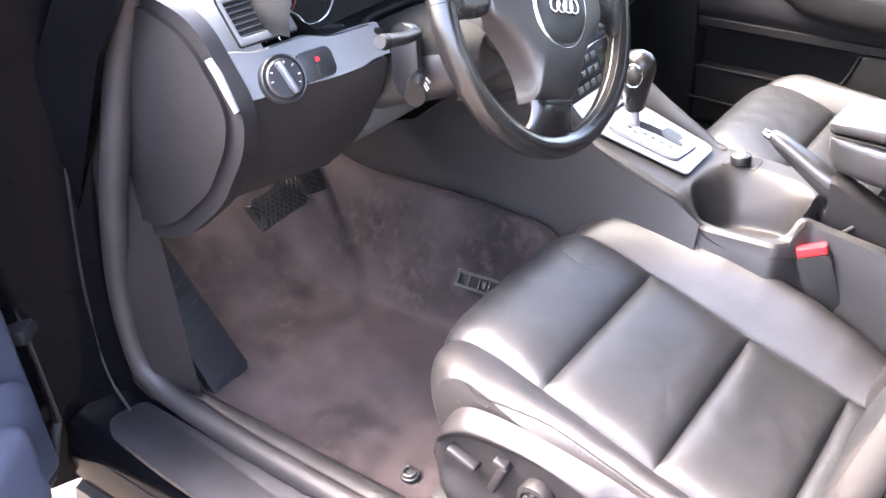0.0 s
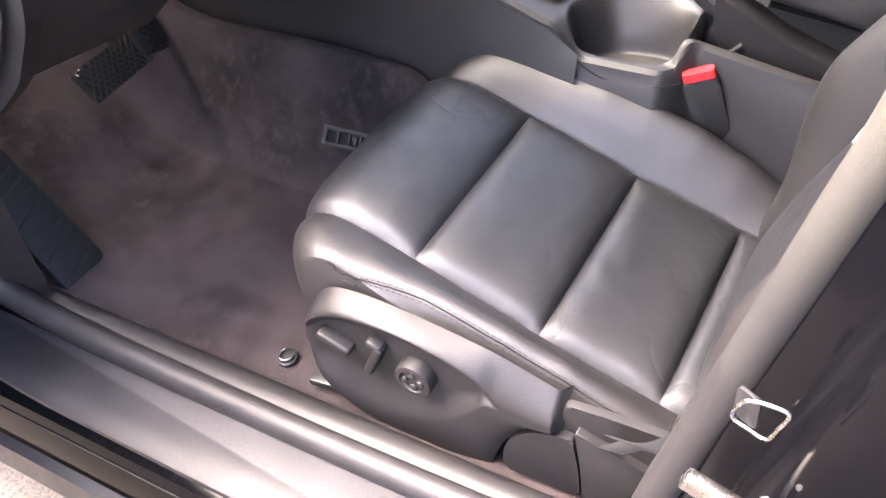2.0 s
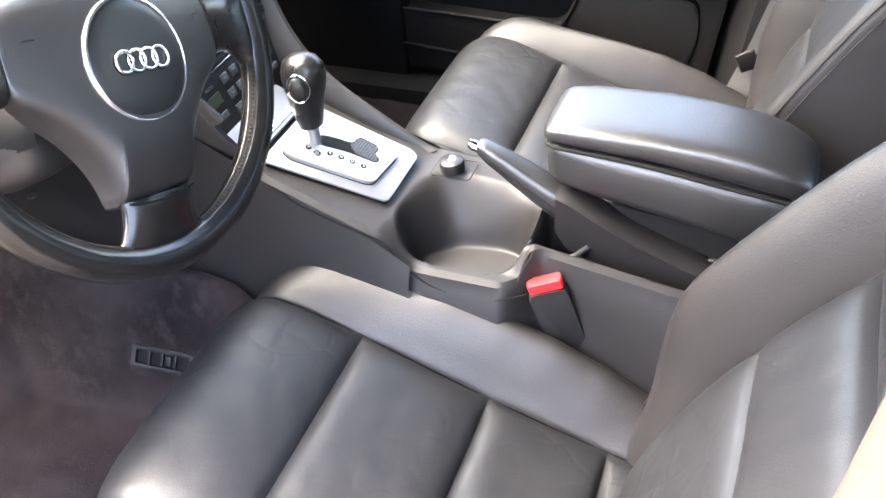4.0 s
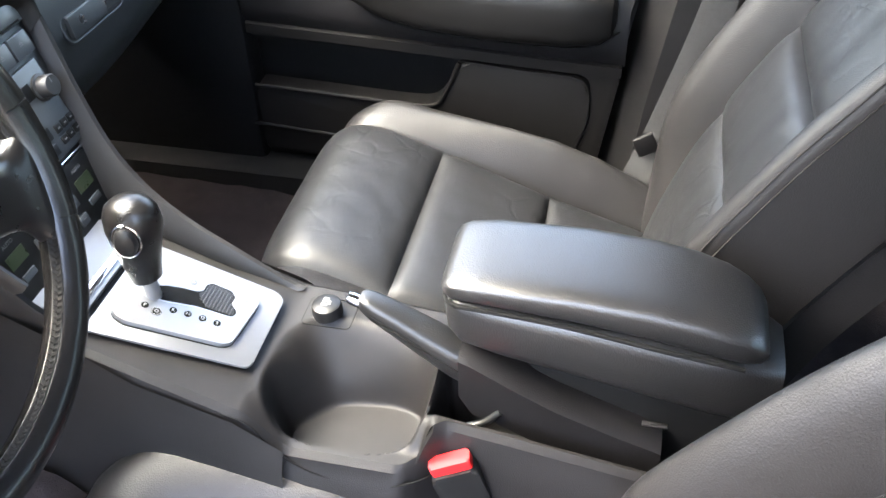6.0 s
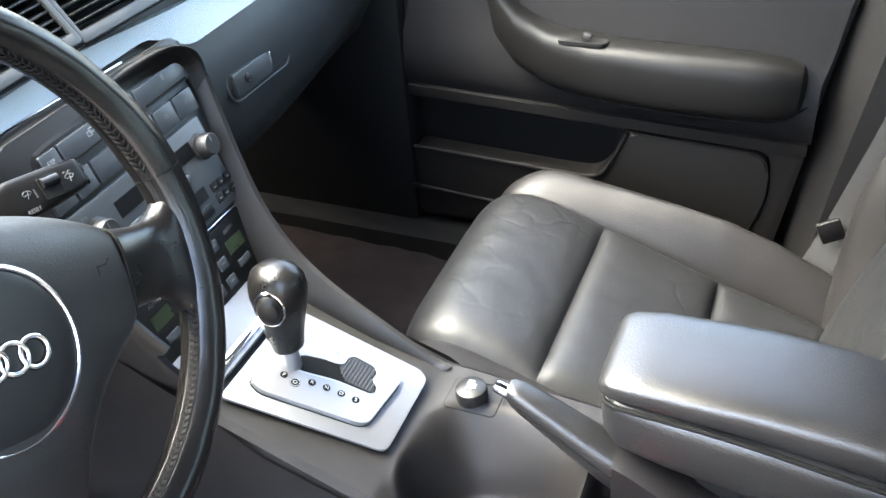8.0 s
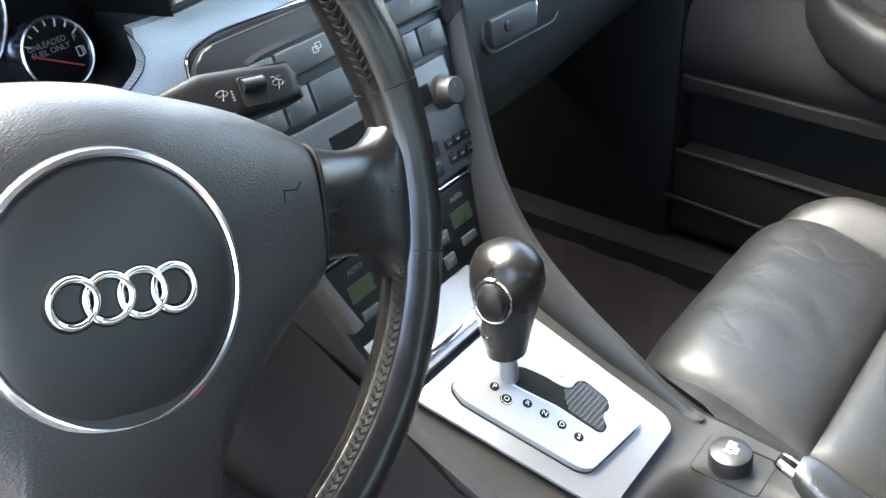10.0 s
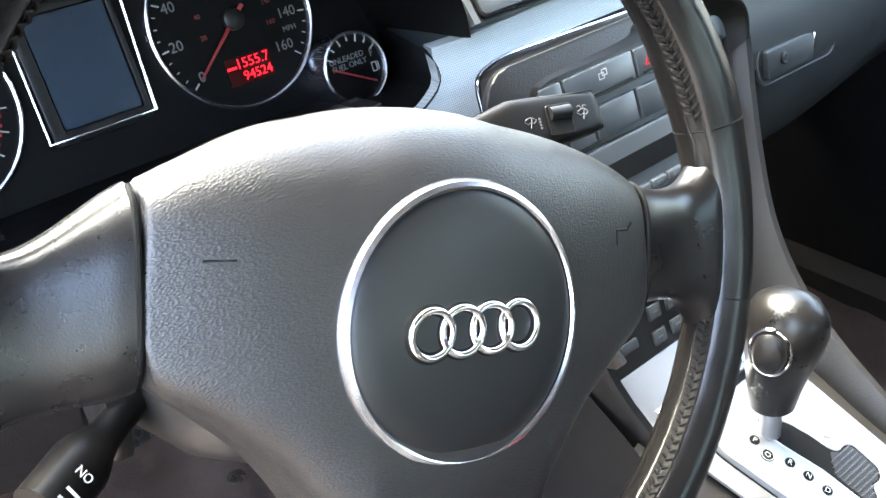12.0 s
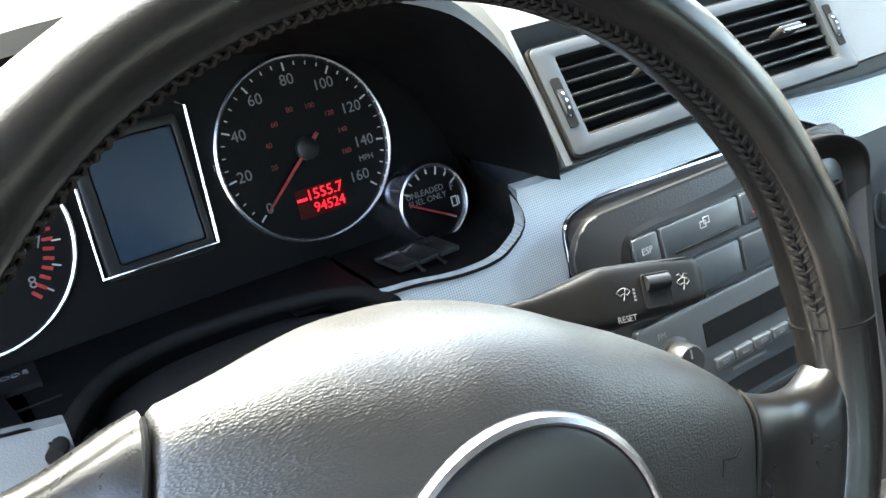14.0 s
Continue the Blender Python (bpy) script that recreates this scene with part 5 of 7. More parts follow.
part("disc_ring", lathe([(RC, 0.012), (RC + 0.0002, 0.0196), (RC - 0.0010, 0.0222), (RC - 0.0030, 0.0230), (RC - 0.0040, 0.0222), (RC - 0.0042, 0.012)], DISC, 72), SATIN, wheel, "satin silver ring")
for k in range(4):
    c = Vector((-0.0208 + 0.0140 * k, -0.0014, 0))
    part("emblem_ring", tube([WHEEL @ (c + Vector((0.0092 * math.cos(a), 0.0092 * math.sin(a), 0.0238 - 0.3 * (c.x + 0.0092 * math.cos(a)) ** 2 + 0.0006 * math.sin(a + k)))) for a in [2 * math.pi * i / 40 for i in range(40)]], 0.00150, 10, True, up=tuple(WN)), CHROME, wheel, "chrome ring")
for k in range(4):
    c = Vector((-0.0208 + 0.0140 * k, -0.0014, 0))
    part("ring_recess", tube([WHEEL @ (c + Vector((0.0092 * math.cos(a), 0.0092 * math.sin(a), 0.0202 - 0.3 * (c.x + 0.0092 * math.cos(a)) ** 2))) for a in [2 * math.pi * i / 40 for i in range(40)]], 0.0036, 14, True, up=tuple(WN)), BLACK_MATT, wheel)
for side in (-1, 1):
    bell = [(-0.0065, -0.0035), (-0.0065, 0.0030), (0.0030, 0.0030), (0.0065, 0.0062)] if side > 0 else [(0.0060, -0.0010), (-0.0050, -0.0008)]
    horn = [WHEEL @ Vector((side * 0.097 + dx, 0.0300 + dy, dome(side * 0.097 + dx, 0.03) - 0.00052)) for dx, dy in bell]
    part("horn_mark", tube(horn, 0.00054 if side < 0 else 0.00050, 6), SPOKE if side < 0 else BLACK_MATT, wheel)

# column with its cover, stalks and ignition lock
column = thing("steering_column", (-0.33, 0.30, 0.86), "charcoal plastic steering column cover with ignition lock", "steering column")
rows = []
for y, x0, x1, z0, z1 in ((0.1655, -0.340, -0.315, 0.948, 0.962), (0.1652, -0.360, -0.295, 0.938, 0.972), (0.166, -0.378, -0.277, 0.928, 0.981), (0.170, -0.392, -0.262, 0.917, 0.986), (0.18, -0.405, -0.248, 0.905, 0.990), (0.22, -0.415, -0.240, 0.885, 0.985), (0.28, -0.420, -0.235, 0.865, 0.975), (0.34, -0.425, -0.230, 0.845, 0.950), (0.46, -0.425, -0.230, 0.82, 0.92)):
    cx, cz, w, h = (x0 + x1) / 2, (z0 + z1) / 2, (x1 - x0) / 2, (z1 - z0) / 2
    rows.append([(cx + w * math.copysign(abs(math.cos(a)) ** 0.62, math.cos(a)), y, cz + h * math.copysign(abs(math.sin(a)) ** 0.62, math.sin(a))) for a in [2 * math.pi * (k + 0.5) / 72 for k in range(72)]])
part("lower_cover", loft(rows), COLUMN_GREY, column)
rows = []
for y, w, zb, zt in ((0.165, 0.062, 0.955, 0.992), (0.18, 0.074, 0.952, 0.998), (0.21, 0.081, 0.950, 1.001), (0.25, 0.084, 0.948, 1.002), (0.29, 0.086, 0.945, 0.998), (0.32, 0.087, 0.942, 0.990), (0.36, 0.088, 0.93, 0.975)):
    rows.append([(-0.331 + w * math.copysign(abs(math.cos(a)) ** 0.7, math.cos(a)), y, zb + (zt - zb) * math.sin(a) ** 0.75) for a in [math.pi * k / 24 for k in range(25)]])
# matt black carries the shade that the hood throws on this cover
part("upper_cover", loft(rows, closed=False), BLACK_MATT, column, "upper column cover, the hood's shade put into its black")
part("shaft", tube([HUB - WN * 0.01, HUB - WN * 0.12], 0.045, 20), BLACK, column)
lock_m = axes((-0.4235, 0.262, 0.955), (0, -1, 0.1), (0.15, 0.1, 1))
part("lock_surround", slab(rounded([(-0.022, -0.058), (0.022, -0.058), (0.024, 0.045), (-0.024, 0.045)], 0.022, 7), 0.010, lock_m, 0.004, 3), BLACK, column)
part("screw", lathe([(0.005, 0), (0.004, 0.002), (0, 0.002)], pose(-0.395, 0.20, 0.893, 180, 0, 0), 14), STEEL, column)
signal = thing("signal_stalk", (-0.45, 0.23, 0.99), "black turn signal stalk with a worn grey end", "control stalk")
part("arm", tube(curve([(-0.415, 0.252, 0.985), (-0.455, 0.238, 0.993), (-0.50, 0.222, 1.006), (-0.528, 0.212, 1.014)], 4), lambda t: 0.008 + 0.002 * t, 16), BLACK, signal)
part("end_cap", tube([(-0.526, 0.2125, 1.0135), (-0.542, 0.2065, 1.019)], lambda t: 0.0105 - 0.002 * t, 16), PLASTIC, signal, "worn grey end")


stalk = thing("wiper_stalk", (-0.24, 0.21, 1.0), "black wiper stalk with white symbols and rocker", "control stalk")
sa, sb = Vector((-0.250, 0.2225, 1.0165)), Vector((-0.108, 0.2045, 0.9945))
way = (sb - sa).normalized()
SN = Vector((-0.05, -0.82, 0.56)).normalized()
ST = SN.cross(way).normalized()
rows = []
for t, w, h, o in ((0.0, 0.006, 0.006, 0), (0.225, 0.0075, 0.0085, 0), (0.34, 0.0095, 0.0120, 0), (0.42, 0.0112, 0.0150, 0), (0.49, 0.0120, 0.0168, 0.0006), (0.53, 0.0120, 0.0166, 0.0008), (0.75, 0.0116, 0.0150, 0.0014), (0.895, 0.0110, 0.0132, 0.0020), (0.922, 0.0104, 0.0122, 0.0020), (0.936, 0.0088, 0.0102, 0.0020), (0.941, 0.0050, 0.0060, 0.0020)):
    c = sa.lerp(sb, t) + (ST if ST.z > 0 else -ST) * o
    rows.append([c + SN * w * math.copysign(abs(math.cos(a)) ** 0.42, math.cos(a)) + ST * h * math.copysign(abs(math.sin(a)) ** 0.42, math.sin(a)) for a in [2 * math.pi * k / 48 for k in range(48)]])
part("arm", loft(rows), STALK, stalk)
up_dir = ST if ST.z > 0 else -ST
SF = axes(sa.lerp(sb, 0.735) + SN * 0.0119, way, up_dir)
part("seam", tube([SF @ Vector((x, 0.0158 - 0.020 * (x + 0.034) - 0.0006, -0.0022)) for x in (-0.034, -0.02, 0.0, 0.015, 0.027)], 0.0004, 5), BLACK_MATT, stalk)
well = rounded([(-0.0137, -0.0086), (0.0034, -0.0088), (0.0052, 0.0086), (-0.0128, 0.0088)], 0.0012, 3)
part("rocker_well", slab(well, 0.0005, SF), BLACK_MATT, stalk)
part("rocker_rim", tube([SF @ Vector((x, y, 0.0003)) for x, y in well], 0.0005, 6, True), STALK, stalk)
part("rocker", loft([[SF @ Vector((x, 0.0042 + 0.0040 * math.cos(q), 0.0004 + 0.0036 * math.sin(q))) for q in [2 * math.pi * k / 16 for k in range(16)]] for x in (-0.0112, -0.0108, 0.0034, 0.0038)]), BUTTON_DARK, stalk)


def wiper_sign(m, s):
    """A windscreen fan with its wiper."""
    arc = [Vector((s * 0.0085 * math.cos(a), s * 0.0085 * math.sin(a) - s * 0.003, 0.0)) for a in [radians(40 + 100 * k / 8) for k in range(9)]]
    low = [Vector((s * 0.0042 * math.cos(a), s * 0.0042 * math.sin(a) - s * 0.003, 0.0)) for a in [radians(140 - 100 * k / 8) for k in range(9)]]
    return merge(tube([m @ p for p in arc + low], 0.00026, 5, True), tube([m @ Vector((-s * 0.001, -s * 0.004, 0.0)), m @ Vector((s * 0.0025, s * 0.0055, 0.0))], 0.00026, 5))


part("wiper_symbol", merge(wiper_sign(SF @ pose(-0.0256, 0.0004, 0.0), 0.66), *[block(0.0013, 0.0011, 0.0003, SF @ pose(-0.0190, -0.0030 + 0.0018 * k, 0.0001)) for k in range(4)]), STALK_INK, stalk)
part("washer_symbol", merge(wiper_sign(SF @ pose(0.0138, 0.0002, 0.0), 0.66), *[tube([SF @ Vector((0.0138 + sx * 0.0004, 0.0042, 0.0)), SF @ Vector((0.0138 + sx * 0.0016, 0.0062, 0.0)), SF @ Vector((0.0138 + sx * 0.0036, 0.0056, 0.0))], 0.00022, 5) for sx in (-1, 1)]), STALK_INK, stalk)
part("reset_lettering", words("RESET", 0.0046, SF @ pose(-0.0268, -0.0118, 0.0001), 0.0001), STALK_INK, stalk)
for q in (0.0048, -0.0052):
    part("tip_switch", block(0.0050, 0.0085, 0.010, SF @ pose(0.0302, q, -0.010), 0.0020, 3), STALK, stalk)
low_stalk = thing("cruise_stalk", (-0.46, 0.20, 0.93), "black cruise control stalk with white lettering", "control stalk")
ca, cb = Vector((-0.415, 0.250, 0.933)), Vector((-0.484, 0.207, 0.929))
part("arm", tube(curve([ca, ca.lerp(cb, 0.4), ca.lerp(cb, 0.7), cb], 4), lambda t: 0.008 + 0.006 * smooth01(0.3, 0.6, t), 16, flat=1.25), STALK, low_stalk)
CM = axes(ca.lerp(cb, 0.72) + Vector((-0.002, -0.0185, 0.0075)), (0.94, 0.25, 0.2), (-0.1, 0.4, 0.9))
part("lettering", merge(words("ON", 0.006, CM @ pose(0.006, 0.003, 0.003, 0, 0, 90)), *[block(0.0015, 0.010, 0.0004, CM @ pose(-0.008 + 0.005 * k, 0, 0.003)) for k in range(2)]), WHITE_INK, low_stalk)

# ---- dashboard ----
FACE_A = [(0.98, 1.03), (0.70, 1.085), (0.46, 1.122), (0.402, 1.118), (0.380, 1.104), (0.350, 1.067), (0.3205, 1.0285), (0.3385, 1.0165), (0.3345, 0.986), (0.320, 0.945), (0.311, 0.90), (0.316, 0.84), (0.355, 0.78), (0.43, 0.73), (0.60, 0.70)]
FACE_L = [(0.98, 1.03), (0.70, 1.085), (0.46, 1.120), (0.395, 1.116), (0.369, 1.100), (0.335, 1.056), (0.3155, 1.022), (0.3085, 1.010), (0.300, 0.992)]
FACE_B = [(0.98, 1.03), (0.70, 1.085), (0.58, 1.10), (0.55, 1.09), (0.53, 1.06), (0.50, 1.00), (0.47, 0.955), (0.38, 0.945), (0.335, 0.960), (0.327, 0.945), (0.322, 0.92), (0.335, 0.87), (0.375, 0.81), (0.45, 0.755), (0.60, 0.72)]


def face_shift(x):
    """How far the dashboard's face falls back towards its ends."""
    return 0.070 * smooth01(-0.36, -0.66, x) + 0.035 * smooth01(0.30, 0.70, x)


dash = thing("dashboard", (0, 0.5, 0.72), "grey soft-grained dashboard with silver trim strip", "dashboard")
rows = []
for x in (-0.650, -0.63, -0.60, -0.585, -0.575, -0.50, -0.42, -0.34, -0.26, -0.18, -0.116, -0.108, -0.1025, -0.1005, -0.05, 0.0, 0.0405, 0.0445, 0.1, 0.1870, 0.1890, 0.2, 0.3, 0.4, 0.5, 0.6, 0.70):
    src = FACE_B if -0.58 < x < -0.112 else FACE_A if x > -0.112 else FACE_L[:9] + FACE_B[9:]
    low = -0.045 * smooth01(-0.55, -0.65, x)
    if -0.101 < x < 0.188:
        src = FACE_A[:5] + [(0.400, 1.045)] + FACE_A[6:]
    rows.append([(x, y + face_shift(x) * (1 if y < 0.55 else 0), z + (low if y < 0.6 and z > 0.94 else 0)) for y, z in src])
part("body", loft(rows, closed=False), DASH, dash, "grey grained upper dashboard")
# darker knee panels below
for a, b in ((-0.645, -0.435), (-0.225, -0.125)):
    rows = []
    for k in range(9):
        x = a + (b - a) * k / 8
        s = face_shift(x)
        if a < -0.6:
            rows.append([(x, 0.290 + s, 0.957), (x, 0.2795 + s, 0.949), (x, 0.286 + s, 0.925), (x, 0.304 + s, 0.89), (x, 0.331 + s, 0.845), (x, 0.370 + s, 0.80), (x, 0.43 + s, 0.75), (x, 0.56, 0.715)])
        else:
            rows.append([(x, 0.326 + s, 0.935), (x, 0.316 + s, 0.918), (x, 0.326 + s, 0.87), (x, 0.362 + s, 0.80), (x, 0.43 + s, 0.75), (x, 0.56, 0.715)])
    part("knee_panel", loft(rows, closed=False), PLASTIC_SOFT, dash)
rows = []
for k in range(15):
    x = 0.160 + 0.53 * k / 14
    s = face_shift(x)
    rows.append([(x, 0.322 + s, 0.975), (x, 0.311 + s, 0.945), (x, 0.302 + s, 0.90), (x, 0.308 + s, 0.84), (x, 0.347 + s, 0.775), (x, 0.43 + s, 0.725), (x, 0.6, 0.70)])
part("glovebox_lid", loft(rows, closed=False), DASH_LOW, dash)
# silver strip: thin over the centre, broad at both ends
rows = []
for k in range(61):
    x = -0.040 + 0.730 * k / 60
    s = face_shift(x)
    hi, lo = 1.0200 - 0.014 * smooth01(0.0, 0.25, x), 0.9975 - 0.028 * smooth01(0.12, 0.19, x)
    rows.append([(x, y + s, z) for y, z in ((0.326 + 0.45 * (hi - 1.005) + 0.006, hi + 0.001), (0.326 + 0.45 * (hi - 1.005), hi), (0.326 + 0.225 * (hi + lo - 2.01), (hi + lo) / 2), (0.326 + 0.45 * (lo - 1.005), lo), (0.326 + 0.45 * (lo - 1.005) + 0.006, lo - 0.001))])
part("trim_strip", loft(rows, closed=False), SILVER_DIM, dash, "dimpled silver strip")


def along(pts, x):
    """Height of a line of (x, z) at x."""
    for (a, p), (b, q) in zip(pts, pts[1:]):
        if a <= x <= b:
            return p + (q - p) * (x - a) / (b - a)
    return pts[-1][1]


def eased(pts):
    return [(p.x, p.y) for p in curve([(x, z, 0) for x, z in pts], 4)]


UPPER = eased([(-0.655, 1.012), (-0.63, 1.008), (-0.60, 1.001), (-0.555, 1.003), (-0.53, 1.003), (-0.50, 0.996), (-0.45, 0.997), (-0.35, 0.995), (-0.256, 0.9945)])
LOWER = eased([(-0.655, 0.955), (-0.63, 0.951), (-0.605, 0.950), (-0.57, 0.949), (-0.52, 0.948), (-0.475, 0.951), (-0.44, 0.957), (-0.256, 0.960)])
# the silver panel beside the cluster stands steeper and further back
PANEL_TOP = eased([(-0.262, 0.9910), (-0.2404, 0.9885), (-0.2232, 0.9870), (-0.2023, 0.9838), (-0.1818, 0.9826), (-0.1661, 0.9837), (-0.1555, 0.9875), (-0.1470, 0.9920)])
END_RISE = [(-0.1425, 0.9965), (-0.1405, 1.0000), (-0.1403, 1.0054), (-0.1422, 1.0120), (-0.1450, 1.0190)]
PANEL_HIGH = PANEL_TOP + [(-0.1438, 0.9950), (-0.1420, 0.9980), (-0.1410, 1.0020), (-0.1404, 1.0185), (-0.1093, 1.0175), (-0.0694, 1.0190), (-0.040, 1.0200)]
PANEL_LOW = eased([(-0.262, 0.972), (-0.2225, 0.966), (-0.1895, 0.9600), (-0.168, 0.9572), (-0.1432, 0.9563), (-0.1241, 0.9570), (-0.1192, 0.9600), (-0.1177, 0.9723), (-0.1155, 0.9850), (-0.1100, 0.9920), (-0.0995, 0.9958), (-0.0777, 0.9984), (-0.040, 0.9975)])


def panel_y(z):
    return 0.326 + 0.45 * (z - 1.005)


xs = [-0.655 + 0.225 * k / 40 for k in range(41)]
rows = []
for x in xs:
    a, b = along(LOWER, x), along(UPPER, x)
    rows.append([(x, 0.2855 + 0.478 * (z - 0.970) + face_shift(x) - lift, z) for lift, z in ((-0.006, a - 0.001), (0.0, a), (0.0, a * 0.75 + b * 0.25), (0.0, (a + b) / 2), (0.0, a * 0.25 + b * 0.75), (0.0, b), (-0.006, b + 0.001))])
# same silver trim as beside the cluster, its shade put into dash grey
part("trim_panel", loft(rows, closed=False), DASH, dash, "silver panel round the light switch, shade put into its grey")
rows = []
for k in range(161):
    x = -0.2465 + 0.2065 * k / 160
    a, b = along(PANEL_LOW, x), along(PANEL_HIGH, x)
    rows.append([(x, panel_y(z) - lift, z) for lift, z in ((-0.008, a - 0.001), (0.0, a), (0.0, a * 0.75 + b * 0.25), (0.0, (a + b) / 2), (0.0, a * 0.25 + b * 0.75), (0.0, b), (-0.008, b + 0.001))])
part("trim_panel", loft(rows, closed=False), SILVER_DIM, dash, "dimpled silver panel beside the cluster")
part("trim_edge", tube(curve([(x, panel_y(z) - 0.0015, z) for x, z in ((0.080, 0.9935), (0.0407, 0.9948), (-0.0367, 0.9973), (-0.0777, 0.9982), (-0.0990, 0.9952), (-0.1090, 0.9915), (-0.1140, 0.9850), (-0.1160, 0.9723), (-0.1176, 0.9604))], 5), 0.0011, 6), CHROME, dash)
# end cover towards the open door
cap = rounded([(0.335, 0.945), (0.352, 0.885), (0.42, 0.79), (0.54, 0.695), (0.70, 0.685), (0.70, 1.075), (0.50, 1.085), (0.40, 1.055)], [0.03, 0.03, 0.03, 0.05, 0.02, 0.02, 0.05, 0.04], 6)
CAP = Matrix(((0, 0, -1, -0.640), (1, 0, 0, 0), (0, 1, 0, 0), (0, 0, 0, 1)))
part("end_cover", slab(cap, 0.024, CAP, 0.008, 3), PLASTIC, dash)
inner = rounded([(0.362, 0.945), (0.378, 0.892), (0.435, 0.81), (0.55, 0.72), (0.69, 0.71), (0.69, 1.058), (0.50, 1.066), (0.415, 1.036)], [0.03, 0.03, 0.03, 0.05, 0.02, 0.02, 0.05, 0.04], 6)
part("fuse_cover", slab(inner, 0.031, CAP, 0.004, 3), PLASTIC, dash, "smooth grey fuse box cover")
# dark walls of the well between the trim and the gauges, and the arch over the column
edge = []
for k in range(61):
    x = -0.550 + 0.288 * k / 60
    z = along(UPPER, x) + 0.03 * smooth01(-0.50, -0.55, x)
    edge.append(Vector((x, 0.2855 + 0.478 * (z - 0.970) + face_shift(x), z)))
edge = edge[:-6] + [Vector((x, panel_y(z), z)) for x, z in PANEL_TOP[3:] + END_RISE]


def shelf_z(y):
    return 0.986 - 0.12 * (y - 0.318)


for run in ([p for p in edge if p.x < -0.440], [p for p in edge if p.x > -0.250]):
    rows = [[], [], []]
    for p in run:
        rise = smooth01(0.992, 1.010, p.z)
        rows[0].append((p.x, p.y - 0.0015, p.z + 0.0012))
        rows[1].append((-0.345 + (p.x + 0.345) * 1.02, p.y + 0.012, p.z - 0.001))
        rows[2].append((-0.345 + (p.x + 0.345) * 1.10, 0.432, shelf_z(0.432) * (1 - rise) + (p.z - 0.002) * rise))
    part("gauge_well", loft(rows, closed=False), CLUSTER_BLACK, dash)
arch_line = curve([(x, y, shelf_z(y)) for x, y in ((-0.4400, 0.2960), (-0.4361, 0.3040), (-0.4292, 0.3185), (-0.4157, 0.3412), (-0.3948, 0.3620), (-0.3600, 0.3720), (-0.3263, 0.3710), (-0.2925, 0.3650), (-0.2640, 0.3530), (-0.2500, 0.3380), (-0.2455, 0.3180), (-0.2450, 0.3120))], 6)
part("column_arch", tube(arch_line, 0.0045, 12), BLACK_MATT, dash, "black rounded lip over the column")
part("gauge_shelf", loft([[p + Vector((0, 0.0, 0.003)) for p in arch_line], [Vector((p.x, p.y + (0.432 - p.y) * 0.5, shelf_z(p.y + (0.432 - p.y) * 0.5) + 0.003)) for p in arch_line], [Vector((-0.345 + (p.x + 0.345) * 1.06, 0.432, shelf_z(0.432) + 0.002)) for p in arch_line]], closed=False), CLUSTER_BLACK, dash, "dark shelf before the gauges")
part("shelf_underside", sheet(lambda u, v: (-0.290 + 0.085 * u, 0.352 + 0.09 * v - 0.030 * smooth01(0.4, 0.55, u), shelf_z(0.352 + 0.09 * v) - 0.004), 12, 8, 0.001), CLUSTER_BLACK, dash)
part("column_shroud", loft([[p + Vector((0, 0.0, -0.003)) for p in arch_line], [Vector((-0.345 + (p.x + 0.345) * 1.02, p.y + 0.02, p.z - 0.045)) for p in arch_line], [Vector((-0.345 + (p.x + 0.345) * 1.02, p.y + 0.08, p.z - 0.09)) for p in arch_line]], closed=False), BLACK_MATT, dash)
part("trim_end", tube(curve([(-0.6655, 0.380, 1.010), (-0.6675, 0.366, 0.992), (-0.6675, 0.354, 0.968), (-0.6655, 0.346, 0.947)], 5), 0.0065, 12, flat=0.6), SILVER, dash)

# air vents


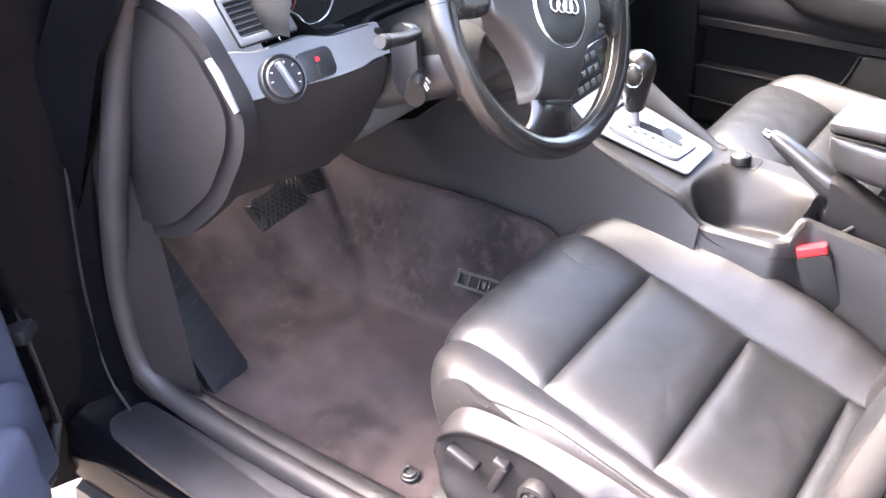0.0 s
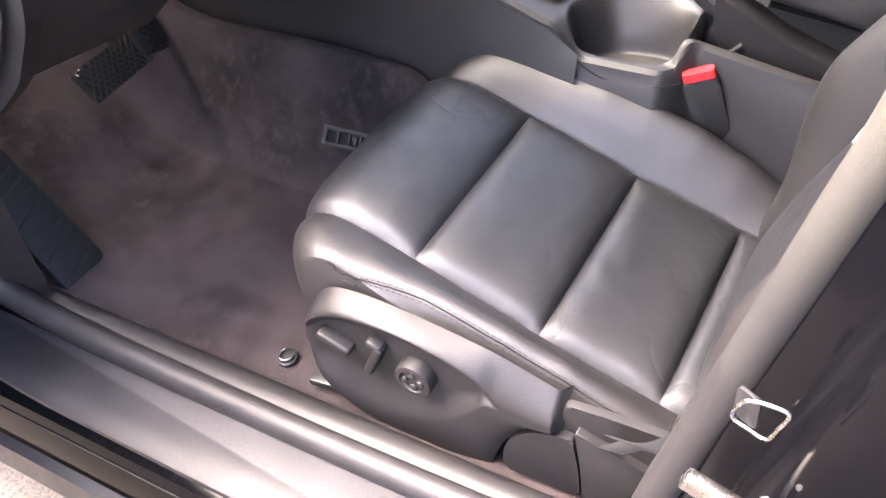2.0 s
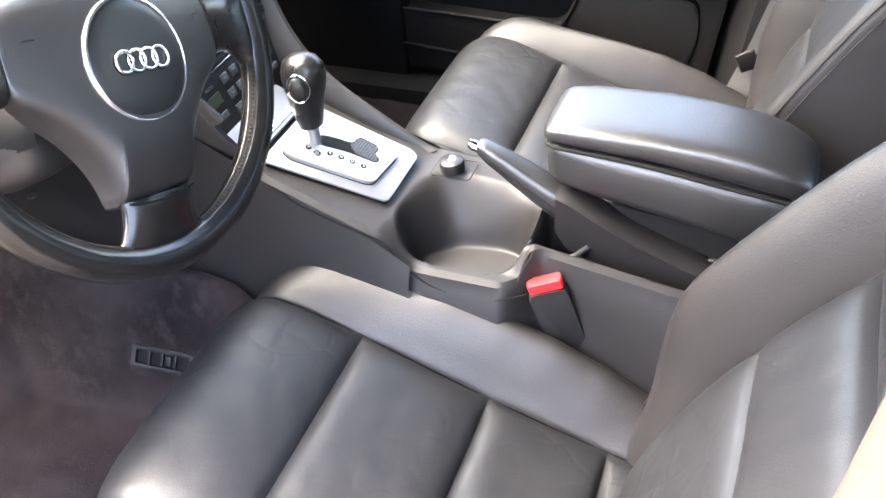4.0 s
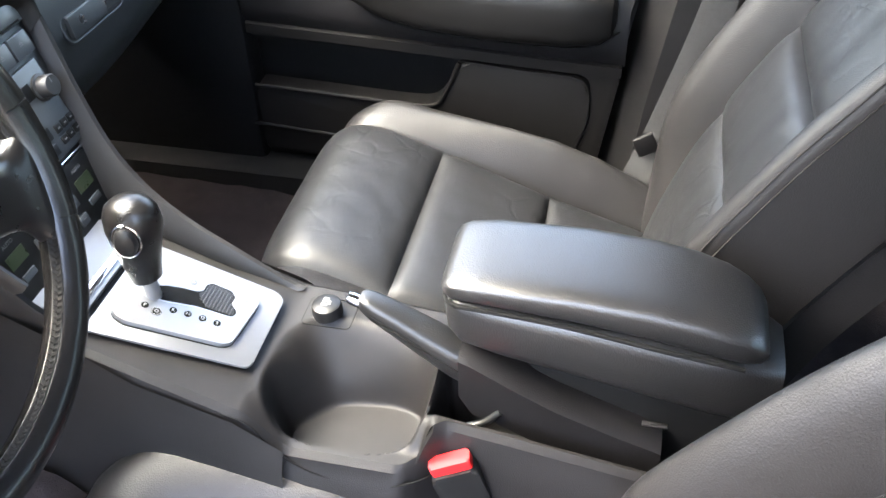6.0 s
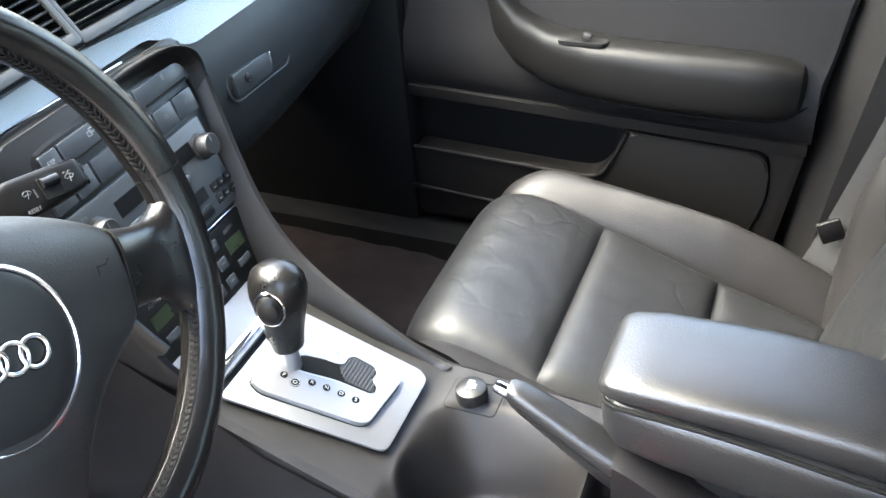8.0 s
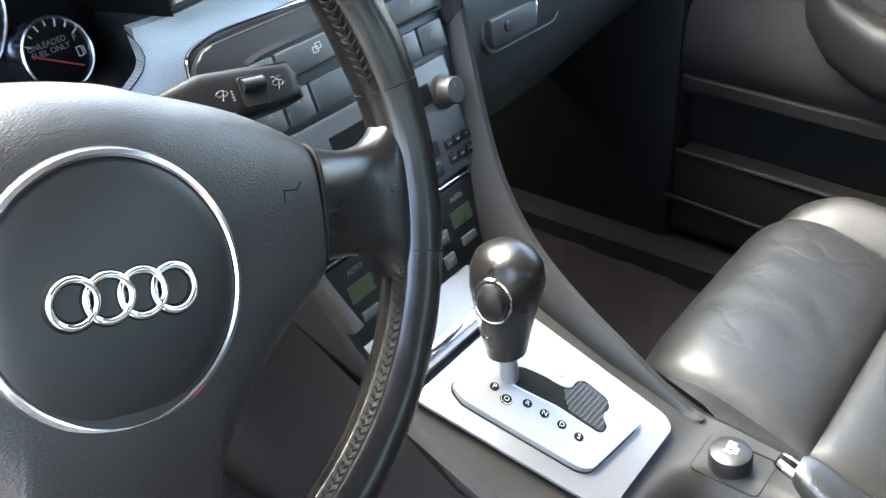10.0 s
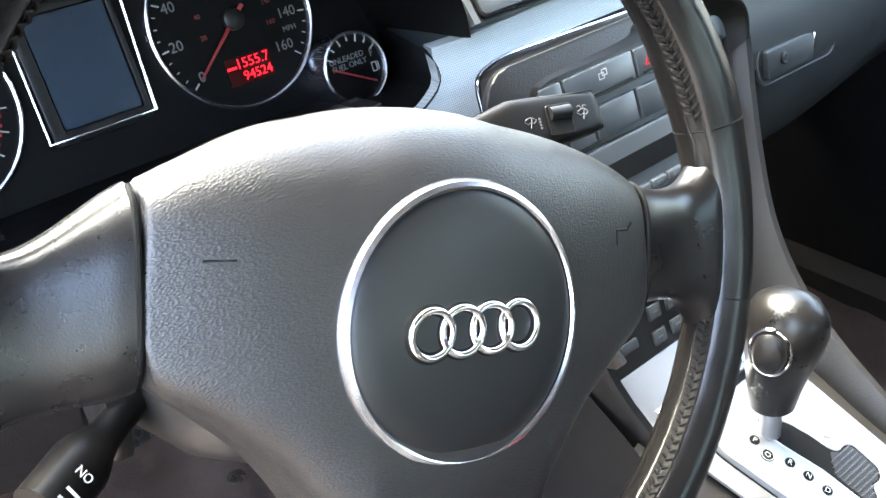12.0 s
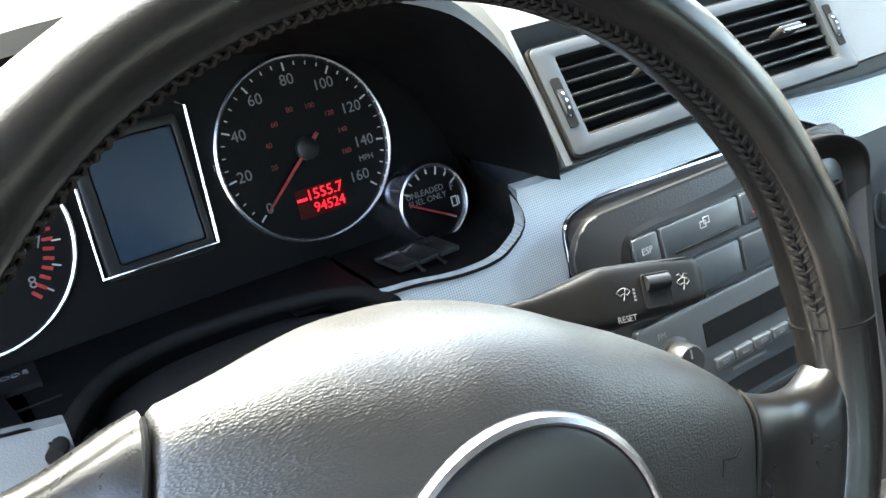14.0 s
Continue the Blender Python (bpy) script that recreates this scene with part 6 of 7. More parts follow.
def vent(cx, cy, cz, w, h, yaw, knobs, deep=0.022, name="air_vent", tab_x=0.0, tilt=0.75):
    t = thing(name, (cx, cy, cz - h / 2), "grey dashboard air vent with black louvres", "air vent", "dashboard vents")
    m = axes((cx, cy, cz), (math.cos(yaw), math.sin(yaw), 0), (0, tilt, 1.0))
    left, right = (0.017 if -1 in knobs else 0.006), (0.017 if 1 in knobs else 0.006)
    ow, ox = w - left - right, (left - right) / 2
    part("shadow_gap", ring(rrect(w + 0.0030, h + 0.0030, 0.005), rrect(w - 0.002, h - 0.002, 0.004), 0.003, m @ pose(0, 0, -0.0030)), BLACK_MATT, t)
    part("bezel", ring(rrect(w, h, 0.004), rrect(ow, h - 0.020, 0.002, 5, ox, 0.001), 0.006, m @ pose(0, 0, -0.0045), 0.0010), DASH_LOW, t)
    part("well", slab(rrect(ow + 0.002, h - 0.018, 0.003, 5, ox, 0.001), 0.002, m @ pose(0, 0, -deep)), BLACK_MATT, t)
    part("well_wall", ring(rrect(ow + 0.003, h - 0.017, 0.003, 5, ox, 0.001), rrect(ow, h - 0.020, 0.002, 5, ox, 0.001), deep - 0.005, m @ pose(0, 0, -deep)), BLACK_MATT, t)
    n = 6
    span = h - 0.020
    for k in range(n):
        y = 0.001 + span * ((k + 0.35) / n - 0.5)
        part("louvre", block(ow, 0.0022, min(0.017, deep), m @ pose(ox, y, -0.0012 - min(0.017, deep) / 2, 20, 0, 0), 0.0009), BLACK, t)
    if deep > 0.01:
        tab = part("slider", block(0.0225, 0.0050, 0.015, m @ pose(tab_x, 0.003, 0.0045, -8, 0, 0), 0.0018), COLUMN_GREY, t, "satin slider tab")
        part("slider_edge", block(0.0215, 0.0016, 0.0035, m @ pose(tab_x, 0.0012, 0.0128, -8, 0, 0), 0.0006), SATIN, tab, "bright metal edge")
    for sx in knobs:
        kx = sx * (w / 2 - 0.0085)
        well = part("wheel_slot", slab(rrect(0.0075, 0.034, 0.001), 0.0016, m @ pose(kx, -0.002, 0.0007)), BLACK_MATT, t)
        part("thumbwheel", lathe([(0.0145, -0.0028), (0.0158, -0.0022), (0.0158, 0.0022), (0.0145, 0.0028)], m @ pose(kx, -0.002, -0.0110, 0, 90, 0), 28), BUTTON, well)
        part("thumbwheel_marks", merge(*[block(0.0016, 0.0020, 0.0008, m @ pose(kx, -0.002 + dy, -0.011 + math.sqrt(0.0161 ** 2 - dy * dy), -math.degrees(math.asin(dy / 0.0161)), 0, 0)) for dy in (-0.0095, -0.0045, 0.0005, 0.0055)]), WHITE_INK, well)
        part("thumbwheel_ribs", merge(*[block(0.0052, 0.0005, 0.0006, m @ pose(kx, -0.002 + dy, -0.011 + math.sqrt(0.0160 ** 2 - dy * dy), -math.degrees(math.asin(dy / 0.0160)), 0, 0)) for dy in [-0.0108 + 0.0012 * q for q in range(19)]]), BLACK, well)
    return t


vent(-0.0290, 0.3430, 1.0625, 0.1420, 0.0750, 0.0, (-1,), tab_x=0.013)
vent(0.1140, 0.3400, 1.0590, 0.1420, 0.0750, radians(-2.0), (1,), tab_x=0.008)
vent(-0.583, 0.374, 1.044, 0.086, 0.070, radians(-10), (), 0.006, tilt=0.65 / 0.76)

# instrument cluster
cluster = thing("instrument_cluster", (-0.34, 0.43, 0.95), "black instrument cluster with chrome-ringed gauges", "instrument cluster")
CL = axes((-0.34, 0.424, 1.0245), (1, 0, 0), (0, 0.31, 0.95))
face = rounded([(-0.255, -0.075), (-0.20, -0.098), (0.20, -0.098), (0.255, -0.075), (0.250, -0.03), (0.20, 0.050), (0.155, 0.085), (0.08, 0.105), (-0.08, 0.105), (-0.155, 0.085), (-0.20, 0.050), (-0.250, -0.03)], 0.02, 4)
part("face", slab(face, 0.004, CL @ pose(0, 0, -0.006)), CLUSTER_BLACK, cluster)


def gauge(lx, ly, r, name, label, h=0.0):
    m = CL @ pose(lx, ly, h)
    g = part(name, slab(disc(r, 64), 0.002, m @ pose(0, 0, -0.0015)), DIAL_FACE, cluster, label)
    part("bezel", lathe([(r + 0.0015, -0.002 - h), (r + 0.0012, 0.0028), (r, 0.0036), (r - 0.0012, 0.0030), (r - 0.0022, 0.0004)], m, 72), SATIN, g, "satin chrome bezel")
    return g, m


speedo, sm = gauge(0.1062, 0.0222, 0.0600, "speedometer", "dark speedometer reading zero")
ticks = []
for k in range(33):
    a = radians(221 - 262 * k / 32)
    big = k % 4 == 0
    ln = 0.0052 if big else 0.0024
    m = sm @ pose((0.0562 - ln / 2) * math.cos(a), (0.0562 - ln / 2) * math.sin(a), 0.0008, 0, 0, math.degrees(a))
    ticks.append(block(ln, 0.0010 if big else 0.0006, 0.0003, m))
part("scale", merge(*ticks), WHITE_INK, speedo)
for k in range(9):
    a = radians(221 - 262 * k / 8)
    r = (0.0462, 0.0452, 0.0452, 0.0448, 0.0450, 0.0440, 0.0425, 0.0418, 0.0418)[k]
    part("numeral", words(str(20 * k), 0.0100, sm @ pose(r * math.cos(a), r * math.sin(a), 0.0008), 0.0001), GREY_INK, speedo)
part("unit_lettering", words("MPH", 0.0054, sm @ pose(0.0400, -0.0170, 0.0008), 0.0001), GREY_INK, speedo)
red = []
for k in range(1, 9):
    a = radians(221 - 262 * (k - 0.1) / 8.6)
    red.append(words(str(20 * k), 0.0048, sm @ pose(0.027 * math.cos(a) + 0.002, 0.027 * math.sin(a), 0.0008), 0.0001))
part("inner_scale", merge(*red), mat("dark_red_print", (0.10, 0.006, 0.008), 0.5, vary=0.05), speedo)
a0 = radians(221)
part("needle", tube([sm @ Vector((-0.012 * math.cos(a0), -0.012 * math.sin(a0), 0.004)), sm @ Vector((0.0475 * math.cos(a0), 0.0475 * math.sin(a0), 0.003))], lambda t: 0.0014 - 0.0007 * t, 8), NEEDLE, speedo, "red needle")
part("needle_hub", lathe([(0.0075, 0.0005), (0.0075, 0.005), (0.006, 0.006), (0, 0.006)], sm, 24), BLACK, speedo)
lcd = part("odometer_display", slab(rrect(0.0345, 0.0190, 0.001), 0.0012, sm @ pose(0.0010, -0.0345, 0)), LIT_DIM, speedo, "dim red display field")
part("odometer_digits", merge(words("1555.7", 0.0098, sm @ pose(0.0175, -0.0300, 0.0013), 0.0001, "RIGHT"), words("94524", 0.0092, sm @ pose(0.0172, -0.0388, 0.0013), 0.0001, "RIGHT"),
                              block(0.0072, 0.0018, 0.0002, sm @ pose(-0.0125, -0.0315, 0.0013))), LIT_RED, lcd, "glowing red digits")
fuel, fm = gauge(0.1742, -0.0352, 0.0255, "fuel_gauge", "small dark fuel gauge", 0.024)
part("scale", merge(*[block(0.005 if k % 2 == 0 else 0.003, 0.0010, 0.0003, fm @ pose(0.0215 * math.cos(a), 0.0215 * math.sin(a), 0.0008, 0, 0, math.degrees(a))) for k, a in enumerate([radians(150 - 120 * i / 6) for i in range(7)])]), WHITE_INK, fuel)
part("fuel_lettering", merge(words("UNLEADED", 0.0058, fm @ pose(-0.0045, 0.0085, 0.0008), 0.0001), words("FUEL ONLY", 0.0058, fm @ pose(-0.0035, 0.0032, 0.0008), 0.0001), words("F", 0.007, fm @ pose(0.0165, 0.0065, 0.0008), 0.0001)), GREY_INK, fuel)
part("pump_symbol", merge(ring(rrect(0.0045, 0.007, 0.0005, 2, 0.0160, -0.0035), rrect(0.0032, 0.0057, 0.0003, 2, 0.0160, -0.0035), 0.0003, fm @ pose(0, 0, 0.0008)), block(0.0008, 0.006, 0.0003, fm @ pose(0.0195, -0.0035, 0.0009))), WHITE_INK, fuel)
part("needle", tube([fm @ Vector((-0.0195, 0.004, 0.003)), fm @ Vector((0.0135, -0.0135, 0.003))], 0.0007, 6), NEEDLE, fuel, "red needle")
tacho, tm = gauge(-0.105, 0.0200, 0.0595, "rev_counter", "dark rev counter")
part("scale", merge(*[block(0.005, 0.0009, 0.0003, tm @ pose(0.050 * math.cos(a), 0.050 * math.sin(a), 0.0008, 0, 0, math.degrees(a))) for a in [radians(221 - 262 * i / 16) for i in range(17)]]), WHITE_INK, tacho)
for k in range(9):
    a = radians(221 - 262 * k / 8)
    part("numeral", words(str(k), 0.0098, tm @ pose(0.0405 * math.cos(a), 0.0405 * math.sin(a), 0.0008), 0.0001), GREY_INK, tacho)
part("red_marks", merge(*[block(0.006, 0.0020, 0.0004, tm @ pose(0.0455 * math.cos(a), 0.0455 * math.sin(a), 0.0009, 0, 0, math.degrees(a))) for a in [radians(14 - 62 * i / 9) for i in range(10)]]), LIT_FAINT, tacho, "faint red marks")
part("needle", tube([tm @ Vector((0, 0, 0.004)), tm @ Vector((0.0475 * math.cos(a0), 0.0475 * math.sin(a0), 0.003))], lambda t: 0.0014 - 0.0007 * t, 8), NEEDLE, tacho)
gauge(-0.1742, -0.0352, 0.0255, "temperature_gauge", "small dark temperature gauge", 0.024)
scr = part("trip_screen", slab(rrect(0.052, 0.070, 0.002, 3, 0.0, 0.023), 0.0016, CL @ pose(0, 0, -0.001)), SCREEN, cluster, "unlit trip display, blue reflection put into its colour")
part("screen_frame", merge(tube([CL @ Vector(p) for p in ((-0.036, 0.058, 0.002), (-0.0385, -0.0175, 0.002), (0.0330, -0.0175, 0.002), (0.0375, 0.068, 0.002), (0.032, 0.071, 0.002))], 0.0012, 6)), SATIN, scr, "satin chrome frame")
part("screen_ridge", ring(rrect(0.066, 0.086, 0.003, 3, -0.002, 0.022), rrect(0.054, 0.072, 0.002, 3, 0.0, 0.023), 0.003, CL @ pose(0, 0, -0.001), 0.001), BLACK, scr)
# push buttons let into the shelf below the gauges
for bx, tx in ((-0.2175, "CHECK"), (-0.2020, ""), (-0.1865, "0.0")):
    at = axes((bx, 0.3560, 0.986 - 0.12 * 0.038 + 0.0035), (1, 0.05, 0), (0.18, 1, -0.12))
    b = part("push_button", slab(rounded([(-0.0070, -0.0150), (0.0070, -0.0150), (0.0070, 0.0150), (-0.0070, 0.0150)], 0.0012, 3), 0.0030, at, 0.0008), BUTTON_DARK, cluster)
    if tx:
        part("lettering", words(tx, 0.0052, at @ pose(0, 0.0085, 0.0031), 0.0001), GREY_INK, b)
    else:
        part("spanner_symbol", merge(tube([at @ Vector((-0.004, 0.0065, 0.0032)), at @ Vector((0.003, 0.0100, 0.0032))], 0.0006, 5), ring(disc(0.0020, 12, -0.005, 0.006), disc(0.0011, 12, -0.005, 0.006), 0.0002, at @ pose(0, 0, 0.0031))), GREY_INK, b)
for bx in (-0.2097, -0.1942):
    part("button_post", tube([(bx, 0.3460, 0.9868), (bx - 0.0035, 0.3300, 0.9890)], 0.0012, 6), BLACK, cluster)
at = axes((-0.4440, 0.3860, 0.986 - 0.12 * 0.068 + 0.0035), (1, -0.05, 0), (0, 1, -0.12))
b = part("push_button", slab(rrect(0.030, 0.030, 0.001), 0.0030, at, 0.0008), BUTTON_DARK, cluster)
part("lettering", words("MODE", 0.0074, at @ pose(0, 0.004, 0.0031), 0.0001), GREY_INK, b)
part("shelf_joint", tube([(-0.50, 0.352, shelf_z(0.352) + 0.003), (-0.424, 0.3520, shelf_z(0.352) + 0.003)], 0.0010, 5), BLACK_MATT, cluster)
# hood over the cluster
arch = [(0.2345, 1.0195), (0.229, 1.046), (0.206, 1.094), (0.178, 1.126), (0.145, 1.146), (0.08, 1.163), (0.0, 1.168)]
arch = arch + [(-x, z) for x, z in reversed(arch[:-1])]
arch = [(p.x, p.y) for p in curve([(x, z, 0) for x, z in arch], 5)]


def hood_row(y, k, dz, grow):
    return [(-0.345 + x * k, y, 1.010 + (z - 1.010) * grow + dz) for x, z in arch]


part("hood", loft([hood_row(0.43, 0.93, -0.005, 0.72), hood_row(0.36, 0.955, 0.0, 0.93), hood_row(0.328, 0.985, 0.0, 0.99), hood_row(0.323, 1.0, 0.0, 1.0), hood_row(0.330, 1.015, 0.002, 1.04), hood_row(0.40, 1.03, 0.004, 1.05), hood_row(0.60, 1.04, -0.03, 0.9), hood_row(0.75, 1.05, -0.06, 0.7)], closed=False), CLUSTER_BLACK, cluster, "dark grained cluster hood")

# centre stack
stack = thing("centre_stack", (0.005, 0.24, 0.74), "dark centre stack with radio and climate controls", "centre stack")
SK = axes((0.006, 0.2695, 0.9335), (1, 0, 0), (0, 0.31, 0.95))


def up(z):
    return (z - 0.9335) / 0.95


board = rounded([(-0.104, up(0.745)), (0.100, up(0.745)), (0.107, up(0.83)), (0.140, up(0.985)), (0.128, up(1.003)), (-0.120, up(1.003)), (-0.138, up(0.985)), (-0.110, up(0.83))], [0, 0, 0.01, 0.012, 0.01, 0.01, 0.012, 0.01], 4)
part("board", slab(board, 0.006, SK @ pose(0, 0, -0.009), 0.002), PLASTIC_SOFT, stack)


# smooth hood that rises from the chrome edge and rounds down into the fin
HOOD = [((-0.1165, 0.300, 0.950), (-0.107, 0.287, 0.946), (-0.092, 0.2725, 0.940)), ((-0.1155, 0.309, 0.9723), (-0.106, 0.2925, 0.9690), (-0.0905, 0.2790, 0.9640)), ((-0.113, 0.315, 0.985), (-0.104, 0.2960, 0.9815), (-0.0880, 0.2835, 0.9755)), ((-0.108, 0.318, 0.9910), (-0.100, 0.2985, 0.9880), (-0.0840, 0.2855, 0.9810)), ((-0.098, 0.319, 0.9948), (-0.092, 0.3000, 0.9915), (-0.0780, 0.2862, 0.9832)), ((-0.0777, 0.3205, 0.9975), (-0.074, 0.3005, 0.9942), (-0.066, 0.2866, 0.9845)),
        ((-0.0367, 0.320, 0.9965), (-0.035, 0.2990, 0.9950), (-0.032, 0.2866, 0.9848)), ((0.020, 0.319, 0.9950), (0.020, 0.2950, 0.9968), (0.020, 0.2866, 0.9845)), ((0.065, 0.318, 0.9940), (0.066, 0.2880, 1.0010), (0.066, 0.2862, 0.9835)), ((0.100, 0.317, 0.9930), (0.102, 0.2790, 1.0030), (0.100, 0.2850, 0.9815)),
        ((0.126, 0.315, 0.9900), (0.1230, 0.2735, 0.9970), (0.117, 0.2840, 0.9785)), ((0.1450, 0.312, 0.9820), (0.1350, 0.2700, 0.9880), (0.1235, 0.2815, 0.9720)), ((0.1505, 0.306, 0.9680), (0.1400, 0.2675, 0.9760), (0.1255, 0.2780, 0.9620)), ((0.1495, 0.300, 0.9480), (0.1385, 0.2640, 0.9600), (0.1245, 0.2730, 0.9460))]
lines = [curve([st[k] for st in HOOD], 5) for k in range(3)]
rows = []
for o, c, i in zip(*lines):
    q = [p for p in curve([o, o.lerp(c, 0.5) + Vector((0, 0, 0.0022)), c, i.lerp(c, 0.45) + Vector((0, 0.0005, 0.0)), i], 4)]
    rows.append([o + Vector((0, 0.004, -0.006))] + q + [i + Vector((0, 0.008, -0.001))])
part("hood", loft(rows, closed=False), STALK, stack, "smooth dark hood over the controls", 60)


def key(x0, x1, z0, z1, h=0.004, m=BUTTON, name="key", label=""):
    return part(name, slab(rrect(x1 - x0, up(z1) - up(z0), 0.0018, 3, (x0 + x1) / 2, (up(z0) + up(z1)) / 2), h, SK @ pose(0, 0, -0.003), 0.0010), m, stack, label)


row1 = []
for x0, x1 in ((-0.0915, -0.0696), (-0.0665, 0.0072), (0.0103, 0.0380), (0.0412, 0.1200)):
    row1.append(key(x0, x1, 0.9600, 0.9812))
part("lettering", words("ESP", 0.0066, SK @ pose(-0.0810, up(0.9715), 0.0013), 0.0001), WHITE_INK, row1[0])
part("symbol", merge(*[ring(rrect(0.006, 0.005, 0.0004, 2, -0.028 + d, up(0.9735) + d * 0.6), rrect(0.0046, 0.0036, 0.0003, 2, -0.028 + d, up(0.9735) + d * 0.6), 0.0002, SK @ pose(0, 0, 0.0013)) for d in (-0.001, 0.0025)]), WHITE_INK, row1[1])
part("hazard_symbol", ring([(0.0190, up(0.9665)), (0.0290, up(0.9665)), (0.0240, up(0.9755))], [(0.0210, up(0.9677)), (0.0270, up(0.9677)), (0.0240, up(0.9731))], 0.0003, SK @ pose(0, 0, 0.0012)), RED, row1[2], "red hazard triangle")
part("symbol", block(0.004, 0.006, 0.0003, SK @ pose(0.085, up(0.976), 0.0013)), GREY_INK, row1[3])
for lx, lw in ((-0.028, 0.060), (0.024, 0.018), (0.080, 0.066)):
    part("row_ledge", block(lw, 0.0016, 0.003, SK @ pose(lx, up(0.9628), 0.0012), 0.0006), BLACK_MATT, stack)
row2 = []
for x0, x1 in ((-0.104, -0.078), (-0.075, -0.049), (-0.046, 0.000), (0.003, 0.046), (0.049, 0.078), (0.081, 0.112)):
    row2.append(key(x0, x1, 0.931, 0.954, 0.005))
for k, (x, z) in enumerate(((-0.091, 0.944), (-0.062, 0.944), (0.063, 0.944), (0.096, 0.944))):
    part("symbol", merge(ring([(x - 0.0030, up(z) - 0.0006), (x + 0.0030, up(z) - 0.0006), (x, up(z) + 0.0026)], [(x - 0.0016, up(z)), (x + 0.0016, up(z)), (x, up(z) + 0.0016)], 0.0002, SK @ pose(0, 0, 0.0021)), block(0.0056, 0.0007, 0.0002, SK @ pose(x, up(z) - 0.0022, 0.0022))), GREY_INK, row2[(0, 1, 4, 5)[k]])
# radio
radio = part("radio", slab(rrect(0.208, up(0.926) - up(0.832), 0.003, 3, -0.001, (up(0.926) + up(0.832)) / 2), 0.005, SK @ pose(0, 0, -0.003), 0.0015), BUTTON, stack, "dark grey radio")
part("cassette_slot", block(0.120, 0.017, 0.0008, SK @ pose(0.012, up(0.9035), 0.0024)), BLACK_MATT, radio)
for k in range(5):
    part("preset_key", block(0.0175, 0.0085, 0.005, SK @ pose(-0.036 + 0.0193 * k, up(0.8822), 0.003), 0.0014, 3), BUTTON, radio)
    part("preset_mark", ring(rrect(0.0060, 0.0024, 0.0004, 2), rrect(0.0050, 0.0014, 0.0003, 2), 0.0002, SK @ pose(-0.036 + 0.0193 * k, up(0.8822), 0.0055)), GREY_INK, radio)
part("display", block(0.110, 0.014, 0.0012, SK @ pose(0.006, up(0.8600), 0.0022)), BLACK, radio)
part("brand_bar", block(0.035, 0.0022, 0.0003, SK @ pose(-0.0115, up(0.8730), 0.0025)), GREY_INK, radio)
for x in (-0.078, 0.087):
    k = part("volume_knob", lathe([(0.0150, 0), (0.0150, 0.003), (0.0125, 0.004), (0.0118, 0.015), (0.0105, 0.0165), (0.0, 0.0165)], SK @ pose(x, up(0.899), 0.002), 28), COLUMN_GREY, radio, "knurled round knob")
    part("knob_mark", block(0.0012, 0.006, 0.0004, SK @ pose(x, up(0.899) + 0.006, 0.0187)), GREY_INK, k)
part("lettering", words("FM", 0.0062, SK @ pose(-0.0850, up(0.9165), 0.0024), 0.0001), GREY_INK, radio)
for x in (-0.095, -0.083, -0.071, 0.074, 0.086, 0.098):
    for z in (0.858, 0.845):
        part("radio_key", block(0.0100, 0.0095, 0.003, SK @ pose(x, up(z), 0.0025), 0.0008), PLASTIC, radio)
for x in (-0.095, -0.083, -0.071, 0.074, 0.086, 0.098):
    for z in (0.858, 0.845):
        part("radio_symbol", block(0.004, 0.0014, 0.0003, SK @ pose(x, up(z), 0.0042)), GREY_INK, radio)
part("cassette_lid", block(0.105, 0.012, 0.002, SK @ pose(0.006, up(0.843), 0.0026), 0.0008), BLACK, radio)
part("chrome_strip", block(0.212, 0.0024, 0.003, SK @ pose(-0.001, up(0.8275), 0.0), 0.0008), CHROME, stack, "thin chrome strip")
# climate controls
climate = part("climate_panel", slab(rounded([(-0.100, up(0.752)), (0.096, up(0.752)), (0.103, up(0.824)), (-0.106, up(0.824))], 0.006, 4), 0.003, SK @ pose(0, 0, -0.003), 0.001), BLACK, stack, "black climate control panel")
for x in (-0.068, 0.064):
    part("green_display", block(0.028, 0.015, 0.0006, SK @ pose(x, up(0.797), 0.0004)), LCD_GREEN, climate, "unlit green display")
    part("lettering", words("AUTO", 0.0062, SK @ pose(x, up(0.8135), 0.0004), 0.0001), GREY_INK, climate)
    part("temperature_key", block(0.020, 0.008, 0.003, SK @ pose(x, up(0.776), 0.001), 0.0008), BUTTON, climate)
for k in range(4):
    for z in (0.811, 0.790, 0.769):
        part("climate_key", block(0.014, 0.012, 0.003, SK @ pose(-0.033 + 0.022 * k, up(z), 0.001), 0.0008), BUTTON, climate)
for k in range(4):
    for z in (0.811, 0.790, 0.769):
        part("climate_symbol", block(0.006, 0.0013, 0.0003, SK @ pose(-0.033 + 0.022 * k, up(z) + (k % 2) * 0.001, 0.0027)), GREY_INK, climate)

# glovebox latch
latch = thing("glovebox_latch", (0.25, 0.29, 0.88), "black glovebox latch in a rounded recess", "latch")
GL = axes((0.266, 0.3045, 0.8955), (1, 0.05, -0.06), (0, 0.22, 0.97))
part("recess", ring(rrect(0.150, 0.042, 0.019, 6), rrect(0.142, 0.036, 0.016, 6), 0.003, GL @ pose(0.022, 0, -0.002), 0.0012), DASH_LOW, latch)
part("backing", slab(rrect(0.144, 0.038, 0.017, 6), 0.002, GL @ pose(0.022, 0, -0.002)), PLASTIC_SOFT, latch)
part("handle", slab(rounded([(-0.042, -0.014), (0.040, -0.014), (0.046, 0.014), (-0.042, 0.014)], 0.003, 3), 0.006, GL @ pose(0, 0, 0.0), 0.0020), DASH_LOW, latch)
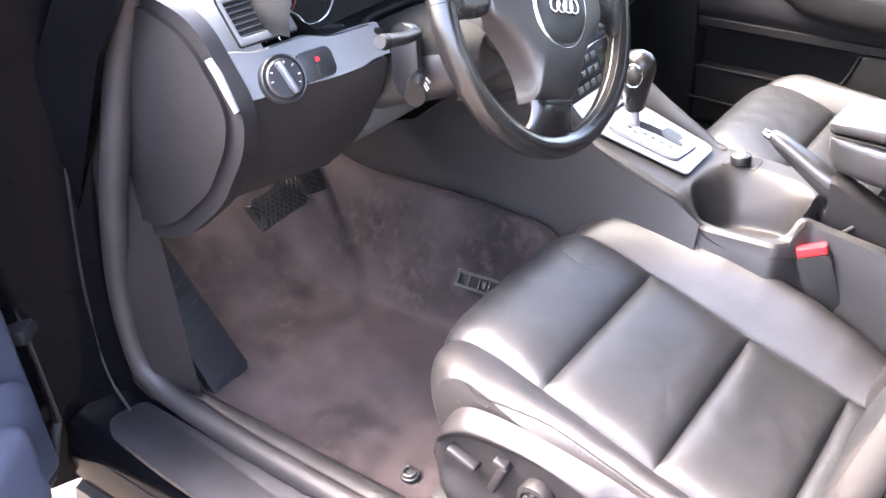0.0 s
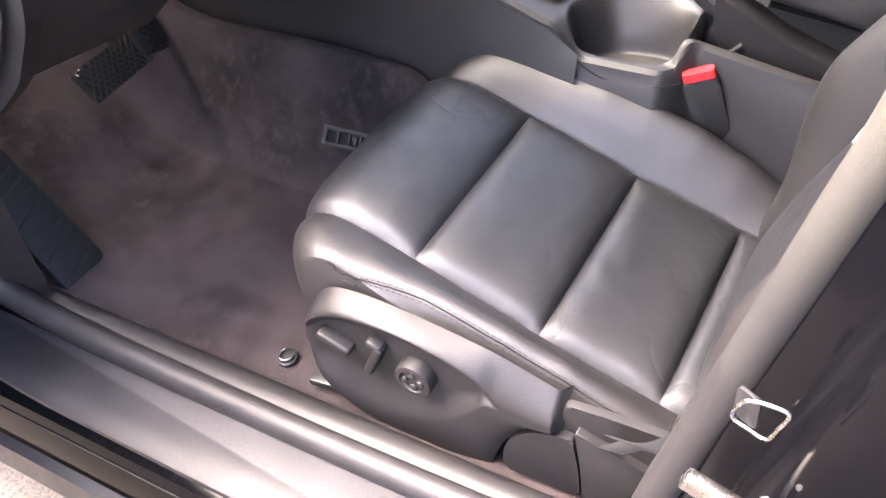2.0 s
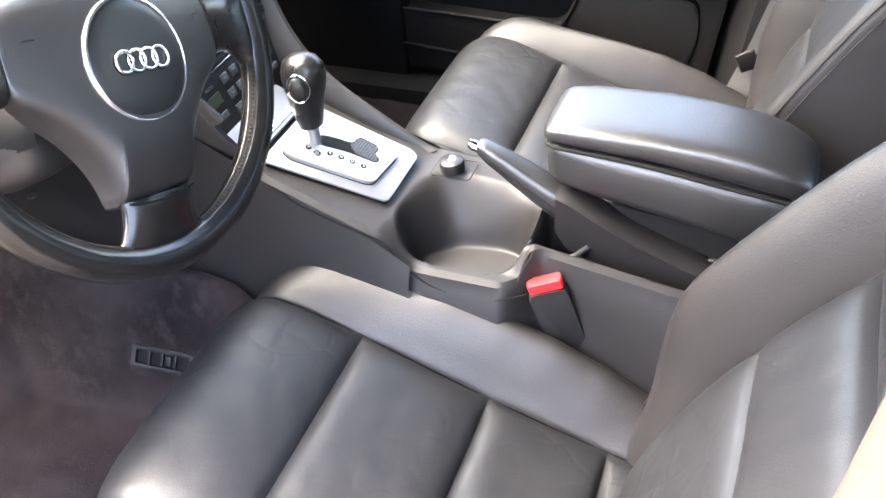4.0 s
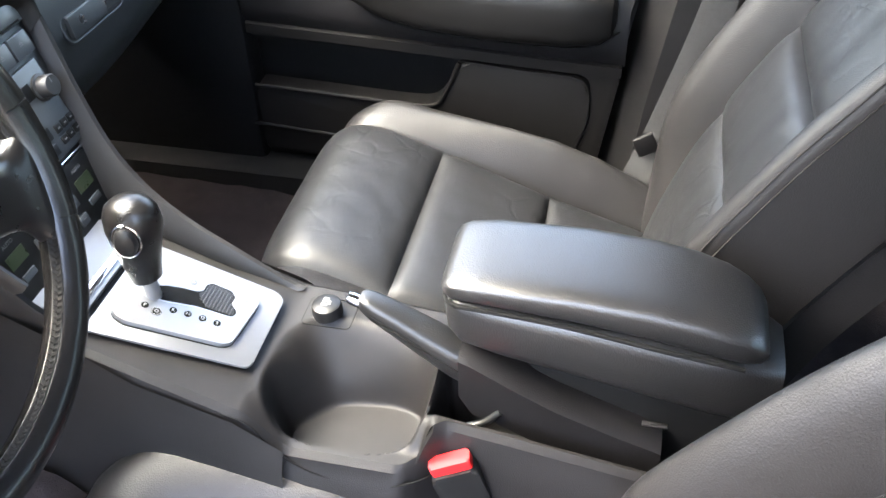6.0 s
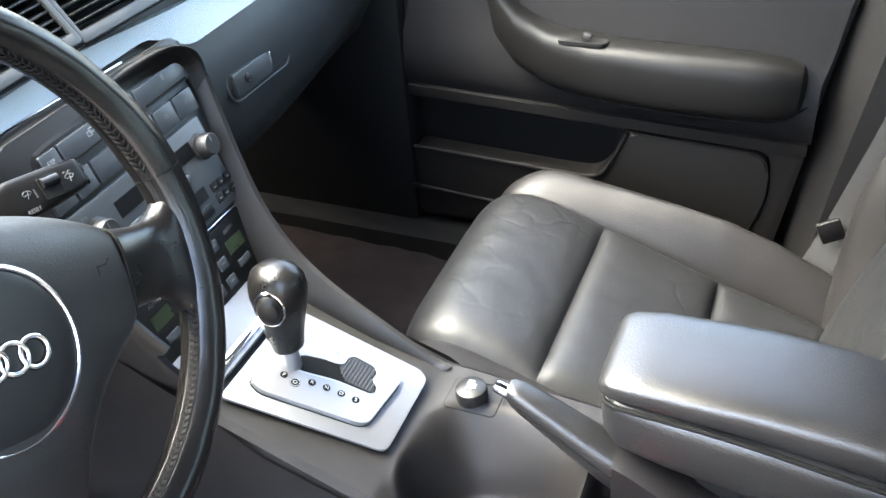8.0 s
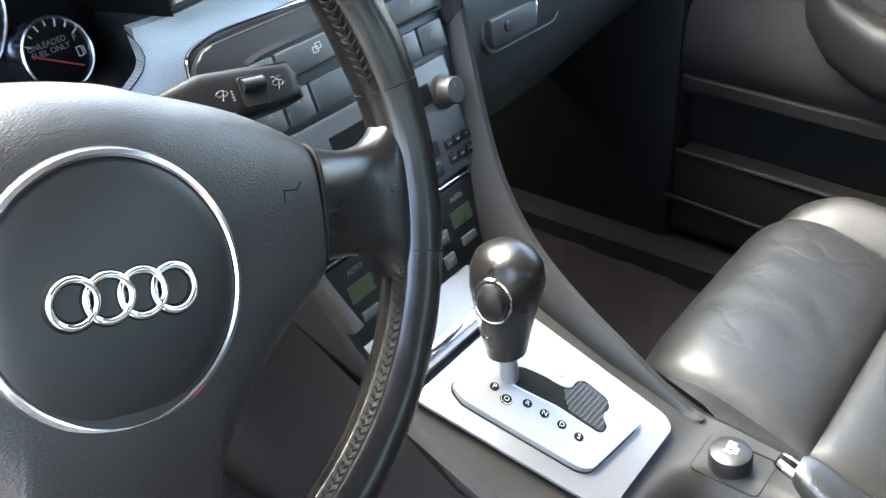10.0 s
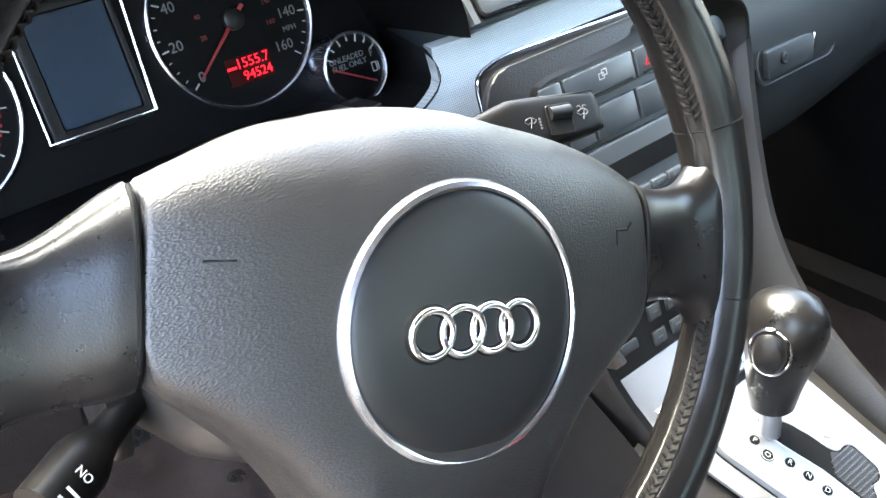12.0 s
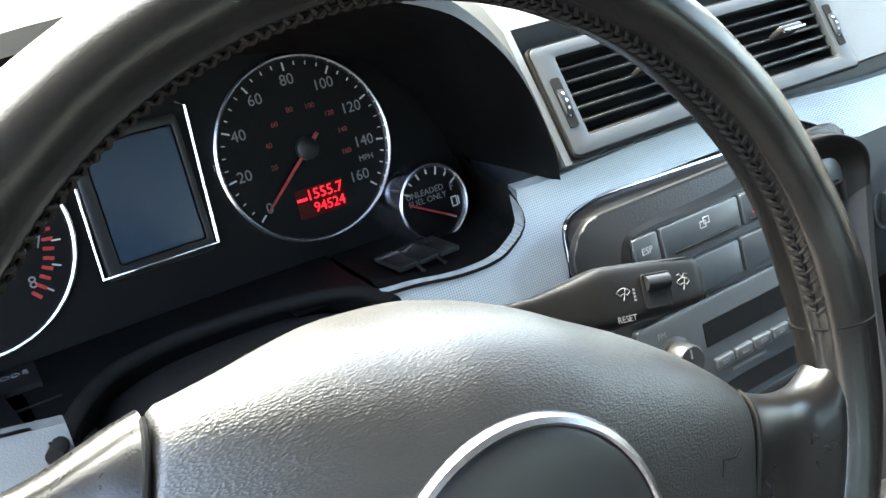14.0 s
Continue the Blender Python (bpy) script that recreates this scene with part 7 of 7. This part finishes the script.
lock = part("lock", lathe([(0.0060, 0), (0.0060, 0.0075), (0.0050, 0.008), (0, 0.008)], GL @ pose(-0.015, 0.001, 0.0), 20), BLACK, latch)
part("lock_slots", merge(block(0.0050, 0.0022, 0.0006, GL @ pose(-0.015, 0.0035, 0.0082, 0, 0, 10)), block(0.0042, 0.0020, 0.0006, GL @ pose(-0.0145, -0.0025, 0.0082, 0, 0, -20))), CHROME, lock, "bright key slots")
part("chrome_edge", block(0.0022, 0.016, 0.003, GL @ pose(0.043, 0.004, 0.0055, 0, 0, -8), 0.0008), CHROME, latch)

# light switch
lights = thing("light_switch", (-0.55, 0.38, 0.90), "round headlight switch on a silver panel painted shade grey", "light switch")
LS = axes((-0.591, 0.3355, 0.966), (1, -0.20, 0), (0, 0.43, 0.9))
part("housing", lathe([(0.0325, -0.006), (0.0325, 0.003), (0.0310, 0.005), (0.0295, 0.0045), (0.0285, 0.002), (0.0, 0.002)], LS, 48), BLACK, lights)
knob = part("rotary_knob", lathe([(0.0265, 0.001), (0.0265, 0.006), (0.0245, 0.0085), (0.0, 0.0085)], LS, 40), BLACK, lights)
part("grip_bar", block(0.008, 0.046, 0.012, LS @ pose(0, 0, 0.012, 0, 0, 14), 0.0035), BUTTON, knob)
part("switch_marks", merge(*[block(0.0035, 0.0012, 0.0003, LS @ pose(0.0205 * math.cos(radians(a)), 0.0205 * math.sin(radians(a)), 0.0086, 0, 0, a)) for a in (40, 75, 110, 145, 180, 330, 0)]), WHITE_INK, lights)
dim = part("dimmer_panel", slab(rrect(0.055, 0.040, 0.010, 5, 0.055, 0.004), 0.005, LS @ pose(0, 0, -0.004), 0.0015), BLACK, lights)
part("lamp_symbol", block(0.006, 0.006, 0.0006, LS @ pose(0.058, 0.010, 0.0012), 0.0002), RED, dim)
part("dimmer_wheel", block(0.007, 0.014, 0.003, LS @ pose(0.056, -0.004, 0.001), 0.001), PLASTIC, dim)

# ---- footwell ----
pedals = thing("brake_pedal", (-0.31, 0.72, 0.50), "wide brake pedal with cross-hatched rubber pad", "pedal")
BP = axes((-0.340, 0.702, 0.560), (1, 0.15, -0.05), (0.05, 0.62, 0.78))
part("pad", slab(rrect(0.135, 0.060, 0.010), 0.016, BP, 0.004, 3), PLASTIC_SOFT, pedals)
part("pad_ribs", merge(*[block(0.075, 0.0030, 0.003, BP @ pose(-0.055 + 0.0138 * k, 0, 0.0165, 0, 0, a)) for a in (50, -50) for k in range(9)]), COLUMN_GREY, pedals)
part("arm", tube(curve([(-0.29, 0.73, 0.545), (-0.28, 0.80, 0.62), (-0.27, 0.86, 0.76)], 4), 0.010, 10), BLACK, pedals)
gas = thing("accelerator_pedal", (-0.19, 0.72, 0.50), "black ribbed accelerator pedal", "pedal")
GP = axes((-0.222, 0.745, 0.590), (1, 0.0, -0.2), (0.02, 0.55, 0.83))
part("pad", slab(rrect(0.058, 0.14, 0.010), 0.014, GP, 0.004, 3), PLASTIC_SOFT, gas)
part("pad_ribs", merge(*[block(0.05, 0.0030, 0.003, GP @ pose(0, -0.055 + 0.014 * k, 0.0145, 0, 0, a)) for a in (35, -35) for k in range(9)]), PLASTIC, gas)
rest_pad = thing("foot_rest", (-0.60, 0.70, 0.33), "dark ribbed foot rest beside the footwell wall", "foot rest")
FR = axes((-0.600, 0.672, 0.445), (1, 0.10, 0.0), (0.04, 0.50, 0.86))
part("pad", slab(rounded([(-0.045, -0.13), (0.045, -0.12), (0.035, 0.17), (-0.045, 0.17)], 0.012, 4), 0.020, FR, 0.005, 3), BLACK, rest_pad)
part("ribs", merge(*[block(0.066, 0.004, 0.003, FR @ pose(-0.002, -0.10 + 0.022 * k, 0.0205, 0, 0, 12)) for k in range(12)]), BLACK, rest_pad)
grille = thing("floor_vent", (-0.20, 0.33, 0.40), "black plastic floor vent with open slots", "floor vent")
FV = axes((-0.214, 0.318, carpet_at(-0.214, 0.318) + 0.004), (0.10, -1, -0.05), (0.62, 0.05, 0.78))
part("frame", ring(rrect(0.100, 0.034, 0.003), rrect(0.084, 0.020, 0.002), 0.008, FV, 0.0015), PLASTIC, grille)
part("well", slab(rrect(0.086, 0.022, 0.002), 0.002, FV), BLACK_MATT, grille)
for k in range(3):
    part("divider", block(0.004, 0.021, 0.006, FV @ pose(-0.021 + 0.021 * k, 0, 0.004), 0.001), PLASTIC, grille)
part("clip", block(0.008, 0.014, 0.005, FV @ pose(0.010, 0.0, 0.004), 0.001), PLASTIC, grille)
hookt = thing("mat_hook", (-0.596, 0.190, 0.33), "black plastic mat fastener on the carpet edge", "mat fastener")
HK = pose(-0.596, 0.190, carpet_at(-0.596, 0.190) + 0.003, 0, -8, 0)
part("base", lathe([(0.016, 0), (0.015, 0.004), (0.010, 0.006), (0, 0.006)], HK, 24), PLASTIC, hookt)
part("hook", tube([HK @ Vector((0.010 * math.cos(a), 0.010 * math.sin(a), 0.009)) for a in [radians(40 + 250 * k / 12) for k in range(13)]], 0.003, 8), BLACK, hookt)
part("rail_end", block(0.05, 0.06, 0.012, pose(-0.595, 0.105, 0.352, 0, 0, 8), 0.004), BLACK, None, "dark metal seat rail end on the carpet", kind="", category="seat rail")
lint = []
rng = random.Random(4)
for k in range(14):
    x, y = rng.uniform(-0.64, -0.25), rng.uniform(0.15, 0.75)
    lint.append(block(rng.uniform(0.001, 0.003), 0.0008, 0.0007, pose(x, y, carpet_at(x, y) + 0.001, 0, 0, rng.uniform(0, 180))))
part("lint", merge(*lint), THREAD, None, "pale lint specks scattered on the carpet", kind="stuff", category="lint")

# ---- driver's open door ----
door = thing("car_door", (-0.83, 0.79, 0.25), "open black car door with dark blue-black lining", "car door")
DR = axes((-0.822, 0.765, 0.25), (-0.86, -0.51, 0), (0, 0, 1))  # x out along the door, z towards the cabin
if (DR.col[2].xyz).y > 0:
    DR = DR @ pose(0, 0, 0, 0, 0, 0)
flipz = -1 if DR.col[2].y > 0 else 1


def dz(h):
    return h * flipz


part("skin", block(1.08, 0.78, 0.05, DR @ pose(0.54, 0.40, dz(-0.06)), 0.015), GLOSS_BLACK, door)
part("lining", block(0.98, 0.70, 0.05, DR @ pose(0.55, 0.41, dz(-0.012)), 0.02, 3), DOOR_BLUE, door)
part("map_pocket", block(0.60, 0.17, 0.07, DR @ pose(0.46, 0.17, dz(0.03)), 0.03, 4), DOOR_BLUE, door)
part("speaker_grille", lathe([(0.085, 0), (0.085, 0.012), (0.078, 0.018), (0.0, 0.022)], DR @ pose(0.17, 0.22, dz(0.010), 0 if flipz > 0 else 180, 0, 0), 36), DOOR_BLUE, door, "round dark speaker cover")
part("arm_rest", block(0.55, 0.07, 0.08, DR @ pose(0.62, 0.47, dz(0.035)), 0.03, 4), DOOR_BLUE, door)
part("door_seal", tube([DR @ Vector(p) for p in ((0.0, 0.78, dz(-0.02)), (0.0, 0.1, dz(-0.02)), (0.06, 0.03, dz(-0.02)), (1.05, 0.03, dz(-0.02)))], 0.008, 8), RUBBER, door)
part("hinge_arm", block(0.14, 0.04, 0.03, pose(-0.80, 0.80, 0.55, 0, 0, 30), 0.006), BLACK, door)

# ---- passenger's door lining ----
far = thing("door_panel", (0.71, 0.05, 0.41), "dark grained passenger door panel with map pocket", "door panel")
FD = Matrix(((0, 0, -1, 0.722), (1, 0, 0, 0), (0, 1, 0, 0), (0, 0, 0, 1)))   # outline in (y, z), standing into the cabin
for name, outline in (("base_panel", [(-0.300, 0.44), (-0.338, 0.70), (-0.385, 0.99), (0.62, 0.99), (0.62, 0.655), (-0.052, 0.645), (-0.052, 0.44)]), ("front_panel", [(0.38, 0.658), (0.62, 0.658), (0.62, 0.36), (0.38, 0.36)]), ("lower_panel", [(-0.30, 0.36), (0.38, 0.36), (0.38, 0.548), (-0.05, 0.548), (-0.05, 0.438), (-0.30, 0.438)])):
    part(name, slab(outline, 0.016, FD), DOOR_VINYL_SHADED, far)


def belt(y):
    """Height of the moulding's upper edge, which falls to the rear."""
    return 0.661 + 0.0415 * (y + 0.33)


rows = []
for k in range(41):
    y = -0.338 + 0.64 * k / 40
    zl = belt(y) + 0.006
    rows.append([(0.70, y, zl - 0.012), (0.688, y, zl - 0.008), (0.684, y, zl + 0.001), (0.680, y, zl + 0.010), (0.677, y, zl + 0.026), (0.679, y, zl + 0.050), (0.686, y, zl + 0.085), (0.696, y - 0.01, zl + 0.13), (0.708, y - 0.03, 0.935), (0.722, y - 0.04, 0.990), (0.74, y - 0.04, 0.995)])
# lighter plastic than the door below, standing in for sunlight on it
part("upper_panel", loft(rows, closed=False), PLASTIC, far, "soft upper door lining, sunlight put into its lighter tone")
rows = []
for k in range(31):
    y = -0.334 + 0.634 * k / 30
    zl = belt(y)
    rows.append([(0.71, y, zl + 0.001), (0.684, y, zl), (0.6795, y, zl - 0.002), (0.6795, y, zl - 0.019), (0.684, y, zl - 0.021), (0.71, y, zl - 0.022)])
part("belt_moulding", loft(rows, closed=False), DOOR_VINYL_SHADED, far)
# lower part: a bulged panel at the rear, a long pocket ahead of it
panel = rounded([(-0.283, 0.634), (-0.064, 0.645), (-0.045, 0.585), (-0.02, 0.556), (0.03, 0.554), (0.30, 0.566), (0.30, 0.43), (-0.25, 0.44), (-0.29, 0.56)], [0.03, 0.025, 0.02, 0.03, 0.03, 0.01, 0.01, 0.03, 0.03], 6)
part("pocket_front", slab(panel, 0.040, FD, 0.006, 3), DOOR_VINYL_SHADED, far)
part("rear_border", slab(rounded([(-0.333, 0.641), (-0.10, 0.6505), (-0.10, 0.6475), (-0.286, 0.6380), (-0.2915, 0.56), (-0.2525, 0.435), (-0.302, 0.435)], [0.01, 0.002, 0.002, 0.02, 0.02, 0.02, 0.02], 5), 0.036, FD, 0.004, 3), DOOR_VINYL_SHADED, far)
part("pocket_lip", tube(curve([(0.6815, -0.070, 0.644), (0.6812, -0.048, 0.592), (0.681, -0.025, 0.560), (0.681, 0.03, 0.5560), (0.681, 0.15, 0.5610), (0.681, 0.30, 0.5665)], 6), 0.0038, 8), DOOR_VINYL_SHADED, far)
# inside of the pocket in matt black, its shade put into the colour
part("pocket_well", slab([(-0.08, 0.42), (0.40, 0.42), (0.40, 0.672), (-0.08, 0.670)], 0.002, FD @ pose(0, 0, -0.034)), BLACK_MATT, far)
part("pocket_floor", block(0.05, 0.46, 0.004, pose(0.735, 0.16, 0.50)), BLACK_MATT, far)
part("lower_ridge", tube([(0.6825, -0.20, 0.452), (0.6825, 0.315, 0.486)], 0.004, 8), DOOR_VINYL_SHADED, far)
part("panel_groove", tube(curve([(0.6835, -0.07, 0.647), (0.6825, -0.18, 0.638), (0.682, -0.262, 0.634), (0.682, -0.285, 0.608), (0.682, -0.283, 0.55), (0.682, -0.262, 0.50)], 6), 0.0010, 6), BLACK_MATT, far)
# arm pod
pod = []
for y, z0, z1, x0, x1 in ((-0.318, 0.735, 0.765, 0.668, 0.70), (-0.312, 0.718, 0.782, 0.652, 0.70), (-0.29, 0.708, 0.792, 0.640, 0.70), (-0.24, 0.705, 0.797, 0.632, 0.70), (-0.12, 0.708, 0.800, 0.628, 0.70), (-0.02, 0.716, 0.803, 0.630, 0.70), (0.05, 0.728, 0.812, 0.638, 0.70), (0.10, 0.750, 0.835, 0.648, 0.70), (0.135, 0.79, 0.875, 0.658, 0.70), (0.15, 0.84, 0.91, 0.668, 0.70)):
    pod.append((y, z0, z1, x0, x1))
part("arm_pod", loft(box_rows(pod, 7, 3.5)), POD, far, "dark padded door armrest")
part("pod_groove", tube(curve([(0.672, -0.325, 0.725), (0.664, -0.28, 0.700), (0.662, -0.16, 0.697), (0.664, 0.0, 0.708), (0.668, 0.08, 0.735), (0.672, 0.14, 0.80)], 6), 0.0015, 8), BLACK_MATT, far)
sw = part("window_switch", slab(rrect(0.075, 0.026, 0.010, 5), 0.006, axes((0.652, -0.005, 0.805), (0, -1, 0.02), (-1, 0, 0.1)), 0.002), BLACK, far)
part("switch_lever", block(0.012, 0.014, 0.008, pose(0.652, -0.012, 0.812, 8, 0, 0), 0.003), COLUMN_GREY, sw)
